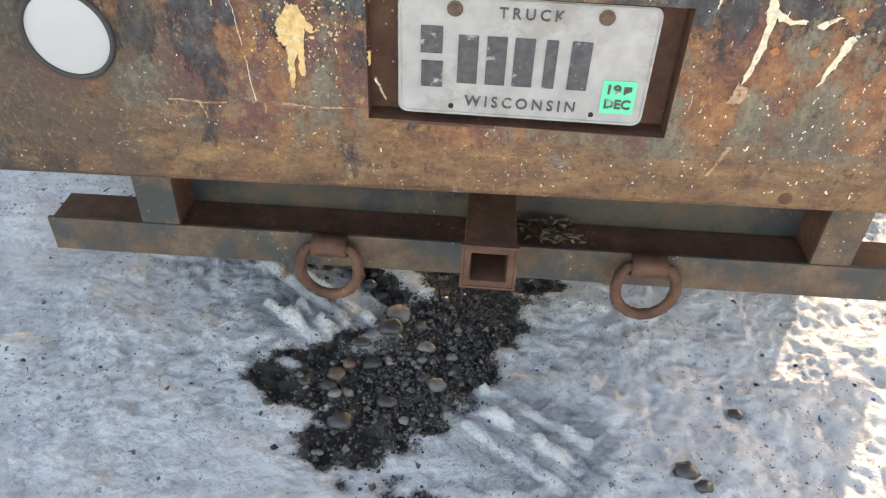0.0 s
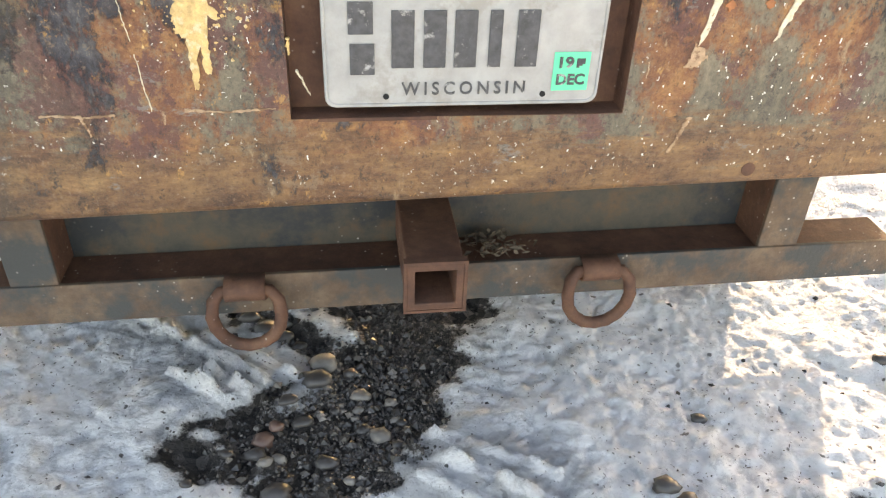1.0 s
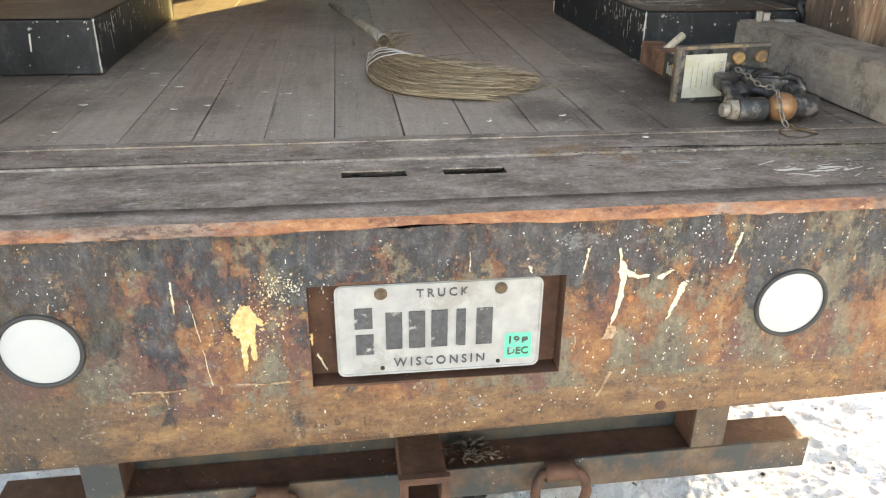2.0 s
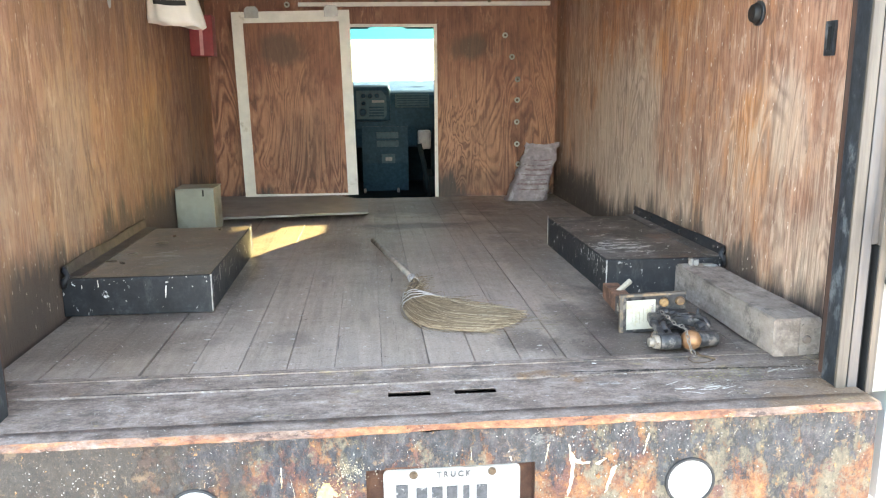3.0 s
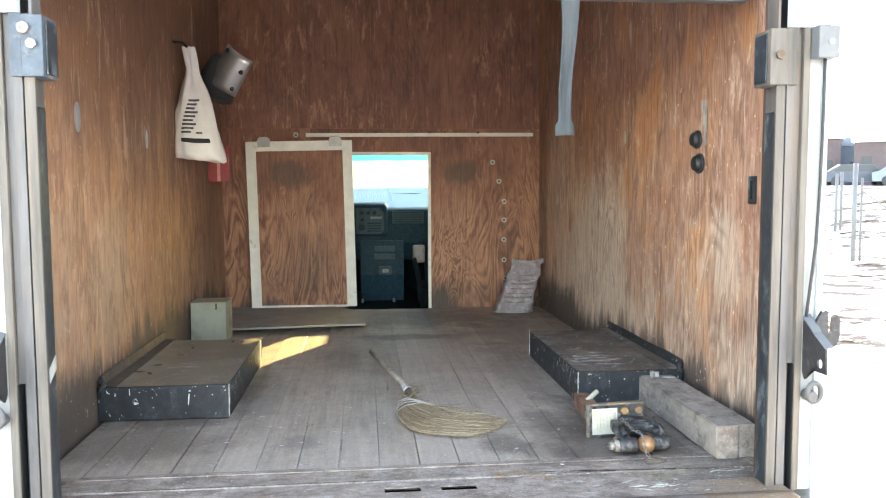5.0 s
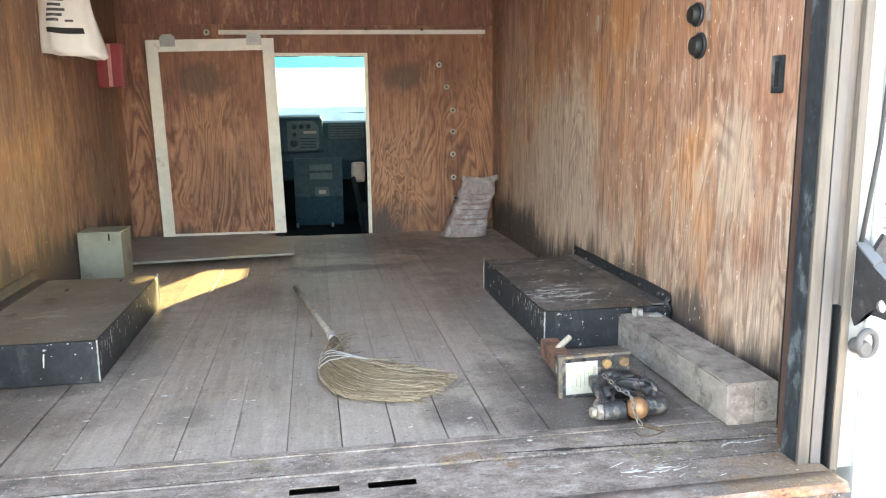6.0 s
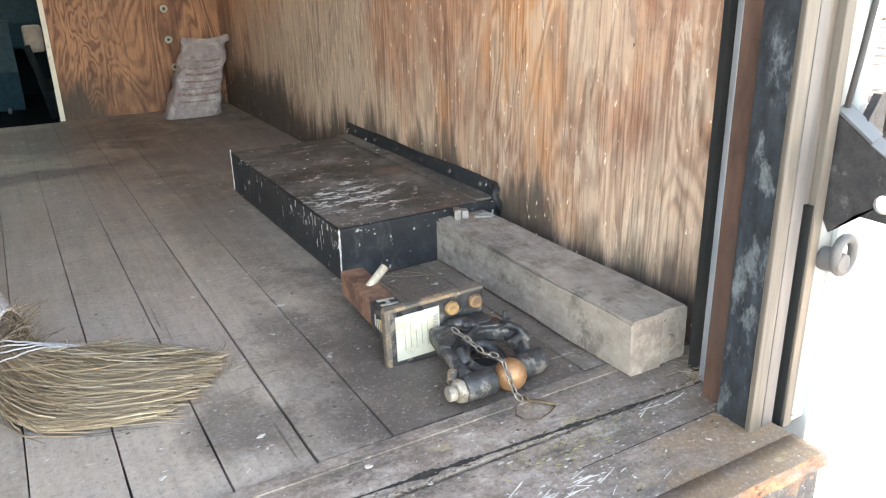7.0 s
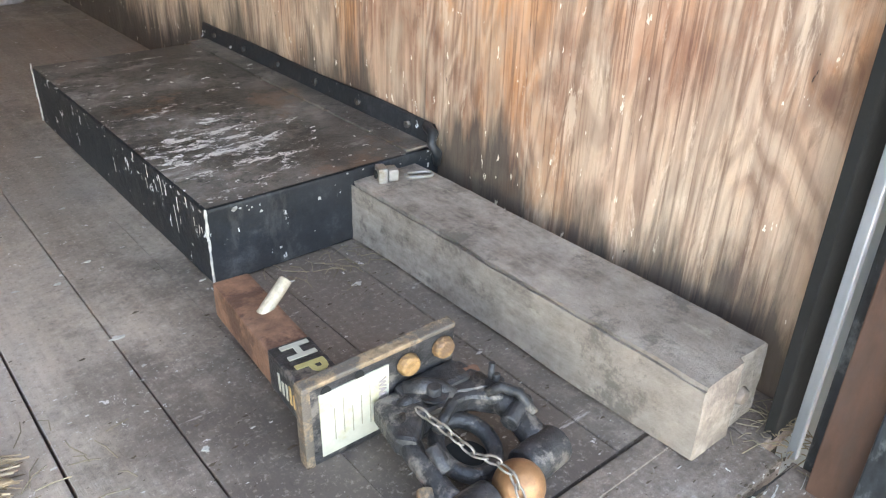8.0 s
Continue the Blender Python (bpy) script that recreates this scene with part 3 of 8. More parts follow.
M["gravel"] = mat_gravel()
M["plate"] = mat_simple("chalky_white_plate", (0.33, 0.325, 0.31), 0.5, 0, 0.16, 30, 0.2, (0.27, 0.255, 0.23), (0.54, 0.62))
M["ink"] = mat_simple("worn_dark_ink", (0.06, 0.06, 0.063), 0.6, 0, 0.4, 90, 0.1, (0.36, 0.35, 0.33), (0.57, 0.64))
M["bolt"] = mat_simple("brown_bolt", (0.12, 0.08, 0.05), 0.6, 0.4, 0.4, 80)
# flat black: painted shade inside slots, gaps and holes, and a few black parts
M["hole"] = mat_simple("hole_shade_black", (0.01, 0.01, 0.01), 0.9)
M["sticker"] = mat_simple("mint_sticker", (0.045, 0.60, 0.34), 0.5, 0, 0.05, 30, 0.05)
M["lens"] = mat_simple("milky_lamp_lens", (0.42, 0.425, 0.42), 0.3, 0, 0.03, 20, 0.02)
M["rubber"] = mat_simple("black_rubber", (0.035, 0.033, 0.032), 0.7, 0, 0.3, 30)
M["splat"] = mat_simple("ochre_paint", (0.58, 0.38, 0.16), 0.6, 0, 0.35, 120, 0.4, (0.62, 0.50, 0.30), (0.53, 0.60))
M["drip"] = mat_simple("cream_paint", (0.62, 0.54, 0.39), 0.6, 0, 0.3, 120, 0.3, (0.36, 0.25, 0.14), (0.57, 0.63))
M["scrape"] = mat_simple("pinkish_primer_scrape", (0.40, 0.26, 0.16), 0.65, 0, 0.35, 120, 0.3, (0.2, 0.11, 0.06), (0.52, 0.58))
M["rust_stain"] = mat_simple("pale_rust_stain", (0.50, 0.34, 0.17), 0.6, 0, 0.3, 40)
M["rust_spot"] = mat_simple("orange_rust_spot", (0.36, 0.13, 0.05), 0.7, 0, 0.3, 90, 0.3)
M["post"] = mat_simple("scuffed_grey_steel", (0.098, 0.090, 0.087), 0.5, 0.1, 0.45, 14, 0.4, (0.145, 0.105, 0.078), (0.52, 0.68), (1, 1, 0.12))
M["post_tan"] = mat_simple("tan_worn_flange", (0.118, 0.098, 0.080), 0.55, 0.05, 0.5, 24, 0.4, (0.18, 0.135, 0.095), (0.54, 0.64), (1, 1, 0.07))
M["post_blue"] = mat_simple("blue_grey_plate", (0.066, 0.082, 0.10), 0.5, 0.1, 0.4, 12, 0.3, (0.20, 0.19, 0.175), (0.54, 0.64))
M["post_black"] = mat_simple("black_worn_flange", (0.022, 0.027, 0.032), 0.4, 0.0, 0.6, 60, 0.15, (0.13, 0.145, 0.15), (0.55, 0.66), (1, 1, 0.5))
M["post_rust"] = mat_simple("rust_brown_flange", (0.088, 0.046, 0.033), 0.6, 0.1, 0.4, 30, 0.3, (0.07, 0.05, 0.045), (0.5, 0.7), (1, 1, 0.3))
M["track"] = mat_simple("galvanised_track", (0.42, 0.46, 0.50), 0.4, 0.7, 0.25, 18, 0.2, None, (0.5, 0.7), (1, 1, 0.2))
M["white_dirty"] = mat_simple("dirty_white_paint", (0.30, 0.295, 0.275), 0.5, 0, 0.25, 14, 0.2, (0.22, 0.19, 0.15), (0.55, 0.68), (1, 1, 0.15))
M["white"] = mat_simple("white_truck_paint", (0.50, 0.525, 0.52), 0.4, 0, 0.06, 6, 0.05, (0.62, 0.60, 0.54), (0.62, 0.75))
def mat_timber():
    k = Mat("grey_weathered_timber", 0.85)
    co = k.coords((1, 0.4, 1))
    raw = k.coords()
    grain = k.noise(k.coords((1, 0.07, 1)), 55, 6, 0.75)
    col = k.ramp(k.math("ADD", k.math("MULTIPLY", grain, 0.22), k.math("MULTIPLY", k.noise(k.coords((1, 0.7, 1)), 16, 11, 0.8), 0.78)), [(0.37, (0.12, 0.098, 0.085)), (0.46, (0.26, 0.218, 0.190)), (0.54, (0.37, 0.315, 0.278)), (0.65, (0.52, 0.455, 0.40))])
    tone = k.noise(raw, 4, 6, 0.65)
    col = k.mix(k.math("MULTIPLY", k.step(tone, 0.46, 0.60), 0.45), col, (0.35, 0.285, 0.24))
    dirt = k.step(k.noise(raw, 8, 10, 0.78), 0.53, 0.60)
    col = k.mix(k.math("MULTIPLY", dirt, 0.7), col, (0.11, 0.095, 0.083))
    crack = k.step(k.noise(k.coords((1, 0.06, 1)), 30, 4, 0.6), 0.68, 0.70)
    col = k.mix(k.math("MULTIPLY", crack, 0.8), col, (0.04, 0.034, 0.03))
    pale = k.step(k.noise(co, 24, 8, 0.78), 0.61, 0.66)
    col = k.mix(k.math("MULTIPLY", pale, 0.5), col, (0.52, 0.46, 0.38))
    return k.done(col, None, k.math("ADD", k.noise(raw, 45, 8, 0.8), k.math("SUBTRACT", k.math("MULTIPLY", grain, 0.4), k.math("MULTIPLY", crack, 1.5))), 0.9, 0.006)


M["beam"] = mat_timber()
M["beam_end"] = mat_simple("sawn_timber_end", (0.33, 0.265, 0.22), 0.8, 0, 0.4, 30, 0.8, (0.20, 0.155, 0.13), (0.50, 0.60))
M["steel"] = mat_simple("bare_worn_steel", (0.30, 0.29, 0.28), 0.5, 0.4, 0.3, 40, 0.3, (0.20, 0.15, 0.11), (0.52, 0.66))
M["pale_steel"] = mat_simple("pale_dull_steel", (0.33, 0.28, 0.235), 0.55, 0.3, 0.3, 90, 0.3, (0.16, 0.11, 0.08), (0.54, 0.62))
M["hitch_black"] = mat_simple("chipped_black_iron", (0.034, 0.033, 0.035), 0.45, 0.1, 0.7, 60, 0.45, (0.17, 0.148, 0.132), (0.52, 0.60))
M["bracket"] = mat_simple("dull_black_bracket", (0.028, 0.026, 0.027), 0.5, 0.0, 0.5, 60, 0.4, (0.085, 0.078, 0.074), (0.60, 0.66))
M["hitch_rust"] = mat_simple("red_rusty_shank", (0.24, 0.125, 0.082), 0.65, 0.1, 0.45, 40, 0.5, (0.12, 0.06, 0.042), (0.5, 0.58))
M["bone"] = mat_simple("bare_pale_pin", (0.46, 0.39, 0.30), 0.55, 0.1, 0.3, 90, 0.3)
M["plate_rust"] = mat_simple("tan_rust_edge", (0.26, 0.18, 0.115), 0.65, 0.1, 0.5, 70, 0.6, (0.12, 0.10, 0.085), (0.48, 0.56))
M["label"] = mat_simple("yellowed_label", (0.46, 0.44, 0.37), 0.5, 0, 0.16, 30, 0.05, (0.40, 0.34, 0.20), (0.54, 0.66))
M["label_yellow"] = mat_simple("faded_yellow_print", (0.46, 0.40, 0.17), 0.5, 0, 0.2, 60)
M["bronze"] = mat_simple("coppery_hitch_ball", (0.31, 0.155, 0.075), 0.42, 0.35, 0.35, 30, 0.3, (0.20, 0.11, 0.065), (0.5, 0.60))
M["bolt_tan"] = mat_simple("rust_tan_bolt", (0.34, 0.195, 0.085), 0.6, 0.15, 0.45, 70, 0.8, (0.17, 0.10, 0.06), (0.50, 0.60))
def mat_straw():
    k = Mat("straw_bristle", 0.7)
    isl = k.n("NewGeometry").outputs["Random Per Island"]
    col = k.ramp(isl, [(0.0, (0.05, 0.034, 0.024)), (0.35, (0.18, 0.125, 0.078)), (0.75, (0.35, 0.255, 0.165)), (1.0, (0.64, 0.52, 0.37))])
    return k.done(k.mix(k.math("MULTIPLY", k.noise(k.coords(), 22, 4), 0.6), col, (0.27, 0.18, 0.10)))


M["broom"] = mat_straw()
M["twine"] = mat_simple("grey_twine", (0.46, 0.42, 0.40), 0.8, 0, 0.3, 120)
M["stick"] = mat_simple("worn_broom_stick", (0.33, 0.275, 0.225), 0.6, 0, 0.3, 30, 0.3, (0.10, 0.085, 0.075), (0.5, 0.65))
M["binding"] = mat_simple("dark_bound_straw", (0.13, 0.095, 0.07), 0.8, 0, 0.7, 60, 0.9, (0.25, 0.18, 0.10), (0.54, 0.62), (0.25, 1, 1))
M["wire"] = mat_simple("tin_wire", (0.24, 0.21, 0.185), 0.45, 0.5, 0.3, 60)
M["green"] = mat_simple("sage_green_tin", (0.27, 0.278, 0.23), 0.55, 0.0, 0.15, 12, 0.2, (0.18, 0.17, 0.13), (0.58, 0.7))
M["board"] = mat_simple("grey_hardboard", (0.26, 0.245, 0.225), 0.65, 0, 0.18, 7, 0.2)
M["board_edge"] = mat_simple("pale_board_edge", (0.42, 0.42, 0.37), 0.7, 0, 0.15, 30)
M["board_rim"] = mat_simple("worn_board_rim", (0.24, 0.23, 0.20), 0.7, 0, 0.3, 12)
M["frame"] = mat_simple("cream_painted_trim", (0.74, 0.71, 0.64), 0.5, 0, 0.1, 14, 0.15, (0.42, 0.36, 0.27), (0.60, 0.7))
M["grey_metal"] = mat_simple("dull_grey_bracket", (0.33, 0.33, 0.31), 0.45, 0.5, 0.2, 30)
M["sack"] = mat_simple("mauve_grey_paper_sack", (0.30, 0.25, 0.258), 0.75, 0, 0.3, 30, 0.6, (0.48, 0.42, 0.43), (0.5, 0.62))
M["sack_ink"] = mat_simple("faded_sack_print", (0.22, 0.145, 0.145), 0.8, 0, 0.3, 60, 0.1, (0.30, 0.25, 0.25), (0.50, 0.58))
M["label_ink"] = mat_simple("faded_label_print", (0.24, 0.215, 0.17), 0.7, 0, 0.4, 200)
M["bag"] = mat_simple("white_plastic_bag", (0.72, 0.68, 0.63), 0.4, 0, 0.08, 10, 0.3)
M["film"] = mat_simple("dull_silver_tape", (0.36, 0.31, 0.275), 0.45, 0.2, 0.5, 60, 0.5, (0.52, 0.48, 0.45), (0.5, 0.62), (1, 1, 0.25))
M["tin"] = mat_simple("dull_tin_sheet", (0.36, 0.34, 0.32), 0.35, 0.7, 0.2, 9, 0.2)
M["cloth"] = mat_simple("black_cloth", (0.018, 0.017, 0.018), 0.8)
M["red"] = mat_simple("red_plastic_box", (0.27, 0.03, 0.036), 0.45, 0, 0.2, 20)
M["pink"] = mat_simple("pale_pink_stripe", (0.62, 0.30, 0.28), 0.5)
M["strap"] = mat_simple("blue_grey_webbing", (0.042, 0.047, 0.049), 0.85, 0, 0.3, 60, 0.3, (0.085, 0.092, 0.094), (0.55, 0.7), (1, 1, 0.1))
M["knob"] = mat_simple("black_knob", (0.02, 0.019, 0.018), 0.5)
M["dash"] = mat_simple("dark_teal_dashboard", (0.022, 0.064, 0.10), 0.5, 0, 0.3, 40, 0.15)
M["dash_light"] = mat_simple("grey_dash_panel", (0.065, 0.125, 0.16), 0.45, 0, 0.2, 40)
M["seat"] = mat_simple("dark_seat_cloth", (0.012, 0.026, 0.034), 0.85)
M["seat_grey"] = mat_simple("grey_seat_shell", (0.30, 0.32, 0.34), 0.5)
M["cab"] = mat_simple("dark_cab_lining", (0.006, 0.022, 0.032), 0.8)
M["glass"] = mat_glass("pale_windscreen", (0.115, 0.19, 0.215), 0.04)
# tint picked to turn the sun patch on the floor yellow
M["side_glass"] = mat_glass("yellowing_side_glass", (1.0, 1.0, 0.60), 0.03)
M["tint"] = mat_glass("blue_tinted_band", (0.006, 0.05, 0.085), 0.04)
for key in ("dash", "dash_light", "cab", "seat"):
    M[key].node_tree.nodes["Principled BSDF"].inputs["Specular IOR Level"].default_value = 0.15
M["rubbish"] = mat_simple("dry_leaf_litter", (0.10, 0.075, 0.052), 0.9, 0, 0.5, 60)
M["straw"] = mat_simple("loose_straw", (0.27, 0.22, 0.15), 0.85, 0, 0.3, 60)
M["speckle"] = mat_simple("white_paint_fleck", (0.74, 0.72, 0.66), 0.6, 0, 0.2, 90)
M["joint_dirt"] = mat_simple("black_joint_dirt", (0.03, 0.026, 0.023), 0.9, 0, 0.5, 90, 0.6, (0.085, 0.07, 0.06), (0.55, 0.65))
M["moss"] = mat_simple("yellow_green_crumb", (0.34, 0.30, 0.13), 0.9, 0, 0.4, 60)
M["scar"] = mat_simple("worn_grey_scar", (0.46, 0.44, 0.41), 0.6, 0, 0.4, 60)
M["chip"] = mat_simple("fallen_paint_chip", (0.52, 0.49, 0.45), 0.6, 0, 0.3, 90)
M["brick"] = mat_simple("brown_brick_front", (0.115, 0.082, 0.078), 0.8, 0, 0.15, 3)
M["roof_snow"] = mat_simple("roof_snow", (0.84, 0.86, 0.89), 0.6, 0, 0.04, 2)
M["far_grey"] = mat_simple("grey_blue_cladding", (0.20, 0.22, 0.26), 0.7, 0, 0.1, 3)
M["win"] = mat_simple("dark_window_glass", (0.03, 0.035, 0.04), 0.35)
M["car_dark"] = mat_simple("dark_car_paint", (0.07, 0.075, 0.085), 0.55, 0, 0.1, 2)
M["galv"] = mat_simple("galvanised_fence_steel", (0.15, 0.15, 0.15), 0.6, 0.2, 0.12, 12)
M["needle"] = mat_simple("evergreen_needles", (0.10, 0.12, 0.045), 0.8, 0, 0.4, 8)
M["bark"] = mat_simple("grey_bark", (0.12, 0.10, 0.085), 0.9, 0, 0.3, 12)
M["yellow"] = mat_simple("rusty_yellow_latch", (0.46, 0.27, 0.09), 0.6, 0, 0.3, 20)


# ---- mesh tools ----
def box(bm, lo, hi, bevel=0.0, m=None):
    made = bmesh.ops.create_cube(bm, size=1.0)["verts"]
    for v in made:
        v.co = Vector([lo[i] + (v.co[i] + 0.5) * (hi[i] - lo[i]) for i in range(3)])
    if bevel > 0:
        es = list({e for v in made for e in v.link_edges})
        res = bmesh.ops.bevel(bm, geom=es, offset=bevel, segments=2, affect="EDGES", profile=0.6)
        made = list({v for f in res["faces"] for v in f.verts} | {v for v in made if v.is_valid})
    if m is not None:
        for v in made:
            v.co = m @ v.co
    return made


def tube(bm, pts, r, seg=8, closed=False, caps=True):
    """A round bar through the points; r: one radius, or one for each point."""
    pts = [Vector(p) for p in pts]
    n = len(pts)
    rs = [r] * n if isinstance(r, (int, float)) else r
    rings, up = [], None
    for i, p in enumerate(pts):
        a = pts[i - 1] if (i > 0 or closed) else p
        b = pts[(i + 1) % n] if (i < n - 1 or closed) else p
        t = (b - a).normalized()
        if up is None:
            up = t.orthogonal().normalized()
        up = (up - t * up.dot(t)).normalized()
        side = t.cross(up)
        rings.append([bm.verts.new(p + (up * math.cos(2 * math.pi * j / seg) + side * math.sin(2 * math.pi * j / seg)) * rs[i]) for j in range(seg)])
    for i in range(n if closed else n - 1):
        a, b = rings[i], rings[(i + 1) % n]
        for j in range(seg):
            f = bm.faces.new((a[j], a[(j + 1) % seg], b[(j + 1) % seg], b[j]))
            f.smooth = True
    if caps and not closed:
        bm.faces.new(list(reversed(rings[0])))
        bm.faces.new(rings[-1])
    return bm


def cyl(bm, p0, p1, r0, r1=None, seg=20, bevel=0.0):
    p0, p1 = Vector(p0), Vector(p1)
    r1 = r0 if r1 is None else r1
    if bevel > 0:
        d = (p1 - p0).normalized() * bevel
        return tube(bm, [p0, p0 + d * 0.3, p0 + d, p1 - d, p1 - d * 0.3, p1], [r0 - bevel, r0 - bevel * 0.3, r0, r1, r1 - bevel * 0.3, r1 - bevel], seg)
    return tube(bm, [p0, p1], [r0, r1], seg)


def prism(bm, poly, axis, lo, hi):
    """A plate with the outline poly, in the plane across the axis, from lo to hi along it."""
    def put(u, v, w):
        return {"x": (w, u, v), "y": (u, w, v), "z": (u, v, w)}[axis]
    a = [bm.verts.new(put(u, v, lo)) for u, v in poly]
    b = [bm.verts.new(put(u, v, hi)) for u, v in poly]
    n = len(poly)
    bm.faces.new(a)
    bm.faces.new(list(reversed(b)))
    for i in range(n):
        bm.faces.new((a[i], b[i], b[(i + 1) % n], a[(i + 1) % n]))
    return bm


def blob(bm, centre, size, seed, rough=0.25, sub=2, flat=1.0):
    """A rounded lump with an uneven surface."""
    made = bmesh.ops.create_icosphere(bm, subdivisions=sub, radius=1.0)["verts"]
    off = Vector((seed * 3.7, seed * 1.3, seed * 2.9))
    for v in made:
        k = 1 + rough * noise.noise(v.co * 1.3 + off)
        v.co = Vector((centre[0] + v.co.x * size[0] * k, centre[1] + v.co.y * size[1] * k, centre[2] + v.co.z * size[2] * k * flat))
    return made


def sheet(bm, xs, ys, f, smooth=True):
    """A grid of points f(x, y) joined by faces."""
    vs = [[bm.verts.new(f(x, y)) for y in ys] for x in xs]
    for i in range(len(xs) - 1):
        for j in range(len(ys) - 1):
            fc = bm.faces.new((vs[i][j], vs[i + 1][j], vs[i + 1][j + 1], vs[i][j + 1]))
            fc.smooth = smooth
    return vs


def to_mesh(name, bm, mats):
    bmesh.ops.recalc_face_normals(bm, faces=bm.faces)
    me = bpy.data.meshes.new(name)
    bm.to_mesh(me)
    bm.free()
    for m in mats if isinstance(mats, (list, tuple)) else [mats]:
        me.materials.append(m)
    return me


def part(name, bm, mats, parent=None, label="", smooth=False):
    me = to_mesh(name, bm, mats)
    if smooth:
        me.shade_smooth()
    ob = new(name, me)
    if parent is not None:
        ob.parent = parent
        ob.matrix_parent_inverse = base_matrix(parent).inverted()
    if label:
        ob["label"] = label
    return ob


def base_matrix(ob):
    m = ob.matrix_basis.copy()
    while ob.parent is not None:
        m = ob.parent.matrix_basis @ ob.matrix_parent_inverse @ m if ob.parent.parent is None else base_matrix(ob.parent) @ ob.matrix_parent_inverse @ m
        break
    return m


def thing(name, at, label, category, group="", kind=""):
    ob = new(name)
    ob.empty_display_size = 0.05
    ob.location = at
    return tagged(ob, label, category, group, kind)


def lettering(name, text, size, m, mat, parent, width=None, spacing=1.0, weight=0.03):
    """Raised letters in the built-in font, at the pose m (reading along x, up along y)."""
    cu = bpy.data.curves.new(name, "FONT")
    cu.body, cu.size, cu.align_x, cu.align_y, cu.extrude = text, size, "CENTER", "CENTER", 0.0006
    cu.resolution_u = 3
    cu.offset, cu.space_character = size * weight, spacing
    tmp = new(name, cu)
    dg = bpy.context.evaluated_depsgraph_get()
    me = bpy.data.meshes.new_from_object(tmp.evaluated_get(dg))
    bpy.data.objects.remove(tmp)
    xs = [v.co.x for v in me.vertices]
    k = width / (max(xs) - min(xs)) if width else 1.0
    for v in me.vertices:
        v.co = m @ Vector((v.co.x * k, v.co.y, v.co.z))
    me.materials.clear()
    me.materials.append(mat)
    ob = new(name, me)
    ob.parent = parent
    ob.matrix_parent_inverse = base_matrix(parent).inverted()
    return ob


rng = random.Random(7)

# ---- ground: one sheet of trodden snow ----
def seg_dist(x, y, a, b):
    ax, ay, bx, by = *a, *b
    dx, dy = bx - ax, by - ay
    t = max(0.0, min(1.0, ((x - ax) * dx + (y - ay) * dy) / (dx * dx + dy * dy)))
    return math.hypot(x - ax - t * dx, y - ay - t * dy)


def bare_amount(x, y):
    """How far the snow has gone under the hitch: 1 bare gravel, 0 snow."""
    d = min(seg_dist(x, y, (-0.02, 0.50), (-0.03, 0.30)) - 0.115,
            seg_dist(x, y, (-0.06, 0.28), (-0.16, 0.10)) - 0.125,
            seg_dist(x, y, (-0.16, 0.12), (-0.30, 0.12)) - 0.085,
            seg_dist(x, y, (-0.20, 0.06), (-0.25, -0.01)) - 0.075,
            seg_dist(x, y, (-0.02, 0.5), (-0.05, 1.6)) - 0.16,
            seg_dist(x, y, (-0.20, 0.36), (-0.34, 0.47)) - 0.04,
            seg_dist(x, y, (0.49, -0.155), (0.68, -0.165)) - 0.055,
            seg_dist(x, y, (-0.02, 0.20), (0.03, 0.30)) - 0.06,
            seg_dist(x, y, (-0.30, 0.09), (-0.40, 0.09)) - 0.045,
            seg_dist(x, y, (-0.24, -0.12), (-0.10, -0.14)) - 0.018)
    d += 0.016 + 0.060 * noise.noise((x * 11, y * 11, 50.0)) + 0.050 * noise.noise((x * 27, y * 27, 51.0))
    return max(0.0, min(1.0, 0.5 - d / 0.09))


TREADS = [((-0.56, 0.47), (-0.26, 0.23)), ((-0.46, 0.29), (-0.33, 0.19)), ((-0.42, 0.40), (-0.24, 0.27)), ((-0.40, 0.29), (-0.29, 0.205)),
          ((-0.05, 0.13), (0.18, -0.01)), ((-0.05, 0.08), (0.16, -0.06)), ((-0.03, 0.02), (0.13, -0.10))]


def far_rise(x, y):
    r = math.hypot(x, y)
    s = max(0.0, min(1.0, (r - 21) / 22))
    return 2.0 * s * s * (3 - 2 * s)


def ground_z(x, y):
    z = 0.020 * noise.noise((x * 2.3, y * 2.3, 0.0)) + 0.012 * noise.noise((x * 8, y * 8, 3.0)) + 0.005 * noise.noise((x * 21, y * 21, 7.0))
    lump = noise.noise((x * 13 + 5, y * 13, 11.0)) + 0.55 * noise.noise((x * 30, y * 30, 5.0))
    near_sun = max(0.0, min(1.0, (x - 0.45) / 0.5))
    crust = 1 - abs(noise.noise((x * 17, y * 17, 21.0)))
    fine = 1 - abs(noise.noise((x * 41, y * 41, 8.0)))
    patch = 0.5 + 0.5 * noise.noise((x * 3.1, y * 3.1, 30.0))
    z += 0.007 * abs(lump) * (0.7 + near_sun) - 0.006 + (0.005 * crust ** 3 + 0.007 * fine ** 3) * (0.4 + 1.2 * patch)
    for i, (a, b) in enumerate(TREADS):
        d = seg_dist(x, y, a, b)
        if d < 0.04:
            z += 0.026 * math.exp(-(d / 0.0075) ** 2) * max(0.0, 0.5 + 1.9 * noise.noise((x * 22, y * 22, i * 4.0)))
    bare = bare_amount(x, y)
    z = z * (1 - 0.6 * bare) - 0.018 * bare
    r = math.hypot(x, y)
    if r > 4:
        z += (0.05 * noise.noise((x * 0.9, y * 0.9, 2.0)) + 0.18 * noise.noise((x * 0.21, y * 0.21, 9.0)) * min(1, (r - 4) / 20)) * min(1.0, (r - 4) / 3)
        z += far_rise(x, y)
    return z


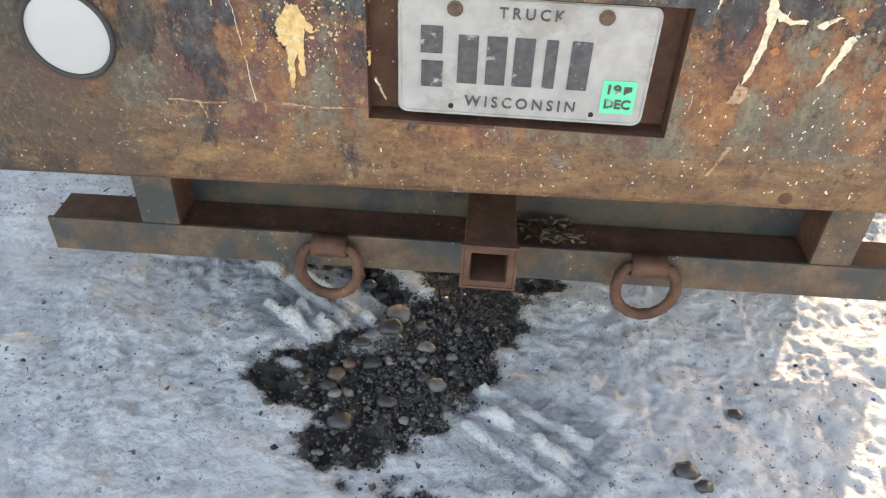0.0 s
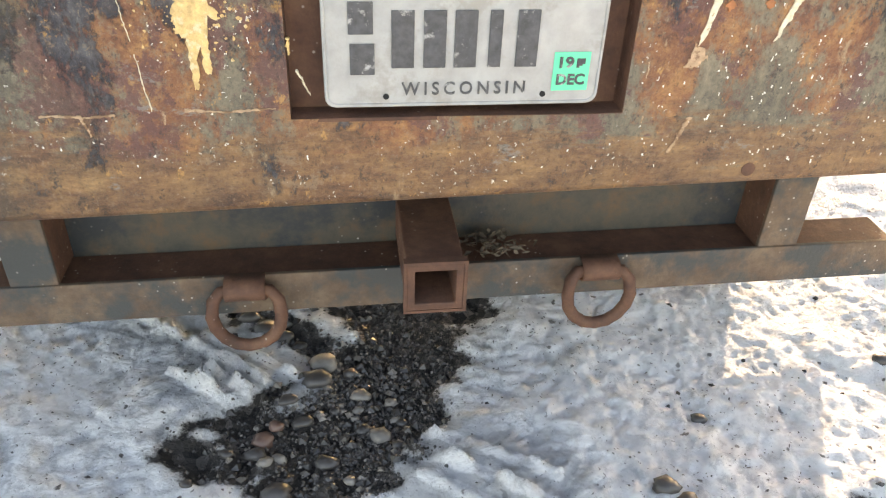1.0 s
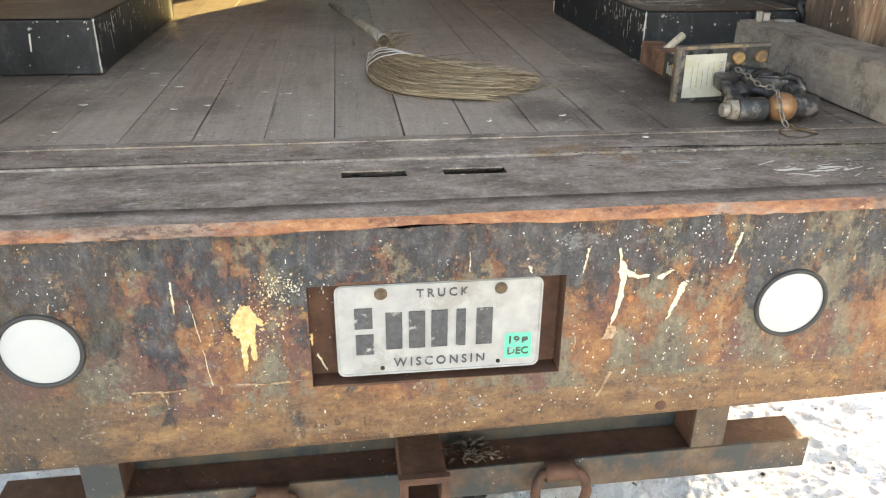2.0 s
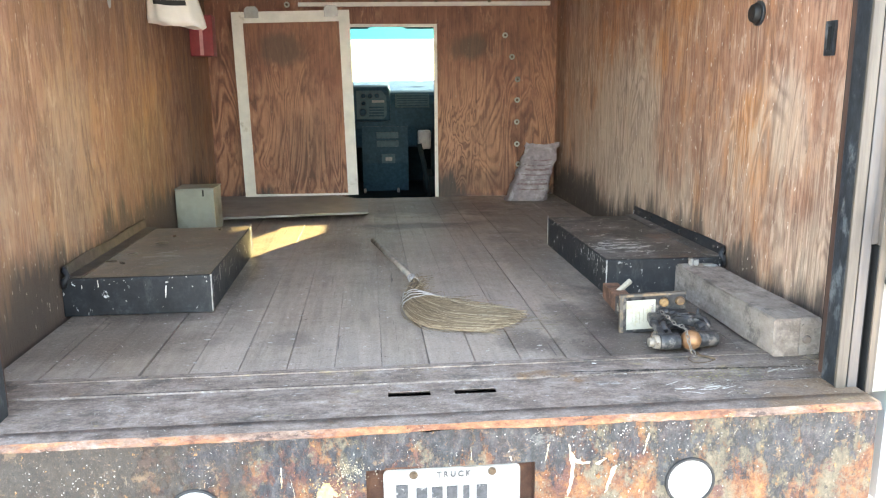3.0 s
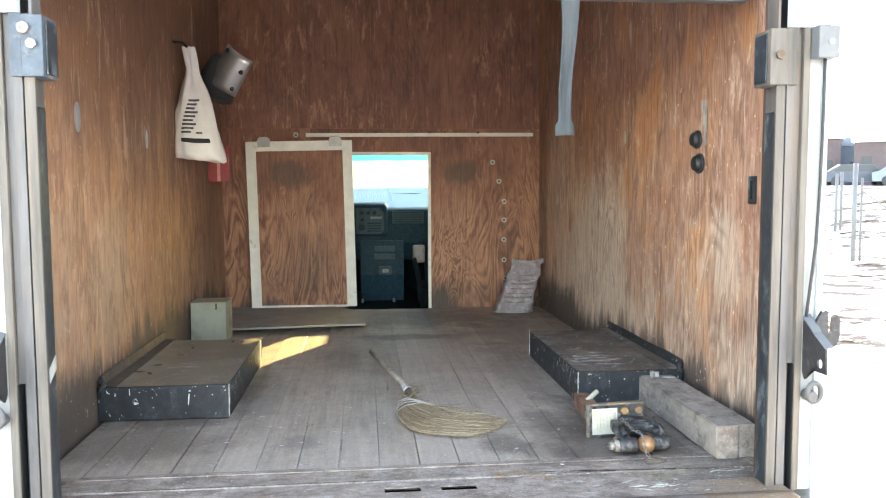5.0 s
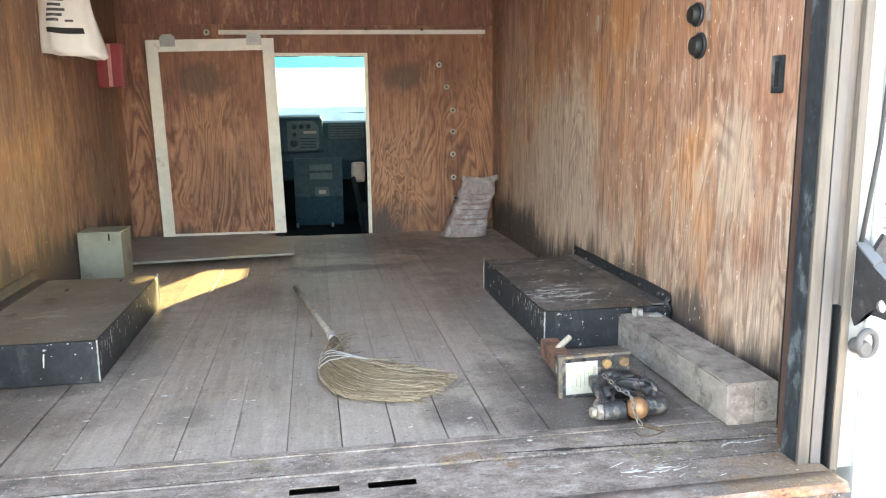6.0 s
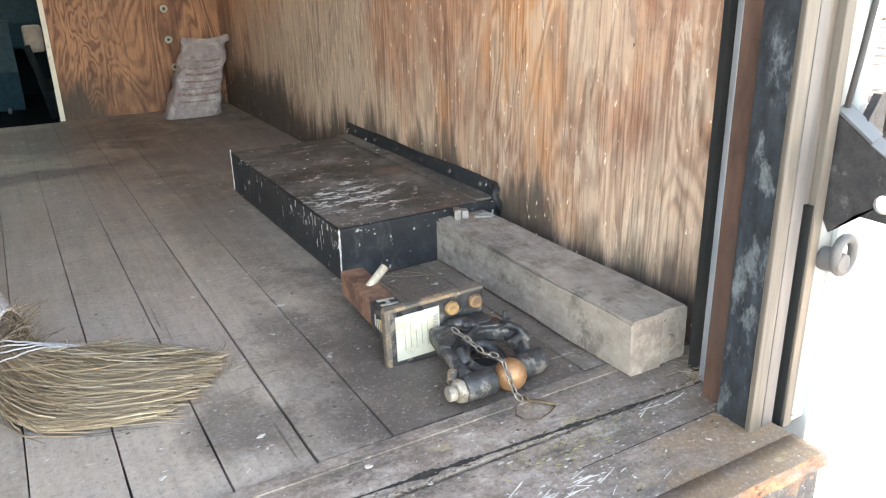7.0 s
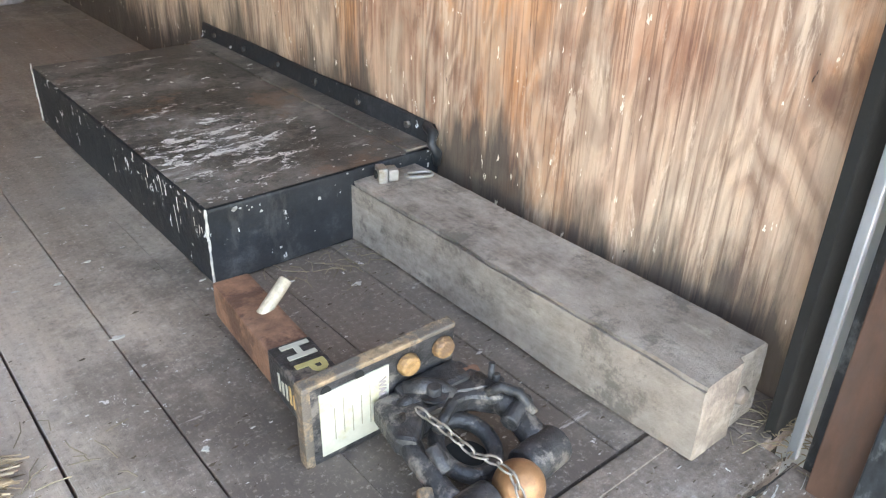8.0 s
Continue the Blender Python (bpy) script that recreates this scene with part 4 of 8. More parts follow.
def axis_steps(near_lo, near_hi, fine):
    xs = list(np.arange(near_lo, near_hi + 1e-6, fine))
    step, v = fine, near_hi
    while v < 1200:
        step *= 1.07 if step < 0.05 else 1.16
        v += step
        xs.append(v)
    step, v = fine, near_lo
    while v > -1200:
        step *= 1.07 if step < 0.05 else 1.16
        v -= step
        xs.insert(0, v)
    return [float(v) for v in xs]


def build_ground():
    xs, ys = axis_steps(-0.85, 1.12, 0.0058), axis_steps(-0.38, 0.72, 0.0058)
    verts, bare, thaw, pressed = [], [], [], []
    for x in xs:
        for y in ys:
            verts.append((x, y, ground_z(x, y)))
            bare.append(bare_amount(x, y))
            d = min(seg_dist(x, y, a, b) for a, b in TREADS) if -0.8 < x < 0.4 and -0.3 < y < 0.7 else 1.0
            pressed.append(max(0.0, 1 - d / 0.10) * min(1.0, max(0.0, d - 0.008) / 0.010) * 1.3)
            r = math.hypot(x, y)
            yard = max(0.0, min(1.0, (x - 2.5) / 3)) * max(0.0, min(1.0, (y + 1) / 4))
            thaw.append((0.40 + 0.30 * yard) * max(0.0, min(1.0, (r - 4) / 4)) * max(0.0, min(1.0, (60 - r) / 10)))
    ny = len(ys)
    faces = [(i * ny + j, (i + 1) * ny + j, (i + 1) * ny + j + 1, i * ny + j + 1) for i in range(len(xs) - 1) for j in range(ny - 1)]
    me = bpy.data.meshes.new("ground")
    me.from_pydata(verts, [], faces)
    for name, vals in (("bare", bare), ("thaw", thaw), ("pressed", pressed)):
        me.attributes.new(name, "FLOAT", "POINT").data.foreach_set("value", vals)
    me.materials.append(M["snow"])
    me.shade_smooth()
    tagged(new("ground", me), "trodden dirty snow with a bare gravel patch", "ground", kind="structure")


build_ground()


# ---- truck body: shell, floor, walls ----
FLOOR = 0.90
X0, X1 = -1.15, 1.066      # inner faces of the side walls
Y0, Y1 = 0.285, 3.51       # inner length of the body
TOP = 3.10


def wall_sheet(name, lo, hi, mats, parent, bevel=0.0, label=""):
    bm = bmesh.new()
    box(bm, lo, hi, bevel)
    return part(name, bm, mats, parent, label)


wall_right = tagged(wall_sheet("wall_right", (X1 + 0.016, 0.16, 0.60), (X1 + 0.045, 3.60, 3.24), M["white"], None), "white truck side wall lined with weathered plywood", "wall", kind="structure")
wall_left = tagged(wall_sheet("wall_left", (X0 - 0.045, 0.16, 0.60), (X0 - 0.016, 3.60, 3.24), M["white"], None), "white truck side wall lined with brown plywood", "wall", kind="structure")
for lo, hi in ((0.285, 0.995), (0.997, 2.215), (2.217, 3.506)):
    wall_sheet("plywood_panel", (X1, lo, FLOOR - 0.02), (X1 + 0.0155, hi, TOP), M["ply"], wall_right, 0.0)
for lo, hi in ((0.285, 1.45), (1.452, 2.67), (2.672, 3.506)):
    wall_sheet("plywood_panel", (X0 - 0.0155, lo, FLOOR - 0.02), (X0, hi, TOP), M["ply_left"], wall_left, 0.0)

# the bulkhead with its doorway to the cab
DX0, DX1, DZ = -0.31, 0.268, 1.992
bm = bmesh.new()
box(bm, (X0 - 0.016, Y1, FLOOR - 0.15), (DX0, Y1 + 0.03, 2.17))
box(bm, (DX1, Y1, FLOOR - 0.15), (X1 + 0.016, Y1 + 0.03, 2.17))
box(bm, (DX0, Y1, DZ), (DX1, Y1 + 0.03, 2.17))
wall_front = tagged(part("wall_front", bm, M["ply_front"]), "red-brown plywood bulkhead with a cut doorway", "wall", kind="structure")
bm = bmesh.new()
box(bm, (X0 - 0.016, Y1 - 0.004, 2.171), (X1 + 0.016, Y1 + 0.03, TOP + 0.02))
part("plywood_panel", bm, M["ply_front"], wall_front)
bm = bmesh.new()
box(bm, (X0 - 0.045, 0.10, TOP + 0.021), (X1 + 0.045, 3.60, TOP + 0.14))
tagged(part("ceiling", bm, M["white"]), "white truck roof over the cargo space", "ceiling", kind="structure")

# floor: planks over a dark underlay
bm = bmesh.new()
box(bm, (-1.055, 0.075, 0.78), (0.980, 0.28, FLOOR - 0.06))
box(bm, (X0 - 0.012, 0.281, 0.80), (X1 + 0.012, 3.60, FLOOR - 0.034))
floor = tagged(part("floor", bm, M["under"]), "worn grey plank floor of the truck bed", "floor", kind="structure")
PITCH = 0.1235
PL = Y1 - 0.362
plank_meshes = []
for gap in (0.0007, 0.0018, 0.0042):
    for seed in (1, 2):
        bm = bmesh.new()
        ys = [PL * q / 44 for q in range(45)]
        sides = []
        for side in (-1, 1):
            line = []
            for y in ys:
                worn = gap / 2 * (0.12 + 0.88 * max(0.0, 1 - y / 1.8)) + 0.0014 * max(0.0, noise.noise((y * 9, side * 7.0, seed * 11.0 + gap * 999)) - 0.1)
                xe = side * (PITCH / 2 - worn)
                line.append([bm.verts.new((xe, y, -0.032)), bm.verts.new((xe, y, -0.0008)), bm.verts.new((xe - side * 0.0008, y, 0.0))])
            sides.append(line)
        for q in range(44):
            for line in sides:
                for e in (0, 1):
                    bm.faces.new((line[q][e], line[q + 1][e], line[q + 1][e + 1], line[q][e + 1]))
            bm.faces.new((sides[0][q][2], sides[0][q + 1][2], sides[1][q + 1][2], sides[1][q][2]))
        for q in (0, 44):
            bm.faces.new((sides[0][q][0], sides[0][q][1], sides[0][q][2], sides[1][q][2], sides[1][q][1], sides[1][q][0]))
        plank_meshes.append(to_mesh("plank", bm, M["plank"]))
for k in range(-13, 7):
    lo, hi = max(0.349 + k * PITCH, X0), min(0.349 + (k + 1) * PITCH, X1)
    if hi - lo > 0.02:
        pl = new("plank", plank_meshes[(5, 1, 2, 0, 3, 1, 4, 2, 5)[k % 9]])
        pl.parent = floor
        pl.matrix_basis = Matrix.Translation(((lo + hi) / 2, 0.36, FLOOR + rng.uniform(-0.0022, 0.0018))) @ Matrix.Diagonal(((hi - lo) / PITCH, 1, 1, 1))
# the cross planks and steel plate of the threshold
wall_sheet("threshold_plank", (-1.062, 0.236, FLOOR - 0.03), (0.980, 0.356, FLOOR + 0.001), M["sill"], floor, 0.004)
wall_sheet("threshold_plank", (0.9815, 0.264, FLOOR - 0.03), (X1, 0.356, FLOOR + 0.001), M["sill"], floor, 0.002)
wall_sheet("threshold_plank", (X0, 0.264, FLOOR - 0.03), (-1.0635, 0.356, FLOOR + 0.001), M["sill"], floor, 0.002)
wall_sheet("nosing", (X0, 0.326, FLOOR + 0.0015), (X1, 0.352, FLOOR + 0.0042), M["sill"], floor, 0.001)
bm = bmesh.new()
SLOTS = ((-0.135, -0.034), (0.024, 0.124))
cuts = [-1.06, SLOTS[0][0], SLOTS[0][1], SLOTS[1][0], SLOTS[1][1], 0.985]
for i in range(5):
    if i % 2 == 0:
        box(bm, (cuts[i], 0.05, FLOOR - 0.0035), (cuts[i + 1], 0.2275, FLOOR - 0.001))
    else:
        box(bm, (cuts[i], 0.05, FLOOR - 0.0035), (cuts[i + 1], 0.154, FLOOR - 0.001))
        box(bm, (cuts[i], 0.184, FLOOR - 0.0035), (cuts[i + 1], 0.2275, FLOOR - 0.001))
part("threshold_plate", bm, M["sill"], floor, "scuffed grey steel threshold with two slots")
# black sheet painting the shade below the two slots
bm = bmesh.new()
box(bm, (-0.20, 0.10, FLOOR - 0.055), (0.20, 0.230, FLOOR - 0.05))
part("slot_floor", bm, M["hole"], floor)

# ---- rear bumper ----
bumper = thing("rear_bumper", (-0.04, 0.03, 0.52), "tall rusted steel bumper with paint splashes and drips", "bumper")
BX0, BX1 = -1.06, 0.985


def bump_bottom(x):
    return 0.5155 + 0.024 * x


def bump_top(x):
    return 0.889 - 0.0085 * math.exp(-((x - 0.03) / 0.155) ** 4) - 0.004 * math.exp(-((x + 0.055) / 0.022) ** 2)


bm = bmesh.new()
PK = (-0.19, 0.185, 0.627, 0.794)
xs = sorted(set([round(v, 4) for v in np.linspace(BX0, BX1, 60)] + [PK[0], PK[1]]))
rows = [(0.075, -0.002), (0.03, -0.004), (0.012, 0.0), (0.003, 0.006), (0.0, 0.016)]
fr = [0.0, 0.12, 0.3, 0.52, 0.7, 0.85, 1.0]
vs = []
for x in xs:
    b, t = bump_bottom(x), bump_top(x)
    col = [bm.verts.new((x, y, b + dz)) for y, dz in rows]
    dent = 0.0025 * noise.noise((x * 4, 0, 1.0))
    for z in [b + 0.045, b + 0.08, PK[2], PK[2] + 0.08, PK[3], 0.84, t]:
        col.append(bm.verts.new((x, dent + 0.002 * noise.noise((x * 6, z * 6, 2.0)), z)))
    vs.append(col)
for i in range(len(xs) - 1):
    for j in range(len(vs[0]) - 1):
        if xs[i] >= PK[0] - 1e-6 and xs[i + 1] <= PK[1] + 1e-6 and j in (7, 8):
            continue
        f = bm.faces.new((vs[i][j], vs[i + 1][j], vs[i + 1][j + 1], vs[i][j + 1]))
        f.smooth = True
# ends of the folded plate
for x, s in ((BX0, 1), (BX1, -1)):
    box(bm, (min(x, x + s * 0.006), 0.004, bump_bottom(x) + 0.006), (max(x, x + s * 0.006), 0.10, bump_top(x)))
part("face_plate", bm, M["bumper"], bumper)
# the pocket that holds the number plate
for nm, lo, hi in (("pocket_back", (PK[0] - 0.004, 0.034, PK[2] - 0.004), (PK[1] + 0.004, 0.04, PK[3] + 0.004)),
                   ("pocket_side", (PK[0] - 0.004, 0.001, PK[2] - 0.004), (PK[0], 0.034, PK[3] + 0.004)),
                   ("pocket_side", (PK[1], 0.001, PK[2] - 0.004), (PK[1] + 0.004, 0.034, PK[3] + 0.004)),
                   ("pocket_floor", (PK[0], 0.001, PK[2] - 0.004), (PK[1], 0.034, PK[2])),
                   ("pocket_top", (PK[0], 0.001, PK[3]), (PK[1], 0.034, PK[3] + 0.004))):
    bm = bmesh.new()
    box(bm, lo, hi)
    part(nm, bm, M["rust"], bumper, "rust-brown recess behind the number plate")
# the rolled lip along the top, buckled over the middle
bm = bmesh.new()


def lip_point(x, v):
    w = 0.5 + 0.5 * noise.noise((x * 9, 0, 4.0))
    gap = math.exp(-((x + 0.02) / 0.11) ** 2)
    out = 0.010 + 0.004 * w + 0.004 * gap
    low = 0.0150 + 0.0022 * noise.noise((x * 14, 3.0, 0)) + 0.0025 * noise.noise((x * 40, 1.0, 0)) - 0.0065 * gap
    t = FLOOR - 0.0018 + 0.001 * noise.noise((x * 5, 7.0, 0))
    if v < 0.35:
        return (x, 0.0492 - (0.0492 + out - 0.008) * v / 0.35, t)
    a = (v - 0.35) / 0.65
    return (x, -out + 0.008 * (1 - math.sin(a * math.pi / 2)), t - low * a - 0.002 * math.sin(a * 3))


sheet(bm, list(np.linspace(BX0, BX1, 180)), [0, 0.18, 0.35, 0.5, 0.65, 0.82, 1.0], lip_point)
lip = part("rolled_lip", bm, [M["lip"], M["sill"]], bumper, "orange rusted rolled lip, buckled over the number plate")
for p in lip.data.polygons:
    if abs(p.normal.z) > 0.8 and p.center.y > 0.004:
        p.material_index = 1
lip.data.set_sharp_from_angle(angle=radians(24))
md = lip.modifiers.new("thick", "SOLIDIFY")
md.thickness, md.offset = 0.003, 0
# black bar painting the shade in the gap behind the lip
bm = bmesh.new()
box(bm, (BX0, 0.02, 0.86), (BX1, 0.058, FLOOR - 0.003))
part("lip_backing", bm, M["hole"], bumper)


def lamp(x, z):
    o = thing("reversing_lamp", (x, 0.0, z), "round white lamp in a black rubber ring on the bumper", "lamp", "bumper lamps")
    bm = bmesh.new()
    prof = [(0.0588, 0.001), (0.0588, -0.004), (0.0575, -0.006), (0.0545, -0.006), (0.0522, -0.004), (0.0522, 0.004)]
    n = 48
    ring = [[bm.verts.new((x + r * math.cos(2 * math.pi * i / n), y, z + r * math.sin(2 * math.pi * i / n))) for r, y in prof] for i in range(n)]
    for i in range(n):
        for j in range(len(prof) - 1):
            bm.faces.new((ring[i][j], ring[(i + 1) % n][j], ring[(i + 1) % n][j + 1], ring[i][j + 1])).smooth = True
    part("rubber_ring", bm, M["rubber"], o, "black rubber ring")
    bm = bmesh.new()
    rr = [0.0521, 0.047, 0.038, 0.024, 0.01]
    rings = [[bm.verts.new((x + r * math.cos(2 * math.pi * i / n), -0.002 - 0.004 * (1 - (r / 0.0521) ** 2), z + r * math.sin(2 * math.pi * i / n))) for i in range(n)] for r in rr]
    for a, b in zip(rings, rings[1:]):
        for i in range(n):
            bm.faces.new((a[i], a[(i + 1) % n], b[(i + 1) % n], b[i])).smooth = True
    bm.faces.new(rings[-1])
    part("lens", bm, M["lens"], o, "milky white lens")


lamp(-0.557, 0.716)
lamp(0.545, 0.726)

# number plate: embossed, chalky
plate = thing("number_plate", (0, 0.025, 0.638), "chalky white embossed truck number plate with a mint sticker", "number plate")
PZ0, PZ1, PY = 0.6385, 0.791, 0.004
bm = bmesh.new()
r = 0.012
outline = []
for cx, cz, a0 in ((0.1524 - r, PZ1 - r, 0), (-0.1524 + r, PZ1 - r, 90), (-0.1524 + r, PZ0 + r, 180), (0.1524 - r, PZ0 + r, 270)):
    outline += [(cx + r * math.cos(radians(a0 + k * 22.5)), cz + r * math.sin(radians(a0 + k * 22.5))) for k in range(5)]
prism(bm, outline, "y", PY, PY + 0.0015)
part("plate_sheet", bm, M["plate"], plate)
bm = bmesh.new()
tube(bm, [(u * 0.985, PY - 0.0003, 0.715 + (v - 0.715) * 0.965) for u, v in outline], 0.0018, 6, closed=True)
part("raised_rim", bm, M["plate"], plate, smooth=True)
up = Matrix.Translation((0, PY - 0.0012, 0)) @ Euler((radians(90), 0, 0)).to_matrix().to_4x4()


def on_plate(x, z):
    return Matrix.Translation((x, 0, z)) @ up


lettering("word", "TRUCK", 0.0190, on_plate(0.003, 0.7735), M["ink"], plate, 0.076, 1.5, 0.012)
lettering("word", "WISCONSIN", 0.0205, on_plate(0.0, 0.6585), M["ink"], plate, 0.137, 1.45, 0.012)
# the registration itself: plain bars
for cx, w, zc, h in ((-0.112, 0.026, 0.737, 0.034), (-0.111, 0.026, 0.693, 0.034), (-0.068, 0.024, 0.714, 0.062), (-0.034, 0.024, 0.714, 0.062), (-0.001, 0.024, 0.714, 0.062), (0.031, 0.014, 0.714, 0.062), (0.066, 0.024, 0.714, 0.062)):
    bm = bmesh.new()
    box(bm, (cx - w / 2, PY - 0.0022, zc - h / 2), (cx + w / 2, PY - 0.0002, zc + h / 2), 0.0008)
    part("character_bar", bm, M["ink"], plate)
bm = bmesh.new()
box(bm, (0.098, PY - 0.0012, 0.6545), (0.139, PY - 0.0002, 0.6985))
sticker = part("sticker", bm, M["sticker"], plate, "mint green year sticker")
lettering("word", "19", 0.017, Matrix.Translation((0, -0.0006, 0)) @ on_plate(0.111, 0.6865), M["ink"], sticker, 0.016)
lettering("word", "DEC", 0.017, Matrix.Translation((0, -0.0006, 0)) @ on_plate(0.1185, 0.667), M["ink"], sticker, 0.032)
bm = bmesh.new()
for q in range(3):
    box(bm, (0.124 + q * 0.003, PY - 0.0018, 0.681 + q * 0.002), (0.1275 + q * 0.003, PY - 0.0008, 0.6915))
part("smudge", bm, M["ink"], sticker)
for bx in (-0.086, 0.089):
    bm = bmesh.new()
    cyl(bm, (bx, PY - 0.005, 0.776), (bx, 0.035, 0.776), 0.0068, 0.0075, 6)
    cyl(bm, (bx, PY - 0.0015, 0.776), (bx, PY - 0.0003, 0.776), 0.0095, 0.0095, 16)
    part("bolt", bm, M["bolt"], plate, "brown corroded bolt")
for bx in (-0.086, 0.089):
    bm = bmesh.new()
    cyl(bm, (bx, PY - 0.0009, 0.6505), (bx, PY + 0.001, 0.6505), 0.0034, 0.0034, 12)
    part("screw_hole", bm, M["hole"], plate)


# paint on the bumper
def face_y(x, z):
    return 0.0025 * noise.noise((x * 4, 0, 1.0)) + 0.002 * noise.noise((x * 6, z * 6, 2.0))


def paint_patch(name, x, z, poly, mat, label):
    """A thin coat of paint with a ragged outline."""
    bm = bmesh.new()
    lift = 0.0008 + 0.00008 * (len(bumper.children) % 12)
    prism(bm, [(x + u, z + v) for u, v in poly], "y", -lift, 0.004)
    for v in bm.verts:
        v.co.y += face_y(v.co.x, v.co.z)
    part(name, bm, mat, bumper, label)


def drip(x, z0, z1, w0, w1, mat, seed, lean=0.0, label=""):
    r = random.Random(seed)
    n = 22
    left, right = [], []
    w0, w1 = w0 * 0.45, w1 * 0.45
    for i in range(n + 1):
        t = i / n
        w = (w0 + (w1 - w0) * t) * r.uniform(0.25, 1.5) / 2
        c = x + lean * t + 0.0004 * math.sin(t * 9 + seed) + r.uniform(-0.0006, 0.0006)
        left.append((c - w, z0 + (z1 - z0) * t))
        right.append((c + w, z0 + (z1 - z0) * t))
    paint_patch("paint_drip", 0, 0, left + right[::-1], mat, label)


def splash(x, z, rx, rz, seed, mat, label, n=26):
    r = random.Random(seed)
    pts = []
    for i in range(n):
        a = 2 * math.pi * i / n
        k = r.uniform(0.72, 1.18)
        pts.append((rx * k * math.cos(a), rz * k * math.sin(a)))
    paint_patch("paint_splash", x, z, pts, mat, label)


# the big ochre splash: a ragged body with two long runs and an arm
def ragged(outline, seed, amount=0.0016, steps=5):
    """The outline with its sides broken up a little."""
    rr = random.Random(seed)
    out = []
    for (u0, v0), (u1, v1) in zip(outline, outline[1:] + outline[:1]):
        for q in range(steps):
            f = q / steps
            out.append((u0 + (u1 - u0) * f + rr.uniform(-amount, amount), v0 + (v1 - v0) * f + rr.uniform(-amount, amount)))
    return out


paint_patch("paint_splash", -0.277, 0.715, ragged([(-0.006, 0.055), (0.006, 0.056), (0.012, 0.045), (0.024, 0.028), (0.022, 0.022), (0.013, 0.026), (0.010, 0.004), (0.012, -0.022), (0.009, -0.036), (0.004, -0.030), (0.003, -0.006),
                                                  (-0.001, -0.004), (-0.002, -0.030), (-0.004, -0.051), (-0.009, -0.050), (-0.010, -0.020), (-0.011, 0.004), (-0.021, 0.010), (-0.018, 0.018), (-0.023, 0.030), (-0.015, 0.042)], 3), M["splat"], "ochre paint splash with two runs")
r = random.Random(12)
bm = bmesh.new()
for i in range(130):
    a, d = r.uniform(0, 2 * math.pi), abs(r.gauss(0, 0.024)) + 0.016
    cx, cz, s = -0.277 + math.cos(a) * d * 1.2, 0.747 + math.sin(a) * d * 0.8, r.uniform(0.0006, 0.0030)
    s *= 0.75
    prism(bm, [(cx + s * r.uniform(0.4, 1.3) * math.cos(q * 0.9), cz + s * r.uniform(0.4, 1.3) * math.sin(q * 0.9)) for q in range(7)], "y", face_y(cx, cz) - 0.0009, 0.006)
part("paint_spatter", bm, M["splat"], bumper, "ochre paint spatter")["kind"] = "stuff"
r = random.Random(31)
bm = bmesh.new()
for i in range(160):
    cx, cz, s = r.gauss(-0.225, 0.018), r.gauss(0.796, 0.011), r.uniform(0.0005, 0.0018)
    s *= 0.8
    prism(bm, [(cx + s * r.uniform(0.4, 1.3) * math.cos(q * 0.9), cz + s * r.uniform(0.4, 1.3) * math.sin(q * 0.9)) for q in range(7)], "y", face_y(cx, cz) - 0.0009, 0.006)
part("paint_spatter", bm, M["drip"], bumper, "cream paint spatter")["kind"] = "stuff"
drip(-0.372, 0.812, 0.777, 0.005, 0.003, M["drip"], 1, 0.001)
drip(-0.3725, 0.79, 0.762, 0.006, 0.003, M["splat"], 2)
drip(-0.352, 0.783, 0.715, 0.0016, 0.002, M["drip"], 4, 0.010)
drip(-0.341, 0.702, 0.640, 0.002, 0.0025, M["drip"], 6, 0.007)
drip(-0.187, 0.718, 0.700, 0.010, 0.004, M["splat"], 7)
drip(-0.180, 0.683, 0.655, 0.004, 0.0015, M["drip"], 17, 0.012)


def streak(x0, x1, z, w, seed):
    """A broken scrape running along the plate."""
    r = random.Random(seed)
    n = 26
    up, dn = [], []
    for i in range(n + 1):
        t = i / n
        c = z + 0.0012 * math.sin(t * 7 + seed) + r.uniform(-0.0005, 0.0005)
        h = w * r.uniform(0.2, 1.0) * (0.35 + 0.65 * abs(math.sin(t * 5 + seed)))
        up.append((x0 + (x1 - x0) * t, c + h))
        dn.append((x0 + (x1 - x0) * t, c - h))
    paint_patch("paint_drip", 0, 0, up + dn[::-1], M["scrape"], "pinkish scrape")


streak(-0.448, -0.372, 0.6355, 0.0022, 13)
streak(-0.300, -0.205, 0.6395, 0.0024, 14)
drip(-0.408, 0.637, 0.612, 0.008, 0.003, M["scrape"], 15, 0.008)
drip(-0.322, 0.640, 0.625, 0.007, 0.003, M["scrape"], 16)
for args in ((0.0415, 0.838, 0.808, 0.004, 0.003, 28, 0.0), (0.444, 0.850, 0.800, 0.010, 0.005, 26, -0.012), (0.268, 0.62, 0.575, 0.012, 0.006, 27, -0.018), (0.215, 0.835, 0.795, 0.007, 0.005, 29, -0.006), (0.128, 0.812, 0.800, 0.010, 0.006, 30, 0.004)):
    drip(*args[:5], M["scrape"] if args[1] < 0.65 else M["drip"], args[5], args[6])
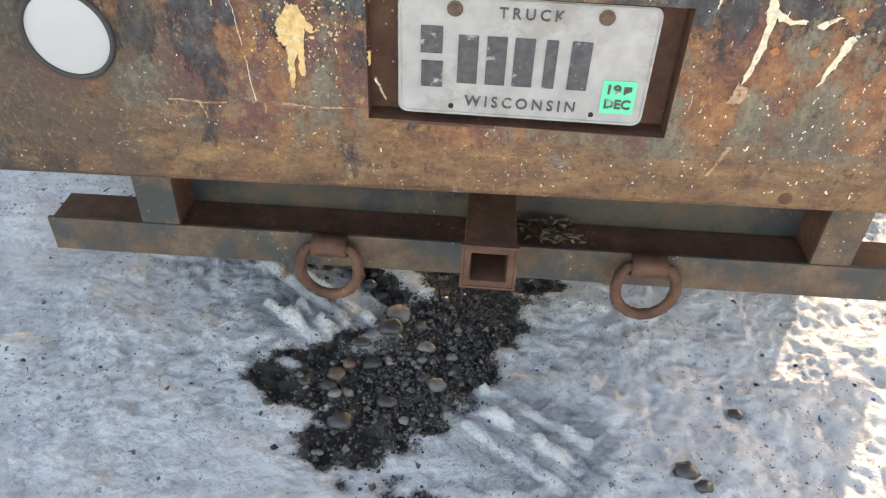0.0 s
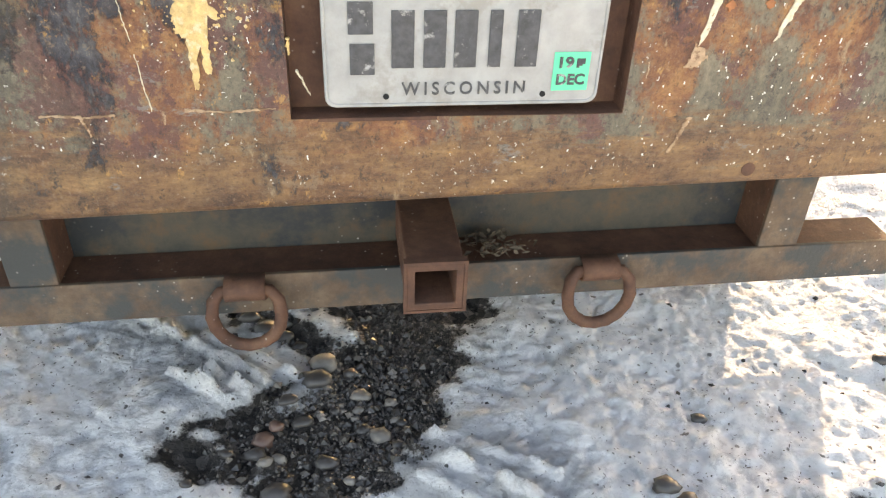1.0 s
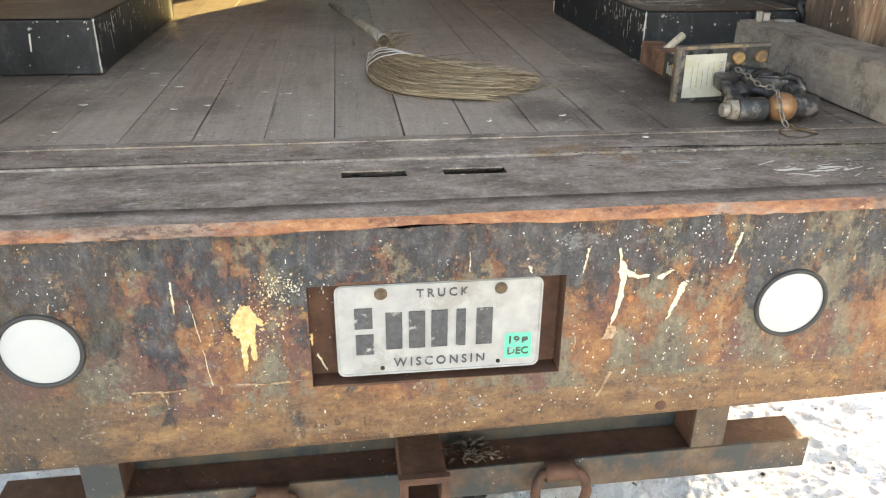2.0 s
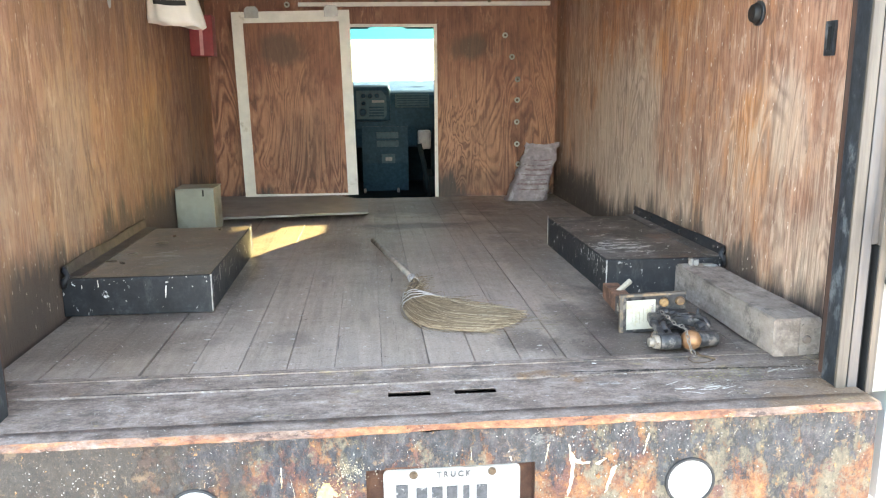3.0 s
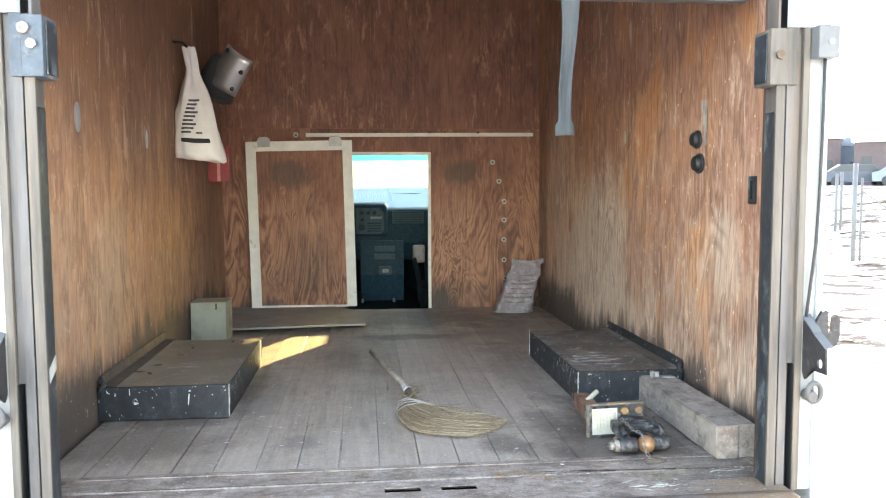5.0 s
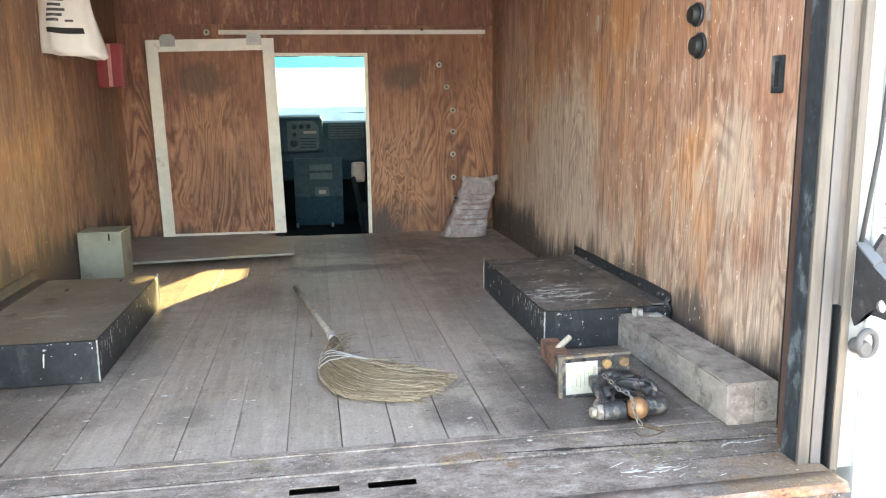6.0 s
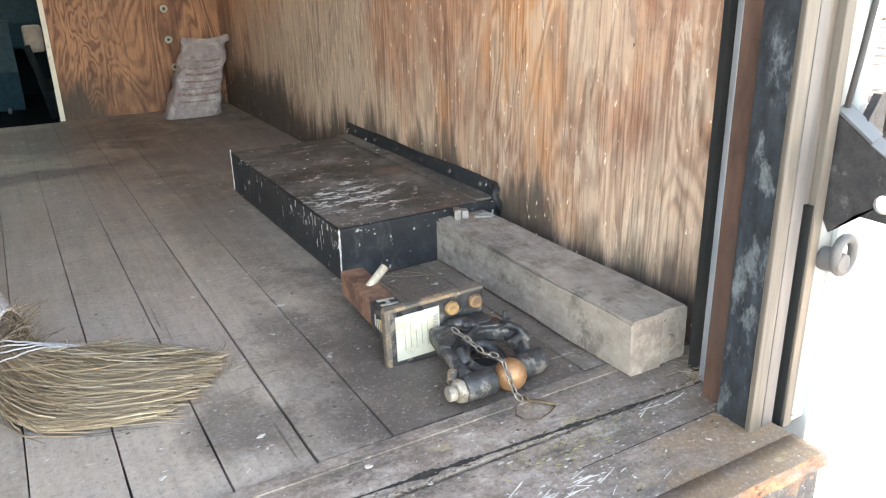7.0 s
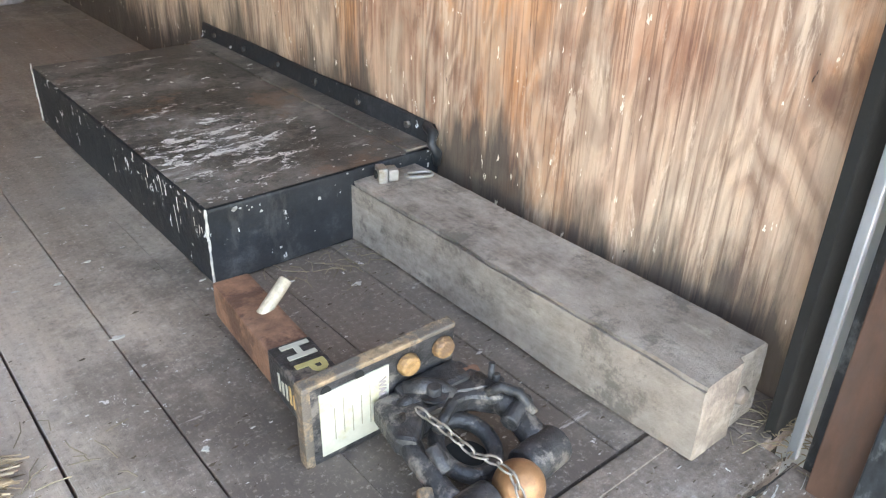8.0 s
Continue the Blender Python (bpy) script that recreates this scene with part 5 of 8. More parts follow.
paint_patch("paint_drip", 0.270, 0.765, ragged([(-0.008, 0.068), (-0.003, 0.048), (0.004, 0.040), (0.006, 0.026), (0.004, 0.008), (0.004, -0.012), (-0.001, -0.035), (-0.006, -0.052), (-0.010, -0.060), (-0.011, -0.048), (-0.007, -0.030),
                                                (-0.003, -0.005), (-0.003, 0.015), (-0.007, 0.030), (-0.006, 0.045), (-0.011, 0.068)], 5, 0.0010, 3), M["drip"], "cream paint run")
paint_patch("paint_drip", 0.276, 0.790, ragged([(-0.004, 0.012), (0.006, 0.004), (0.018, -0.002), (0.034, -0.001), (0.034, -0.005), (0.016, -0.008), (0.004, -0.004), (-0.003, 0.002)], 15, 0.0010, 3), M["drip"], "cream paint run")
paint_patch("paint_drip", 0.335, 0.787, ragged([(-0.014, -0.004), (-0.004, 0.002), (0.006, 0.007), (0.014, 0.008), (0.004, 0.001), (-0.006, -0.008)], 6, 0.001), M["drip"], "cream paint fleck")
paint_patch("paint_drip", 0.362, 0.755, ragged([(-0.004, 0.014), (0.003, 0.019), (0.008, 0.016), (0.006, 0.004), (0.000, -0.008), (-0.004, -0.020), (-0.012, -0.040), (-0.016, -0.046), (-0.012, -0.026), (-0.006, -0.006)], 7, 0.0014), M["drip"], "cream paint run")
paint_patch("paint_drip", 0.268, 0.690, ragged([(-0.012, 0.018), (0.000, 0.012), (0.006, 0.0), (-0.002, -0.004), (-0.010, -0.012), (-0.022, -0.010), (-0.014, 0.0)], 8, 0.0024), M["scrape"], "tan scraped patch")
for q, (u, v) in enumerate(((0.285, 0.750), (0.330, 0.752))):
    paint_patch("paint_drip", u, v, ragged([(-0.006, 0.0), (0.0, 0.007), (0.006, 0.0), (0.0, -0.007)], 40 + q, 0.001), M["rust_spot"], "round orange rust spot")
# flecks and short runs of old paint, thickest near the lamp at +x
r = random.Random(88)
for name, mat, count, label in (("paint_speckle", "speckle", 400, "white paint flecks"), ("rust_streaking", "scrape", 36, "rusty runs")):
    bm = bmesh.new()
    for q in range(count):
        x = r.gauss(0.38, 0.15) if q % 4 else r.uniform(-0.95, 0.9)
        z = 0.865 - 0.31 * r.random() ** 1.5
        if PK[0] - 0.012 < x < PK[1] + 0.012 and PK[2] - 0.012 < z < PK[3] + 0.012 or math.hypot(x - 0.545, z - 0.726) < 0.07 or math.hypot(x + 0.557, z - 0.716) < 0.07:
            continue
        h, w = (r.uniform(0.0008, 0.0030) * (1 if q % 9 else 2.2), r.uniform(0.0003, 0.0012)) if name == "paint_speckle" else (r.uniform(0.002, 0.012), r.uniform(0.0004, 0.0014))
        lean = r.uniform(-0.25, 0.15)
        n = 6
        pts = [(x + lean * h * (i / n) + w * r.uniform(0.2, 1.2), z - h * i / n) for i in range(n + 1)]
        pts += [(u - w * r.uniform(0.8, 2.2), v) for u, v in reversed(pts)]
        prism(bm, pts, "y", face_y(x, z) - 0.0006, face_y(x, z) + 0.003)
    part(name, bm, M[mat], bumper, label)["kind"] = "stuff"
bm = bmesh.new()
cyl(bm, (0.36, -0.001, 0.548), (0.36, 0.006, 0.548), 0.009, 0.009, 12)
part("rust_hole", bm, M["rust"], bumper)

# ---- tow bar below the bumper ----
BARY = 0.15
tow = thing("tow_bar", (-0.01, 0.2, 0.25), "rusty steel tow bar with end brackets below the bumper", "tow bar")


def barz(x):
    return 0.311 + 0.0115 * x


def slanted(lo, hi, mat, name, label="", bevel=0.002):
    bm = bmesh.new()
    vv = box(bm, lo, hi, bevel)
    for v in vv:
        v.co.z += 0.0115 * v.co.x
    return part(name, bm, mat, tow, label)


slanted((-0.778, BARY, 0.247), (0.757, BARY + 0.008, 0.315), M["bar"], "front_flange")
slanted((-0.778, BARY + 0.008, 0.251), (0.757, BARY + 0.088, 0.259), M["rust"], "bottom_flange")
slanted((-0.778, BARY + 0.0085, 0.2992), (0.757, BARY + 0.088, 0.306), M["rust"], "top_flange", "brown rusted upper flange")
slanted((-0.60, BARY + 0.089, 0.24), (0.60, BARY + 0.098, 0.56), M["backing"], "crossmember", "dark paint-stained crossmember")
for lo in (-0.612, 0.512):
    slanted((lo, BARY + 0.004, 0.3085), (lo + 0.066, BARY + 0.012, 0.56), M["bar"], "bracket_front", "grey-brown upright bracket")
    slanted((lo + 0.002, BARY + 0.0125, 0.3085), (lo + 0.010, BARY + 0.088, 0.56), M["rust"], "bracket_side")
    slanted((lo + 0.056, BARY + 0.0125, 0.3085), (lo + 0.064, BARY + 0.088, 0.56), M["rust"], "bracket_side")

# receiver tube on the bar
recv = thing("hitch_receiver", (-0.018, 0.14, 0.319), "rust-brown square receiver tube on the tow bar", "hitch receiver")
bm = bmesh.new()
HX0, HX1, HZ0, HZ1, W = -0.058, 0.021, 0.3185, 0.3955, 0.0115
outer = [(HX0, HZ0), (HX1, HZ0), (HX1, HZ1), (HX0, HZ1)]
inner = [(HX0 + W, HZ0 + W), (HX1 - W, HZ0 + W), (HX1 - W, HZ1 - W), (HX0 + W, HZ1 - W)]
ring = {}
for y, key in ((0.040, "f"), (0.238, "b")):
    ring[key] = [[bm.verts.new((u, y, v)) for u, v in poly] for poly in (outer, inner)]
for i in range(4):
    j = (i + 1) % 4
    (fo, fi), (bo, bi) = ring["f"], ring["b"]
    bm.faces.new((fo[i], fo[j], fi[j], fi[i]))
    bm.faces.new((fo[i], bo[i], bo[j], fo[j]))
    bm.faces.new((fi[i], fi[j], bi[j], bi[i]))
rt = part("receiver_tube", bm, M["rust"], recv)
md = rt.modifiers.new("worn", "BEVEL")
md.width, md.segments, md.limit_method = 0.0022, 2, "ANGLE"
bm = bmesh.new()
box(bm, (HX0 - 0.004, 0.0395, HZ0 - 0.004), (HX1 + 0.004, 0.052, HZ0 + 0.0005))
box(bm, (HX0 - 0.004, 0.0395, HZ1 - 0.0005), (HX1 + 0.004, 0.052, HZ1 + 0.004))
box(bm, (HX0 - 0.004, 0.0395, HZ0), (HX0 + 0.0005, 0.052, HZ1))
box(bm, (HX1 - 0.0005, 0.0395, HZ0), (HX1 + 0.004, 0.052, HZ1))
part("mouth_collar", bm, M["rust"], recv)
# black sheet painting the shade deep in the tube
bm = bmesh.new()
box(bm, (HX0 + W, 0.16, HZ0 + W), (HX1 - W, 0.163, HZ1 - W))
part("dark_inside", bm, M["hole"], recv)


def d_ring(cx):
    z0 = barz(cx)
    o = thing("tie_down_ring", (cx, 0.13, z0 - 0.11), "rusted iron D-ring hanging from a welded clip", "tie-down ring", "tow bar rings")
    bm = bmesh.new()
    pts = []
    for i in range(9):
        a = math.pi * (1 + i / 8)
        pts.append((cx + 0.050 * math.cos(a), 0.118, z0 - 0.045 + 0.056 * math.sin(a)))
    pts += [(cx + 0.047, 0.124, z0 - 0.022), (cx + 0.036, 0.131, z0 - 0.010), (cx, 0.133, z0 - 0.008), (cx - 0.036, 0.131, z0 - 0.010), (cx - 0.047, 0.124, z0 - 0.022)]
    tube(bm, pts, 0.0098, 10, closed=True)
    part("ring", bm, M["rust"], o, smooth=True)
    bm = bmesh.new()
    prof = []
    for i in range(9):
        a = math.pi * (0.5 + i / 8)
        prof.append((0.133 + 0.017 * math.cos(a), z0 - 0.008 + 0.017 * math.sin(a)))
    prof = [(0.150, z0 + 0.010)] + prof + [(0.150, z0 - 0.028), (0.148, z0 - 0.038)]
    sheet(bm, [cx - 0.029, cx - 0.01, cx + 0.01, cx + 0.029], range(len(prof)), lambda x, j: (x, prof[j][0], prof[j][1]))
    c = part("clip", bm, M["rust"], o, "welded strap clip")
    m2 = c.modifiers.new("thick", "SOLIDIFY")
    m2.thickness = 0.004
    return o


d_ring(-0.285)
d_ring(0.248)

# leaf litter caught on the bar
r = random.Random(5)
bm = bmesh.new()
for i in range(130):
    cx, cy = r.gauss(0.085, 0.030), r.uniform(0.160, 0.225)
    cz = 0.318 + r.uniform(0, 0.014) * math.exp(-((cx - 0.085) / 0.04) ** 2)
    a, l, w = r.uniform(0, 6.28), r.uniform(0.008, 0.026), r.uniform(0.001, 0.006)
    dx, dy = math.cos(a) * l / 2, math.sin(a) * l / 2
    p = [Vector((cx - dx, cy - dy, cz)), Vector((cx + dy * w / l, cy - dx * w / l, cz + r.uniform(0.001, 0.006))), Vector((cx + dx, cy + dy, cz + r.uniform(-0.003, 0.005))), Vector((cx - dy * w / l, cy + dx * w / l, cz - 0.001))]
    bm.faces.new([bm.verts.new(q) for q in p])
lit = part("leaf_litter", bm, M["rubbish"])
tagged(lit, "clump of dry leaves and grass on the tow bar", "debris", kind="stuff")

# chassis behind the bumper: axle, wheels, mudflaps
chassis = thing("truck_chassis", (-0.04, 1.47, 0.0), "dark truck chassis with rear axle and mudflaps", "chassis")
bm = bmesh.new()
cyl(bm, (-0.88, 1.47, 0.365), (0.80, 1.47, 0.365), 0.06, 0.06, 14)
part("axle", bm, M["hitch_black"], chassis)
for x0 in (-0.46, 0.32):
    bm = bmesh.new()
    box(bm, (x0, 0.252, 0.56), (x0 + 0.07, 3.6, 0.79), 0.004)
    part("frame_rail", bm, M["hitch_black"], chassis)


def wheel(x0, x1):
    bm = bmesh.new()
    prof = [(x0 + 0.02, 0.21), (x0, 0.26), (x0, 0.33), (x0 + 0.025, 0.37), (x1 - 0.025, 0.37), (x1, 0.33), (x1, 0.26), (x1 - 0.02, 0.21)]
    n = 40
    rg = [[bm.verts.new((px, 1.47 + pr * math.cos(2 * math.pi * i / n), 0.365 + pr * math.sin(2 * math.pi * i / n))) for px, pr in prof] for i in range(n)]
    for i in range(n):
        for j in range(len(prof) - 1):
            bm.faces.new((rg[i][j], rg[(i + 1) % n][j], rg[(i + 1) % n][j + 1], rg[i][j + 1]))
    tyre = part("tyre", bm, M["rubber"], chassis, "black truck tyre")
    bm = bmesh.new()
    cyl(bm, (x0 + 0.03, 1.47, 0.365), (x1 - 0.03, 1.47, 0.365), 0.212, 0.212, 28)
    part("rim", bm, M["grey_metal"], tyre)


wheel(0.82, 1.07)
wheel(-1.13, -0.88)
# flaps added out of sight; the one at +x shapes the snow's shadow edge
for x0, x1 in ((0.69, 1.076), (-1.13, -0.75)):
    bm = bmesh.new()
    sheet(bm, [x0, (x0 + x1) / 2, x1], [0.183, 0.40, 0.60], lambda x, z: (x, 0.80 + 0.01 * math.sin(z * 5), z))
    f = part("mudflap", bm, M["rubber"], chassis, "unseen black rubber mudflap, set to fit the shadow on the snow")
    f.modifiers.new("thick", "SOLIDIFY").thickness = 0.008
    bm = bmesh.new()
    box(bm, (x0, 0.795, 0.60), (x1, 0.83, 0.80), 0.003)
    part("flap_hanger", bm, M["rust"], chassis)

# ---- rear door frame: posts, tracks, hooks ----
def rear_post(s):
    """One side of the door opening; s is 1 for the side at +x, -1 for the other."""
    def X(v):
        return v if s > 0 else -0.051 - v
    o = thing("door_post", (X(1.0), 0.12, FLOOR - 0.02), "scuffed steel door post with worn tan and black flanges", "door post", "door posts")

    def slab(name, a, b, y0, y1, z0, z1, mat, label="", bevel=0.002):
        bm = bmesh.new()
        lo, hi = sorted((X(a), X(b)))
        box(bm, (lo, y0, z0), (hi, y1, z1), bevel)
        return part(name, bm, mat, o, label)
    zb, zt = FLOOR - 0.016, 2.165
    zs = 1.245      # the open slot ends under the hook bracket
    slab("inner_flange", 0.956, 0.964, 0.151, 0.199, zb, 3.10, M["post_rust"], "rust-brown inner flange")
    slab("black_flange", 0.935, 0.945, 0.094, 0.150, zb, zt - 0.225, M["post_black"], "chipped black flange")
    slab("black_flange_upper", 0.937, 0.945, 0.094, 0.150, zt - 0.223, 3.10, M["post"])
    slab("front_flange", 0.932, 0.9575, 0.084, 0.0935, zb, zt, M["post_tan"], "tan worn front flange")
    slab("groove", 0.958, 0.9615, 0.090, 0.0935, zb, zt, M["hole"])
    slab("front_groove", 0.962, 0.986, 0.0865, 0.0935, zb, zt, M["post"], "grey steel front flange")
    # black slabs paint the shade inside the open slot
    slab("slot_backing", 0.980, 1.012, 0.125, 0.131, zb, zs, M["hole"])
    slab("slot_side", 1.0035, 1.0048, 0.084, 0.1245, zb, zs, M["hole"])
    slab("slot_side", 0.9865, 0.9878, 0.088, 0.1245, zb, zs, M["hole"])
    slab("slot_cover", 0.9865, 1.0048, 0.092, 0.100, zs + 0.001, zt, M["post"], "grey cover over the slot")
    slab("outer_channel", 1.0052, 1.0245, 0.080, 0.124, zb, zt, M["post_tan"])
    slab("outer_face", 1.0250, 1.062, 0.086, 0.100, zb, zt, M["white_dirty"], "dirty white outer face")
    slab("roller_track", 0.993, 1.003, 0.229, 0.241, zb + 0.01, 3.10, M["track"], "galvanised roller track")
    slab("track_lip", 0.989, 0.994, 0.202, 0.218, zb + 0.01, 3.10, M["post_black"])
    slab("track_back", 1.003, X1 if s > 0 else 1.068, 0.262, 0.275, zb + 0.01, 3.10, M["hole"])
    slab("head_white", 0.965, 1.078, 0.076, 0.099, zt + 0.001, 3.24, M["white"], "white painted upper corner post")
    slab("corner_post", 1.0625, 1.079 if s > 0 else 1.140, 0.078, 0.135, 0.60, 3.24, M["white"], "white painted corner post")
    # stop block at the head
    face = M["post_tan"] if s > 0 else M["post_blue"]
    slab("stop_block", 0.905, 0.955, 0.070, 0.155, 2.012, 2.160, face, "scuffed steel stop block")
    slab("block_face", 0.9555, 0.984, 0.074, 0.083, 2.012, 2.165, face)
    bm = bmesh.new()
    cyl(bm, (X(0.93), 0.060, 2.09), (X(0.93), 0.071, 2.09), 0.013, 0.011, 6)
    part("bolt", bm, M["bolt"] if s > 0 else M["pale_steel"], o)
    if s < 0:
        bm = bmesh.new()
        cyl(bm, (X(0.948), 0.060, 2.128), (X(0.948), 0.071, 2.128), 0.015, 0.013, 12, 0.003)
        part("bolt", bm, M["pale_steel"], o)
    slab("rub_rail", 0.900, 0.9045, 0.085, 0.15, 2.02, 2.15, M["post_black"])
    return o, X, slab


def pierced_plate(bm, x0, x1, outline, hole, r):
    """A plate across x with the outline given in y and z and one round hole through it."""
    edge = []
    for (u0, v0), (u1, v1) in zip(outline, outline[1:] + outline[:1]):
        edge += [(u0 + (u1 - u0) * t / 4, v0 + (v1 - v0) * t / 4) for t in range(4)]
    rim = []
    for u, v in edge:
        a = math.atan2(v - hole[1], u - hole[0])
        rim.append((hole[0] + r * math.cos(a), hole[1] + r * math.sin(a)))
    loops = [[bm.verts.new((x, u, v)) for u, v in line] for x in (x0, x1) for line in (edge, rim)]
    n = len(edge)
    for a, b in ((0, 1), (2, 3), (0, 2), (1, 3)):
        for i in range(n):
            bm.faces.new((loops[a][i], loops[a][(i + 1) % n], loops[b][(i + 1) % n], loops[b][i]))


for s in (1, -1):
    post, X, slab = rear_post(s)
    # hook bracket bolted to the outer channel
    hk = thing("hook_bracket", (X(1.05), 0.06, 1.23), "dark grey steel bracket with an upturned hook and eye", "hook bracket", "hook brackets")
    bm = bmesh.new()
    outline = ((0.1005, 1.380), (0.1005, 1.253), (0.094, 1.235), (0.074, 1.204), (0.040, 1.238), (-0.026, 1.238), (-0.020, 1.306), (0.033, 1.336), (0.090, 1.372))
    pierced_plate(bm, X(1.0300), X(1.0362), outline, (0.004, 1.262), 0.0125)
    part("bracket_plate", bm, M["bracket"], hk, "dark worn bracket plate with a pin hole")
    bm = bmesh.new()
    for (y0, z0), (y1, z1) in (((0.0995, 1.381), (0.033, 1.3375)), ((0.033, 1.3375), (-0.021, 1.3075))):
        vs = [bm.verts.new(p) for p in ((X(1.0295), y0, z0), (X(1.0295), y1, z1), (X(1.050), y1, z1 + 0.008), (X(1.050), y0, z0 + 0.008))]
        bm.faces.new(vs)
    fl = part("bracket_edge", bm, M["galv"], hk, "bare steel bent edge")
    fl.modifiers.new("thick", "SOLIDIFY").thickness = 0.005
    bm = bmesh.new()
    prism(bm, [(X(u), v) for u, v in ((1.0375, 1.340), (1.045, 1.362), (1.066, 1.397), (1.074, 1.400), (1.082, 1.396), (1.082, 1.350), (1.084, 1.338), (1.090, 1.334), (1.095, 1.342), (1.096, 1.378), (1.104, 1.386), (1.113, 1.384), (1.118, 1.372), (1.116, 1.320), (1.108, 1.302), (1.094, 1.292), (1.060, 1.298), (1.0375, 1.305))], "y", 0.052, 0.064)
    part("hook", bm, M["bracket"], hk, "dark steel U-shaped hook")
    ey = thing("eye_ring", (X(1.065), 0.06, 1.13), "grey steel eye ring welded to the door post", "eye ring", "eye rings")
    bm = bmesh.new()
    n = 20
    tube(bm, [(X(1.052) + 0.020 * math.cos(2 * math.pi * i / n), 0.058, 1.170 + 0.026 * math.sin(2 * math.pi * i / n)) for i in range(n)], 0.0075, 8, closed=True)
    part("ring", bm, M["post"], ey, smooth=True)
    bm = bmesh.new()
    cyl(bm, (X(1.044), 0.050, 1.160), (X(1.044), 0.084, 1.160), 0.015, 0.018, 14, 0.003)
    part("boss", bm, M["post"], ey)

bx = thing("junction_box", (1.085, 0.07, 2.08), "small grey electrical box on the corner post with a cable", "junction box")
bm = bmesh.new()
box(bm, (1.022, 0.038, 2.080), (1.082, 0.0770, 2.166), 0.004)
part("case", bm, M["galv"], bx)
bm = bmesh.new()
cyl(bm, (1.056, 0.034, 2.122), (1.056, 0.039, 2.122), 0.008, 0.008, 12)
part("screw", bm, M["grey_metal"], bx)
bm = bmesh.new()
tube(bm, [(1.050, 0.055, 2.08), (1.050, 0.055, 1.95), (1.049, 0.057, 1.75), (1.045, 0.062, 1.58), (1.036, 0.070, 1.45), (1.032, 0.076, 1.38)], 0.0045, 8)
part("cable", bm, M["rubber"], bx, "grey cable")

# ---- roll-up door, drawn up: its lowest panel shows ----
door = thing("roll_up_door", (-0.04, 0.40, 2.31), "white roll-up door drawn up, with latch plates", "door")
bm = bmesh.new()
box(bm, (-1.075, 0.385, 2.322), (0.995, 0.415, 2.62), 0.003)
part("panel", bm, M["white"], door)
bm = bmesh.new()
box(bm, (-1.075, 0.385, 2.624), (0.995, 0.415, 3.095), 0.003)
part("panel", bm, M["white"], door)
bm = bmesh.new()
box(bm, (-1.075, 0.380, 2.306), (0.995, 0.420, 2.3215), 0.004)
part("bottom_seal", bm, M["post"], door, "grey scuffed bottom seal")
for x0, x1, z0 in ((-0.134, 0.074, 2.332), (0.396, 0.490, 2.342)):
    # a larger grey sheet behind each plate paints its shadow outline
    for grow, y, mat, nm in ((0.003, 0.3835, "post", "plate_shadow_gap"), (0.0, 0.378, "white", "latch_plate")):
        bm = bmesh.new()
        box(bm, (x0 - grow, y, z0 - grow), (x1 + grow, y + 0.0045 if grow else 0.3833, z0 + 0.14), 0.0018)
        part(nm, bm, M[mat], door, "white riveted latch plate" if not grow else "grey sheet painting the shadow line round the latch plate")
    for u in (x0 + 0.012, x1 - 0.012):
        bm = bmesh.new()
        cyl(bm, (u, 0.374, z0 + 0.055), (u, 0.379, z0 + 0.055), 0.005, 0.006, 10)
        part("rivet", bm, M["grey_metal"], door)
bm = bmesh.new()
tube(bm, [(-0.026 + 0.011 * math.cos(2 * math.pi * q / 14), 0.372, 2.350 + 0.011 * math.sin(2 * math.pi * q / 14)) for q in range(14)], 0.0022, 6, closed=True)
part("latch_loop", bm, M["bolt"], door)
bm = bmesh.new()
box(bm, (-0.05, 0.366, 2.385), (0.002, 0.378, 2.43), 0.004)
part("latch_keeper", bm, M["white"], door)
bm = bmesh.new()
box(bm, (0.21, 0.360, 2.378), (0.30, 0.3845, 2.43), 0.004)
part("latch", bm, M["yellow"], door, "rust-stained yellow latch")
bm = bmesh.new()
for q, (u, w, l) in enumerate(((0.215, 0.012, 0.045), (0.235, 0.008, 0.030), (0.285, 0.010, 0.036))):
    prism(bm, ragged([(u - w, 2.378), (u + w, 2.378), (u + w * 0.5, 2.378 - l * 0.6), (u, 2.378 - l), (u - w * 0.6, 2.378 - l * 0.5)], 60 + q, 0.0015), "y", 0.3842, 0.386)
part("rust_run", bm, M["rust_stain"], door, "pale rust stain running down")
for x0 in (0.972, -1.045):
    bm = bmesh.new()
    tube(bm, [(x0 + 0.006 * math.sin(q * 1.7), 0.376, 2.325 + 0.012 * q) for q in range(10)], [0.004, 0.007, 0.005, 0.006, 0.004, 0.006, 0.005, 0.004, 0.005, 0.003], 8)
    part("rope_end", bm, M["twine"], door, "frayed rope end", smooth=True)
rr = random.Random(23)
bm = bmesh.new()
for q in range(26):
    u, w = rr.uniform(-1.05, 0.97), rr.uniform(0.008, 0.045)
    prism(bm, ragged([(u - w, 2.309), (u + w, 2.310), (u + w, 2.315), (u - w, 2.316)], 80 + q, 0.0016, 3), "y", 0.3788, 0.381)
part("seal_flakes", bm, M["speckle"], door, "white paint flakes on the seal")["kind"] = "stuff"
bm = bmesh.new()
box(bm, (0.958, 0.378, 2.335), (0.990, 0.3845, 2.40), 0.003)
box(bm, (-1.06, 0.378, 2.335), (-1.03, 0.3845, 2.40), 0.003)
part("roller_bracket", bm, M["post_tan"], door)
st = thing("pull_strap", (0.43, 0.37, 1.9), "blue-grey webbing pull strap folded to a bottom end", "strap")
bm = bmesh.new()


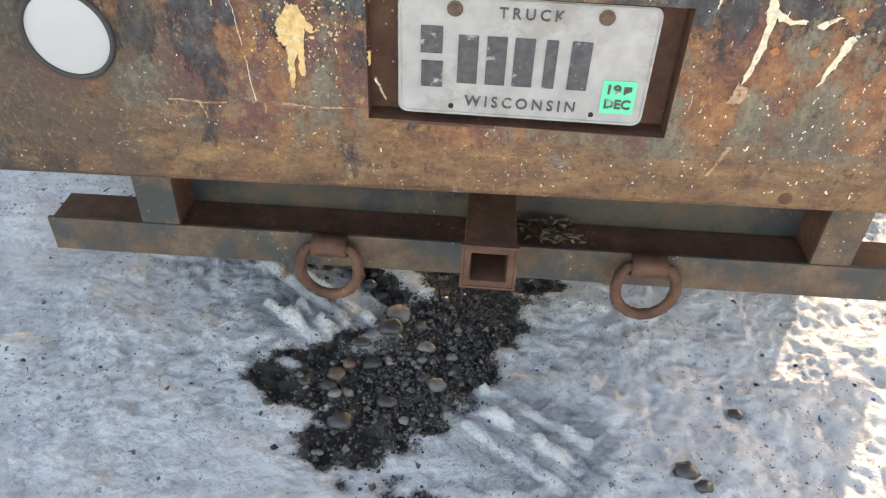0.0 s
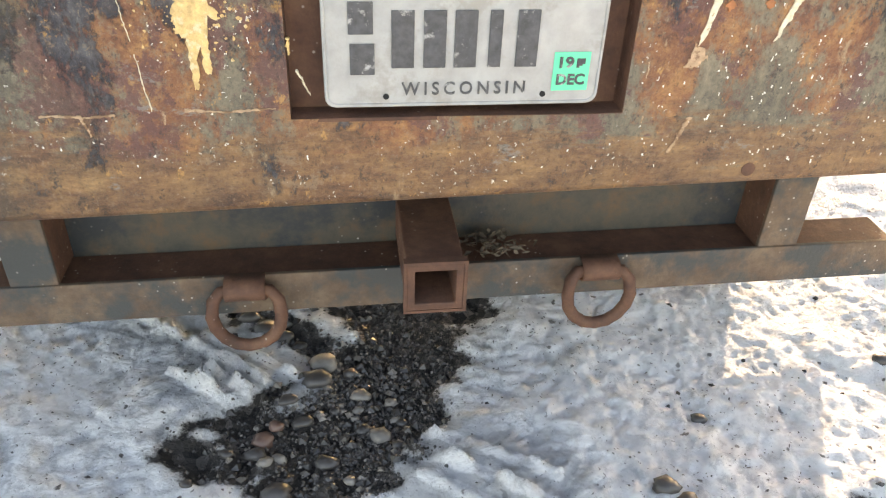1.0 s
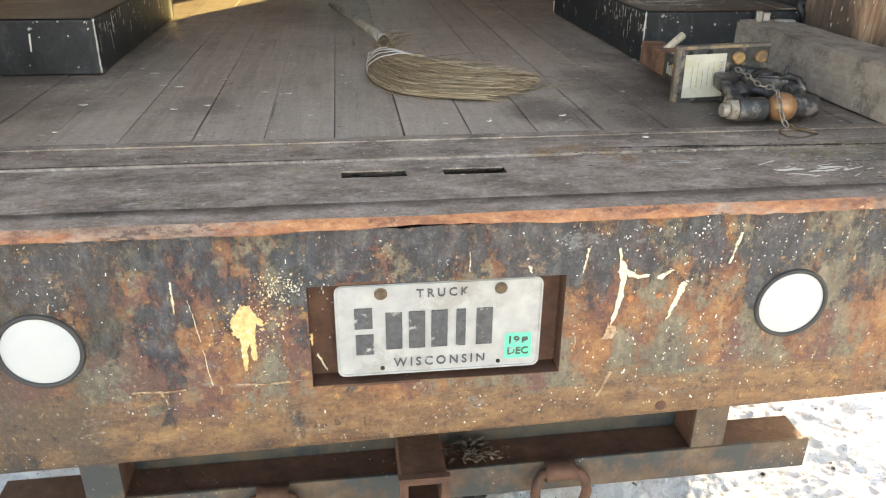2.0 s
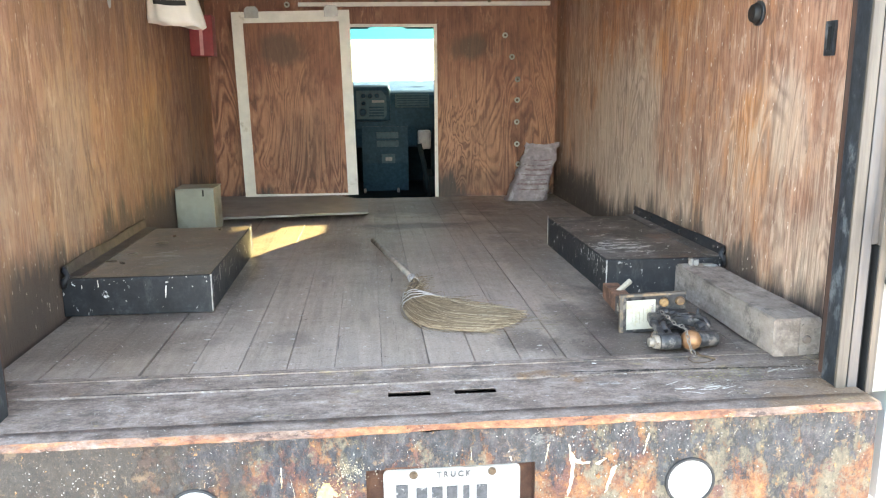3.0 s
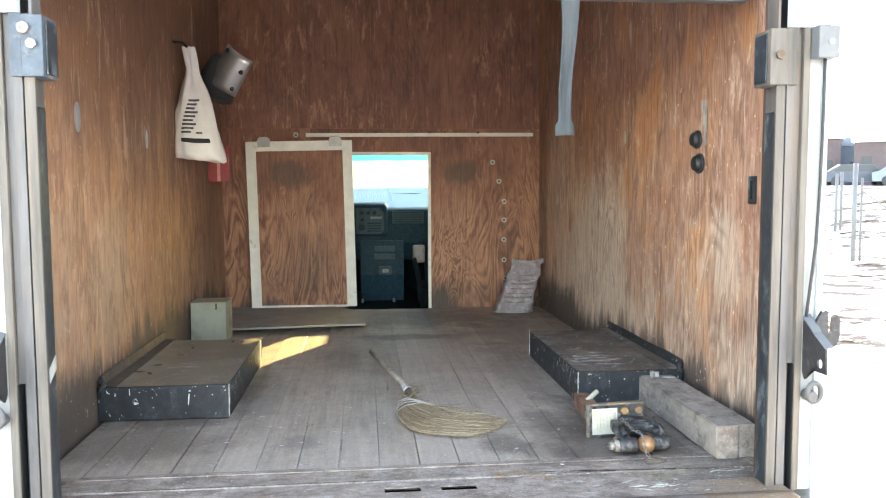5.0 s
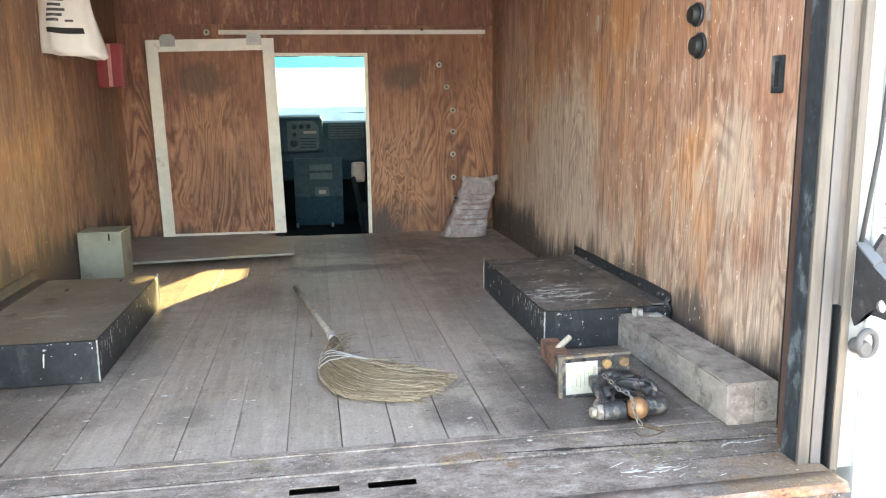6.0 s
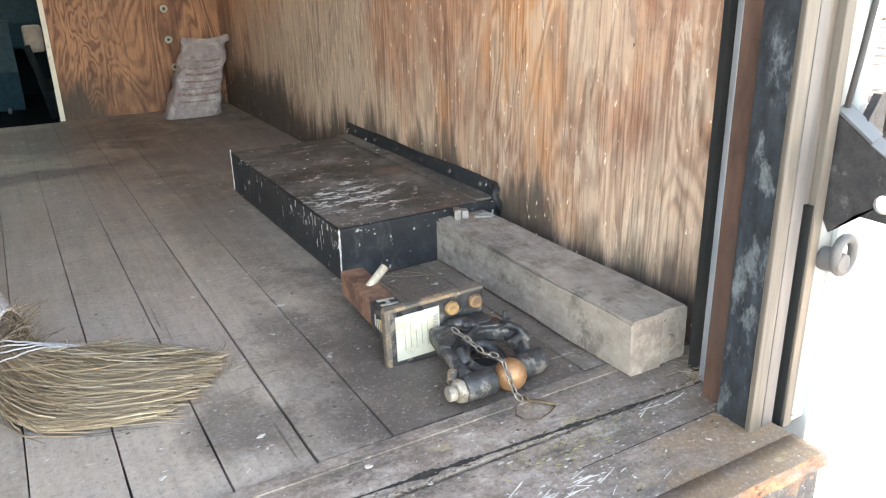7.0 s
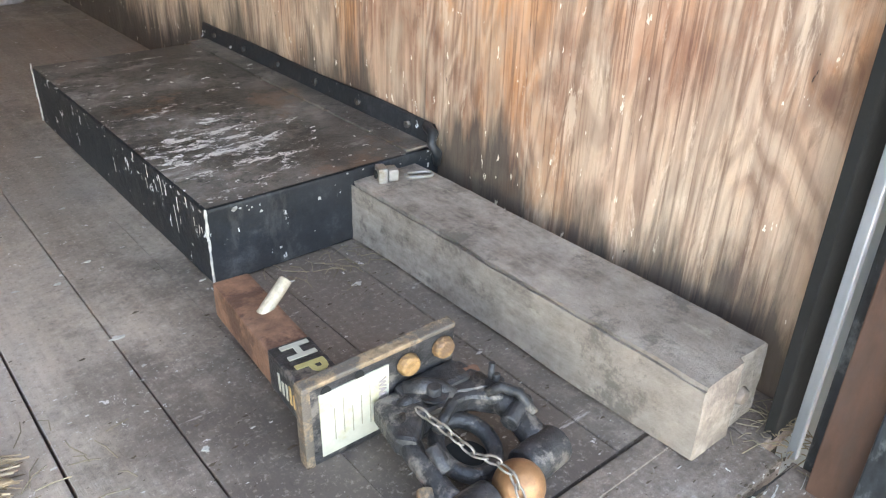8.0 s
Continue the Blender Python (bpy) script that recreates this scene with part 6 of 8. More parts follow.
def strap_point(u, v):
    z = 2.335 - v * 0.44
    w = 0.031 - 0.014 * math.sin(min(1, v * 1.25) * 1.4) + (0.010 if v > 0.93 else 0)
    fold = 0.011 * math.sin(u * 2.6 + v * 4) * min(1, v * 1.5)
    return (0.436 + u * w - 0.018 * v + 0.004 * math.sin(v * 7), 0.374 + fold - 0.012 * v, z)


sheet(bm, list(np.linspace(-1, 1, 9)), list(np.linspace(0, 1, 30)), strap_point)
p = part("webbing", bm, M["strap"], st)
p.modifiers.new("thick", "SOLIDIFY").thickness = 0.003
bm = bmesh.new()
box(bm, (0.405, 0.368, 2.33), (0.467, 0.3775, 2.352), 0.002)
part("anchor", bm, M["hole"], st)

# ---- in the cargo space: wheel boxes, timber, hitch, broom ----
def wheel_box(name, x0, x1, y0, y1, wall_side, label):
    o = thing(name, ((x0 + x1) / 2, (y0 + y1) / 2, FLOOR), label, "wheel box", "wheel boxes")
    zt = 1.030
    top_mat = M["boxtop"] if wall_side > 0 else M["boxtop_brown"]
    bm = bmesh.new()
    box(bm, (x0, y0, FLOOR + 0.002), (x1, y1, zt - 0.004), 0.004)
    part("body", bm, M["blackbox"], o)
    bm = bmesh.new()
    sheet(bm, list(np.linspace(x0 + 0.002, x1 - 0.002, 16)), list(np.linspace(y0 + 0.002, y1 - 0.002, 28)), lambda x, y: (x, y, zt - 0.0015 + 0.001 * noise.noise((x * 5, y * 5, 1.0))))
    part("lid", bm, top_mat, o, "dusty stained lid")
    bm = bmesh.new()
    wx = x1 if wall_side > 0 else x0
    prof = ((0.018, 0.0010), (0.0135, 0.006), (0.0105, 0.034), (0.0050, 0.0355), (0.0020, 0.020), (0.0020, -0.002))
    sheet(bm, list(np.linspace(y0 + 0.004, y1 + 0.045, 40)), range(len(prof)), lambda y, q: (wx - wall_side * (prof[q][0] + 0.0018 * noise.noise((y * 5, q * 0.3, x0))), y, zt + prof[q][1] * (1 + 0.10 * noise.noise((y * 4, 5.0, q * 0.2)))))
    part("wall_angle", bm, M["blackbox"] if wall_side > 0 else M["strip_brown"], o, "dented angle strip along the wall")
    bm = bmesh.new()
    a, b = sorted((wx - wall_side * 0.066, wx - wall_side * 0.0185))
    box(bm, (a, y0 + 0.004, zt - 0.001), (b, y1 + 0.01, zt + 0.0032), 0.001)
    part("angle_leg", bm, top_mat if wall_side > 0 else M["strip_brown"], o, "dusty flat leg of the angle strip")
    bm = bmesh.new()
    tube(bm, [(wx - wall_side * q, y0 + w, zt + h) for q, w, h in ((0.012, 0.02, 0.030), (0.018, -0.006, 0.024), (0.030, -0.016, 0.010), (0.020, -0.020, -0.006), (0.012, -0.010, -0.03))], [0.009, 0.010, 0.008, 0.009, 0.007], 8)
    part("bent_end", bm, M["blackbox"], o, "bent end of the angle strip", smooth=True)
    for k in range(6 if wall_side > 0 else 0):
        bm = bmesh.new()
        yy = y0 + 0.07 + k * (y1 - y0 - 0.1) / 5
        cyl(bm, (wx - wall_side * 0.019, yy, zt + 0.018), (wx - wall_side * 0.010, yy, zt + 0.018), 0.007, 0.006, 6)
        part("bolt", bm, M["hitch_black"], o)
    # paint knocked off along the upper edges
    rr = random.Random(int(abs(x0) * 1000))
    bm = bmesh.new()
    face_x = x0 if wall_side > 0 else x1
    for q in range(64):
        s = rr.uniform(0.001, 0.005) * rr.uniform(0.3, 1)
        drop = abs(rr.gauss(0, 0.012)) if q % 3 else rr.uniform(0, 0.10)
        pts = [(s * rr.uniform(0.5, 1.6) * math.cos(i * 1.05), s * rr.uniform(0.5, 1.2) * math.sin(i * 1.05)) for i in range(6)]
        if q % 5 < 2:
            cx, cz = rr.uniform(x0 + 0.01, x1 - 0.01), zt - 0.006 - drop
            vs = [bm.verts.new((cx + u, y0 - 0.0006, min(cz + v, zt - 0.006))) for u, v in pts]
        else:
            cy, cz = rr.uniform(y0 + 0.01, y1 - 0.01), zt - 0.006 - drop
            vs = [bm.verts.new((face_x - wall_side * 0.0006, cy + u * 1.4, min(cz + v, zt - 0.006))) for u, v in pts]
        bm.faces.new(vs)
    for q in range(60):
        s = rr.uniform(0.0008, 0.0035)
        along_front = q % 2
        cx = rr.uniform(x0 + 0.01, x1 - 0.03) if along_front else face_x + wall_side * abs(rr.gauss(0, 0.02))
        cy = y0 + abs(rr.gauss(0, 0.03)) if along_front else rr.uniform(y0 + 0.01, y1 - 0.01)
        cx, cy = min(max(cx, x0 + 0.006), x1 - 0.006), max(cy, y0 + 0.006)
        bm.faces.new([bm.verts.new((cx + s * rr.uniform(0.5, 1.5) * math.cos(i * 1.05), cy + s * rr.uniform(0.5, 1.3) * math.sin(i * 1.05), zt + 0.0006)) for i in range(6)])
    chips = part("edge_chips", bm, M["scar"], o, "pale chips where paint is gone")
    chips["kind"] = "stuff"
    inner = x0 if wall_side > 0 else x1
    s = 1 if wall_side > 0 else -1
    for ye, top in ((y0, 0.0), (y1, 0.008)):
        bm = bmesh.new()
        pts = [(inner - s * 0.0005 + 0.0016 * noise.noise((q * 1.7, ye, 3.0)), ye + 0.0016 * noise.noise((q * 1.3, ye, 9.0)), FLOOR + 0.006 + (zt + top - FLOOR - 0.008) * q / 14) for q in range(15)]
        tube(bm, pts, [0.0012 + 0.0022 * rr.random() for q in range(15)], 6)
        part("corner_edge", bm, M["scar"], o, "corner worn to bare pale metal")
    # scrapes running down the inner side and the front
    bm = bmesh.new()
    for q in range(30):
        yy, z1 = (y0 + 0.02 + abs(rr.gauss(0.16, 0.14)), zt - 0.005 - rr.uniform(0, 0.05))
        l, w, lean = rr.uniform(0.006, 0.05) * rr.random(), rr.uniform(0.0006, 0.0028), rr.uniform(-0.15, 0.15)
        if q % 7:
            line = [(inner - s * 0.0008, min(yy, y1 - 0.01) + lean * l * h / 4 + d * w * rr.uniform(0.3, 1.2), max(z1 - l * h / 4, FLOOR + 0.01)) for d in (1, -1) for h in (range(5) if d > 0 else range(4, -1, -1))]
        else:
            xx = rr.uniform(x0 + 0.02, x1 - 0.02)
            line = [(xx + lean * l * h / 4 + d * w * rr.uniform(0.3, 1.2), y0 - 0.0008, max(z1 - l * h / 4, FLOOR + 0.01)) for d in (1, -1) for h in (range(5) if d > 0 else range(4, -1, -1))]
        bm.faces.new([bm.verts.new(v) for v in line])
    part("scrapes", bm, M["speckle"], o, "white scrapes in the paint")["kind"] = "stuff"
    return o


wheel_box("wheel_box", 0.638, X1 - 0.001, 0.955, 1.835, 1, "black chipped steel wheel box with a dusty lid")
wheel_box("wheel_box", X0 + 0.001, -0.684, 0.918, 1.80, -1, "black steel wheel box with a brown dusty lid, beside the tin")

# old timber along the wall
tm = thing("timber_block", (0.96, 0.63, FLOOR), "grey weathered square timber lying by the wall", "timber")
bm = bmesh.new()
L0, L1 = 0.297, 0.965


def timber(bm, x0, x1, y0, y1, z0, z1, seed):
    vv = bmesh.ops.create_cube(bm, size=1.0)["verts"]
    es = list({e for v in vv for e in v.link_edges})
    bmesh.ops.subdivide_edges(bm, edges=es, cuts=25, use_grid_fill=True)
    for v in bm.verts:
        u = v.co.copy()
        q = Vector(((x0 + x1) / 2 + u.x * (x1 - x0), (y0 + y1) / 2 + u.y * (y1 - y0), (z0 + z1) / 2 + u.z * (z1 - z0)))
        e = sum(1 for c in (u.x, u.z) if abs(c) > 0.49)
        if e == 2:
            q.x -= math.copysign(0.006, u.x)
            q.z -= math.copysign(0.006 if u.z > 0 else 0, u.z)
        if e == 2 and u.z > 0:
            bite = max(0.0, noise.noise((q.y * 14, u.x * 5, seed * 3.0)) - 0.05) * 0.016 + max(0.0, noise.noise((q.y * 45, u.x * 9, 2.0))) * 0.006
            q.x -= math.copysign(bite, u.x)
            q.z -= bite * 0.8
        d = noise.noise_vector((q.x * 9 + seed, q.y * 5, q.z * 9)) * 0.004 + noise.noise_vector((q.x * 40, q.y * 30 + seed, q.z * 40)) * (0.004 if e == 2 else 0.0012)
        q += Vector((d.x, d.y, d.z if u.z > -0.49 else 0))
        v.co = q
    for f in bm.faces:
        f.smooth = True


timber(bm, 0.886, 1.022, L0, L1, FLOOR + 0.003, 1.006, 2)
for v in bm.verts:
    v.co.x += (v.co.y - L0) * -0.006
    if v.co.x > 0.962 and v.co.y < L0 + 0.03:
        v.co.y += 0.007
tb = part("beam", bm, [M["beam"], M["beam_end"]], tm)
tb.data.set_sharp_from_angle(angle=radians(28))
for p in tb.data.polygons:
    if p.normal.y < -0.8 and p.center.x < 0.96:
        p.material_index = 1

bm = bmesh.new()
cyl(bm, (0.984, L0 + 0.000, 0.945), (0.984, L0 + 0.012, 0.945), 0.010, 0.014, 12, 0.002)
part("knot", bm, M["beam_end"], tm, "pale round knot in the sawn end")

# lost shackle and link on top of the timber
sh = thing("shackle_block", (0.935, 0.925, 1.006), "small worn steel block lying on the timber", "shackle")
bm = bmesh.new()
mm = Matrix.Translation((0.936, 0.925, 1.006)) @ Euler((0, 0, radians(-20))).to_matrix().to_4x4()
box(bm, (-0.020, -0.014, 0), (-0.004, 0.014, 0.026), 0.004, mm)
box(bm, (-0.003, -0.012, 0.002), (0.014, 0.012, 0.022), 0.003, mm)
part("block", bm, M["steel"], sh)
bm = bmesh.new()
cyl(bm, mm @ Vector((-0.023, 0.0, 0.013)), mm @ Vector((-0.0195, 0.0, 0.013)), 0.007, 0.007, 12)
part("bore", bm, M["hole"], sh)
sl = thing("steel_link", (0.99, 0.90, 1.006), "open steel chain link lying on the timber", "chain link")
bm = bmesh.new()
mm = Matrix.Translation((0.985, 0.908, 1.0095)) @ Euler((0, 0, radians(-24))).to_matrix().to_4x4()
pts = [mm @ Vector((0.012 * (1 if abs(a) < 90 else -1) + 0.010 * math.cos(radians(a)), 0.010 * math.sin(radians(a)), 0)) for a in range(-180, 180, 20)]
tube(bm, pts, 0.0032, 8, closed=True)
part("link", bm, M["steel"], sl, smooth=True)

# pintle hitch
ph = thing("pintle_hitch", (0.66, 0.55, FLOOR), "rusty pintle hitch with warning label, chain and coppery ball", "pintle hitch")
sm = Matrix.Translation((0.606, 0.70, 0.953)) @ Euler((radians(-1.5), 0, radians(-5))).to_matrix().to_4x4()
bm = bmesh.new()
box(bm, (-0.026, -0.145, -0.026), (0.026, 0.150, 0.026), 0.005, sm)
part("shank", bm, M["hitch_rust"], ph, "red-brown rusted square shank")
bm = bmesh.new()
box(bm, (-0.0267, -0.146, -0.0267), (0.0267, -0.034, 0.0267), 0.004, sm)
dec = part("decal", bm, M["hitch_black"], ph, "black decal wrapped round the shank")
for ch, v, mat in (("H", -0.056, "label"), ("P", -0.093, "label_yellow")):
    lettering("letter", ch, 0.047, sm @ Matrix.Translation((0.001, v, 0.0274)) @ Euler((0, 0, radians(-90))).to_matrix().to_4x4(), M[mat], dec)
for k in range(7):
    bm = bmesh.new()
    box(bm, (-0.0274, -0.128 + k * 0.010, -0.012), (-0.0266, -0.123 + k * 0.010, 0.012 - 0.003 * (k % 3)), 0, sm)
    part("print_bar", bm, M["splat"] if k < 4 else M["label"], dec)
bm = bmesh.new()
cyl(bm, sm @ Vector((0.000, 0.045, 0.020)), sm @ Vector((0.043, 0.060, 0.052)), 0.0088, 0.0088, 14, 0.002)
part("locking_pin", bm, M["bone"], ph, "pale bare pin")
# mounting plate, standing on its edge
pm = Matrix.Translation((0.650, 0.548, 0.958)) @ Euler((radians(4), radians(-2.5), radians(-3))).to_matrix().to_4x4()
bm = bmesh.new()
box(bm, (-0.096, -0.007, -0.056), (0.096, 0.007, 0.060), 0.003, pm)
part("mounting_plate", bm, M["hitch_black"], ph, "black plate with rusty edges")
bm = bmesh.new()
box(bm, (-0.0985, -0.0085, -0.056), (-0.088, 0.0085, 0.0605), 0.002, pm)
box(bm, (-0.0975, -0.0080, 0.0560), (0.0965, 0.0085, 0.0625), 0.002, pm)
part("rusty_edge", bm, M["plate_rust"], ph, "tan rusted plate edge")
bm = bmesh.new()
box(bm, (-0.079, -0.0088, -0.044), (0.006, -0.0072, 0.046), 0, pm)
lab = part("warning_label", bm, M["label"], ph, "yellowed warning label")
lettering("word", "WARNING", 0.013, pm @ Matrix.Translation((-0.003, -0.0090, 0.002)) @ Euler((radians(90), 0, 0)).to_matrix().to_4x4() @ Euler((0, 0, radians(-90))).to_matrix().to_4x4(), M["sack_ink"], lab, 0.058)
for k in range(5):
    bm = bmesh.new()
    u = -0.018 - k * 0.011
    box(bm, (u - 0.0007, -0.0094, -0.026 + 0.004 * (k % 2)), (u, -0.0087, 0.030 - 0.009 * (k % 3)), 0, pm)
    part("print_bar", bm, M["label_ink"], lab)
for u, v in ((0.030, 0.036), (0.077, 0.038), (0.030, -0.034), (0.077, -0.034)):
    bm = bmesh.new()
    a, b = pm @ Vector((u, -0.019, v)), pm @ Vector((u, -0.007, v))
    cyl(bm, a, b, 0.0125, 0.0140, 14, 0.003)
    part("bolt", bm, M["bolt_tan"], ph, "rust-tan bolt head")
for u, v in ((-0.070, 0.052), (-0.030, 0.053)):
    bm = bmesh.new()
    cyl(bm, pm @ Vector((u, -0.0083, v - 0.004)), pm @ Vector((u, -0.0065, v - 0.004)), 0.006, 0.006, 12)
    part("plate_hole", bm, M["hole"], ph)
# jaw casting: base, two arms, socket
bm = bmesh.new()
box(bm, (0.010, -0.046, -0.052), (0.094, -0.0085, 0.014), 0.008, pm)
part("jaw_base", bm, M["hitch_black"], ph, "black worn casting")
bm = bmesh.new()
n = 26
tube(bm, [(0.690 + 0.031 * math.cos(2 * math.pi * i / n), 0.448 + 0.034 * math.sin(2 * math.pi * i / n), 0.930 + 0.010 * math.sin(2 * math.pi * i / n)) for i in range(n)], 0.0095, 12, closed=True)
part("jaw_ring", bm, M["hitch_black"], ph, "black iron jaw ring", smooth=True)
# black disc painting the shade in the jaw's socket
bm = bmesh.new()
cyl(bm, (0.690, 0.448, 0.905), (0.690, 0.448, 0.915), 0.026, 0.026, 24)
part("jaw_floor", bm, M["hole"], ph)
bm = bmesh.new()
tube(bm, [(0.640, 0.500, 0.955), (0.628, 0.455, 0.948), (0.626, 0.405, 0.935), (0.628, 0.385, 0.930)], [0.015, 0.012, 0.013, 0.016], 12)
part("arm", bm, M["hitch_black"], ph, smooth=True)
bm = bmesh.new()
tube(bm, [(0.745, 0.500, 0.955), (0.757, 0.455, 0.948), (0.757, 0.415, 0.935), (0.752, 0.395, 0.930)], [0.017, 0.015, 0.016, 0.018], 12)
part("arm", bm, M["hitch_black"], ph, smooth=True)
bm = bmesh.new()
cyl(bm, (0.605, 0.376, 0.930), (0.662, 0.376, 0.930), 0.0225, 0.0225, 24, 0.003)
part("pivot_sleeve", bm, M["hitch_black"], ph, "black pivot sleeve")
bm = bmesh.new()
cyl(bm, (0.715, 0.386, 0.930), (0.772, 0.392, 0.930), 0.0225, 0.0225, 24, 0.003)
part("pivot_sleeve", bm, M["hitch_black"], ph, "black pivot sleeve")
bm = bmesh.new()
cyl(bm, (0.590, 0.375, 0.930), (0.6055, 0.375, 0.930), 0.0200, 0.0210, 6, 0.003)
cyl(bm, (0.576, 0.375, 0.930), (0.590, 0.375, 0.930), 0.0125, 0.0125, 16, 0.002)
part("pivot_nut", bm, M["pale_steel"], ph, "pale worn pivot nut")
bm = bmesh.new()
bmesh.ops.create_uvsphere(bm, u_segments=28, v_segments=18, radius=0.0275, matrix=Matrix.Translation((0.693, 0.370, 0.934)))
for f in bm.faces:
    f.smooth = True
part("ball", bm, M["bronze"], ph, "coppery worn hitch ball")
for cx, cy, cz, rr in ((0.688, 0.500, 0.984, 0.014), (0.762, 0.480, 0.978, 0.008), (0.768, 0.452, 0.966, 0.009)):
    bm = bmesh.new()
    cyl(bm, (cx, cy, cz - 0.030), (cx, cy, cz - 0.004), rr * 0.75, rr * 0.65, 6, 0.002)
    cyl(bm, (cx, cy, cz - 0.016), (cx, cy, cz - 0.013), rr * 1.2, rr * 1.2, 14)
    part("nut", bm, M["hitch_black"], ph)
# web between the arms, and the latch housing over it
bm = bmesh.new()
prism(bm, [(0.628, 0.535), (0.752, 0.535), (0.764, 0.470), (0.748, 0.452), (0.720, 0.480), (0.660, 0.480), (0.630, 0.455), (0.616, 0.475)], "z", 0.938, 0.966)
for v in bm.verts:
    v.co += noise.noise_vector(v.co * 40) * 0.003
wb = part("web", bm, M["hitch_black"], ph, "worn black web of the jaw")
md = wb.modifiers.new("worn", "BEVEL")
md.width, md.segments = 0.006, 2
bm = bmesh.new()
tube(bm, [(0.668, 0.528, 0.966), (0.684, 0.515, 0.970), (0.700, 0.505, 0.968), (0.708, 0.490, 0.962)], [0.010, 0.013, 0.011, 0.009], 10)
part("latch_housing", bm, M["hitch_black"], ph, "rounded latch housing", smooth=True)
bm = bmesh.new()
cyl(bm, (0.757, 0.484, 0.960), (0.761, 0.487, 0.986), 0.004, 0.0035, 8)
part("latch_pin", bm, M["hitch_black"], ph, "thin upright latch pin")
bm = bmesh.new()
tube(bm, [(0.740, 0.470, 0.962), (0.752, 0.462, 0.972), (0.764, 0.445, 0.968), (0.768, 0.425, 0.950)], 0.0065, 8)
part("latch_lever", bm, M["hitch_black"], ph, smooth=True)


for (p0, p1, rr, mt) in (((0.634, 0.508, 0.955), (0.664, 0.512, 0.966), 0.009, "hitch_black"), ((0.655, 0.455, 0.966), (0.690, 0.470, 0.978), 0.007, "hitch_black"), ((0.735, 0.430, 0.950), (0.775, 0.445, 0.956), 0.011, "hitch_black"),
                         ((0.700, 0.520, 0.962), (0.762, 0.512, 0.958), 0.010, "hitch_rust"), ((0.640, 0.420, 0.945), (0.640, 0.445, 0.962), 0.010, "hitch_black"), ((0.600, 0.4, 0.932), (0.612, 0.42, 0.94), 0.010, "plate_rust")):
    bm = bmesh.new()
    cyl(bm, p0, p1, rr, rr * 0.9, 8, 0.002)
    part("spacer", bm, M[mt], ph)

def chain(bm, pts, link=0.0155, r=0.0014):
    """Links along a path, each turned a quarter against the last."""
    pts = [Vector(p) for p in pts]
    cum = [0]
    for a, b in zip(pts, pts[1:]):
        cum.append(cum[-1] + (b - a).length)
    d, i = link / 2, 0
    while d < cum[-1]:
        k = max(j for j in range(len(pts) - 1) if cum[j] <= d)
        f = (d - cum[k]) / (cum[k + 1] - cum[k])
        c = pts[k].lerp(pts[k + 1], f)
        t = (pts[k + 1] - pts[k]).normalized()
        side = t.orthogonal().normalized()
        side = Matrix.Rotation(radians(90 * (i % 2) + 30), 3, t) @ side
        tube(bm, [c + t * link * 0.62 * math.cos(a) + side * link * 0.28 * math.sin(a) for a in [2 * math.pi * q / 10 for q in range(10)]], r, 6, closed=True)
        d += link * 0.95
        i += 1


bm = bmesh.new()
chain(bm, [(0.647, 0.478, 0.985), (0.655, 0.440, 0.978), (0.664, 0.405, 0.966), (0.672, 0.388, 0.968), (0.676, 0.365, 0.965), (0.674, 0.345, 0.945), (0.680, 0.335, 0.918), (0.690, 0.330, 0.906)])
part("safety_chain", bm, M["wire"], ph, "thin steel safety chain", smooth=True)
bm = bmesh.new()
tube(bm, [(0.692, 0.340, 0.905), (0.697, 0.330, 0.912), (0.700, 0.322, 0.905)], 0.0022, 6)
tube(bm, [(0.690, 0.335, 0.906), (0.712, 0.310, 0.907), (0.728, 0.292, 0.906)], 0.0030, 8)
tube(bm, [(0.690, 0.335, 0.904), (0.672, 0.325, 0.903), (0.660, 0.305, 0.903), (0.664, 0.285, 0.903), (0.685, 0.276, 0.903), (0.710, 0.282, 0.904), (0.728, 0.292, 0.905)], 0.0014, 6)
part("lynch_pin", bm, M["bolt"], ph, "brown wire lynch pin", smooth=True)

# corn broom without most of its stick
br = thing("corn_broom", (0.0, 1.1, FLOOR), "old straw broom with a short stick lying on planks", "broom")
bm = bmesh.new()
tube(bm, [(-0.157, 1.935, 0.925), (-0.115, 1.665, 0.934), (-0.072, 1.395, 0.943), (-0.025, 1.085, 0.952)], [0.0115, 0.0115, 0.0118, 0.012], 12)
part("stick", bm, M["stick"], br, "worn grey wooden stick", smooth=True)
bm = bmesh.new()
cyl(bm, (-0.0275, 1.100, 0.952), (-0.0195, 1.046, 0.951), 0.0145, 0.0165, 14, 0.002)
part("ferrule", bm, M["twine"], br, "tin wire ferrule")
r = random.Random(77)


INNER = [(0.002, 1.050), (0.012, 1.000), (0.035, 0.945), (0.110, 0.895), (0.190, 0.835), (0.285, 0.745)]
OUTER = [(-0.038, 1.050), (-0.062, 0.965), (-0.065, 0.870), (-0.045, 0.760), (0.025, 0.655), (0.175, 0.608)]


def along(line, t):
    """A point on the smooth line through the given ones."""
    n = len(line) - 1
    s = min(max(t, 0.0), 1.0) * n
    i = min(int(s), n - 1)
    f = s - i
    p = [line[max(0, min(n, i + k))] for k in (-1, 0, 1, 2)]
    return [0.5 * (2 * p[1][a] + (p[2][a] - p[0][a]) * f + (2 * p[0][a] - 5 * p[1][a] + 4 * p[2][a] - p[3][a]) * f * f + (3 * p[1][a] - p[0][a] - 3 * p[2][a] + p[3][a]) * f ** 3) for a in (0, 1)]


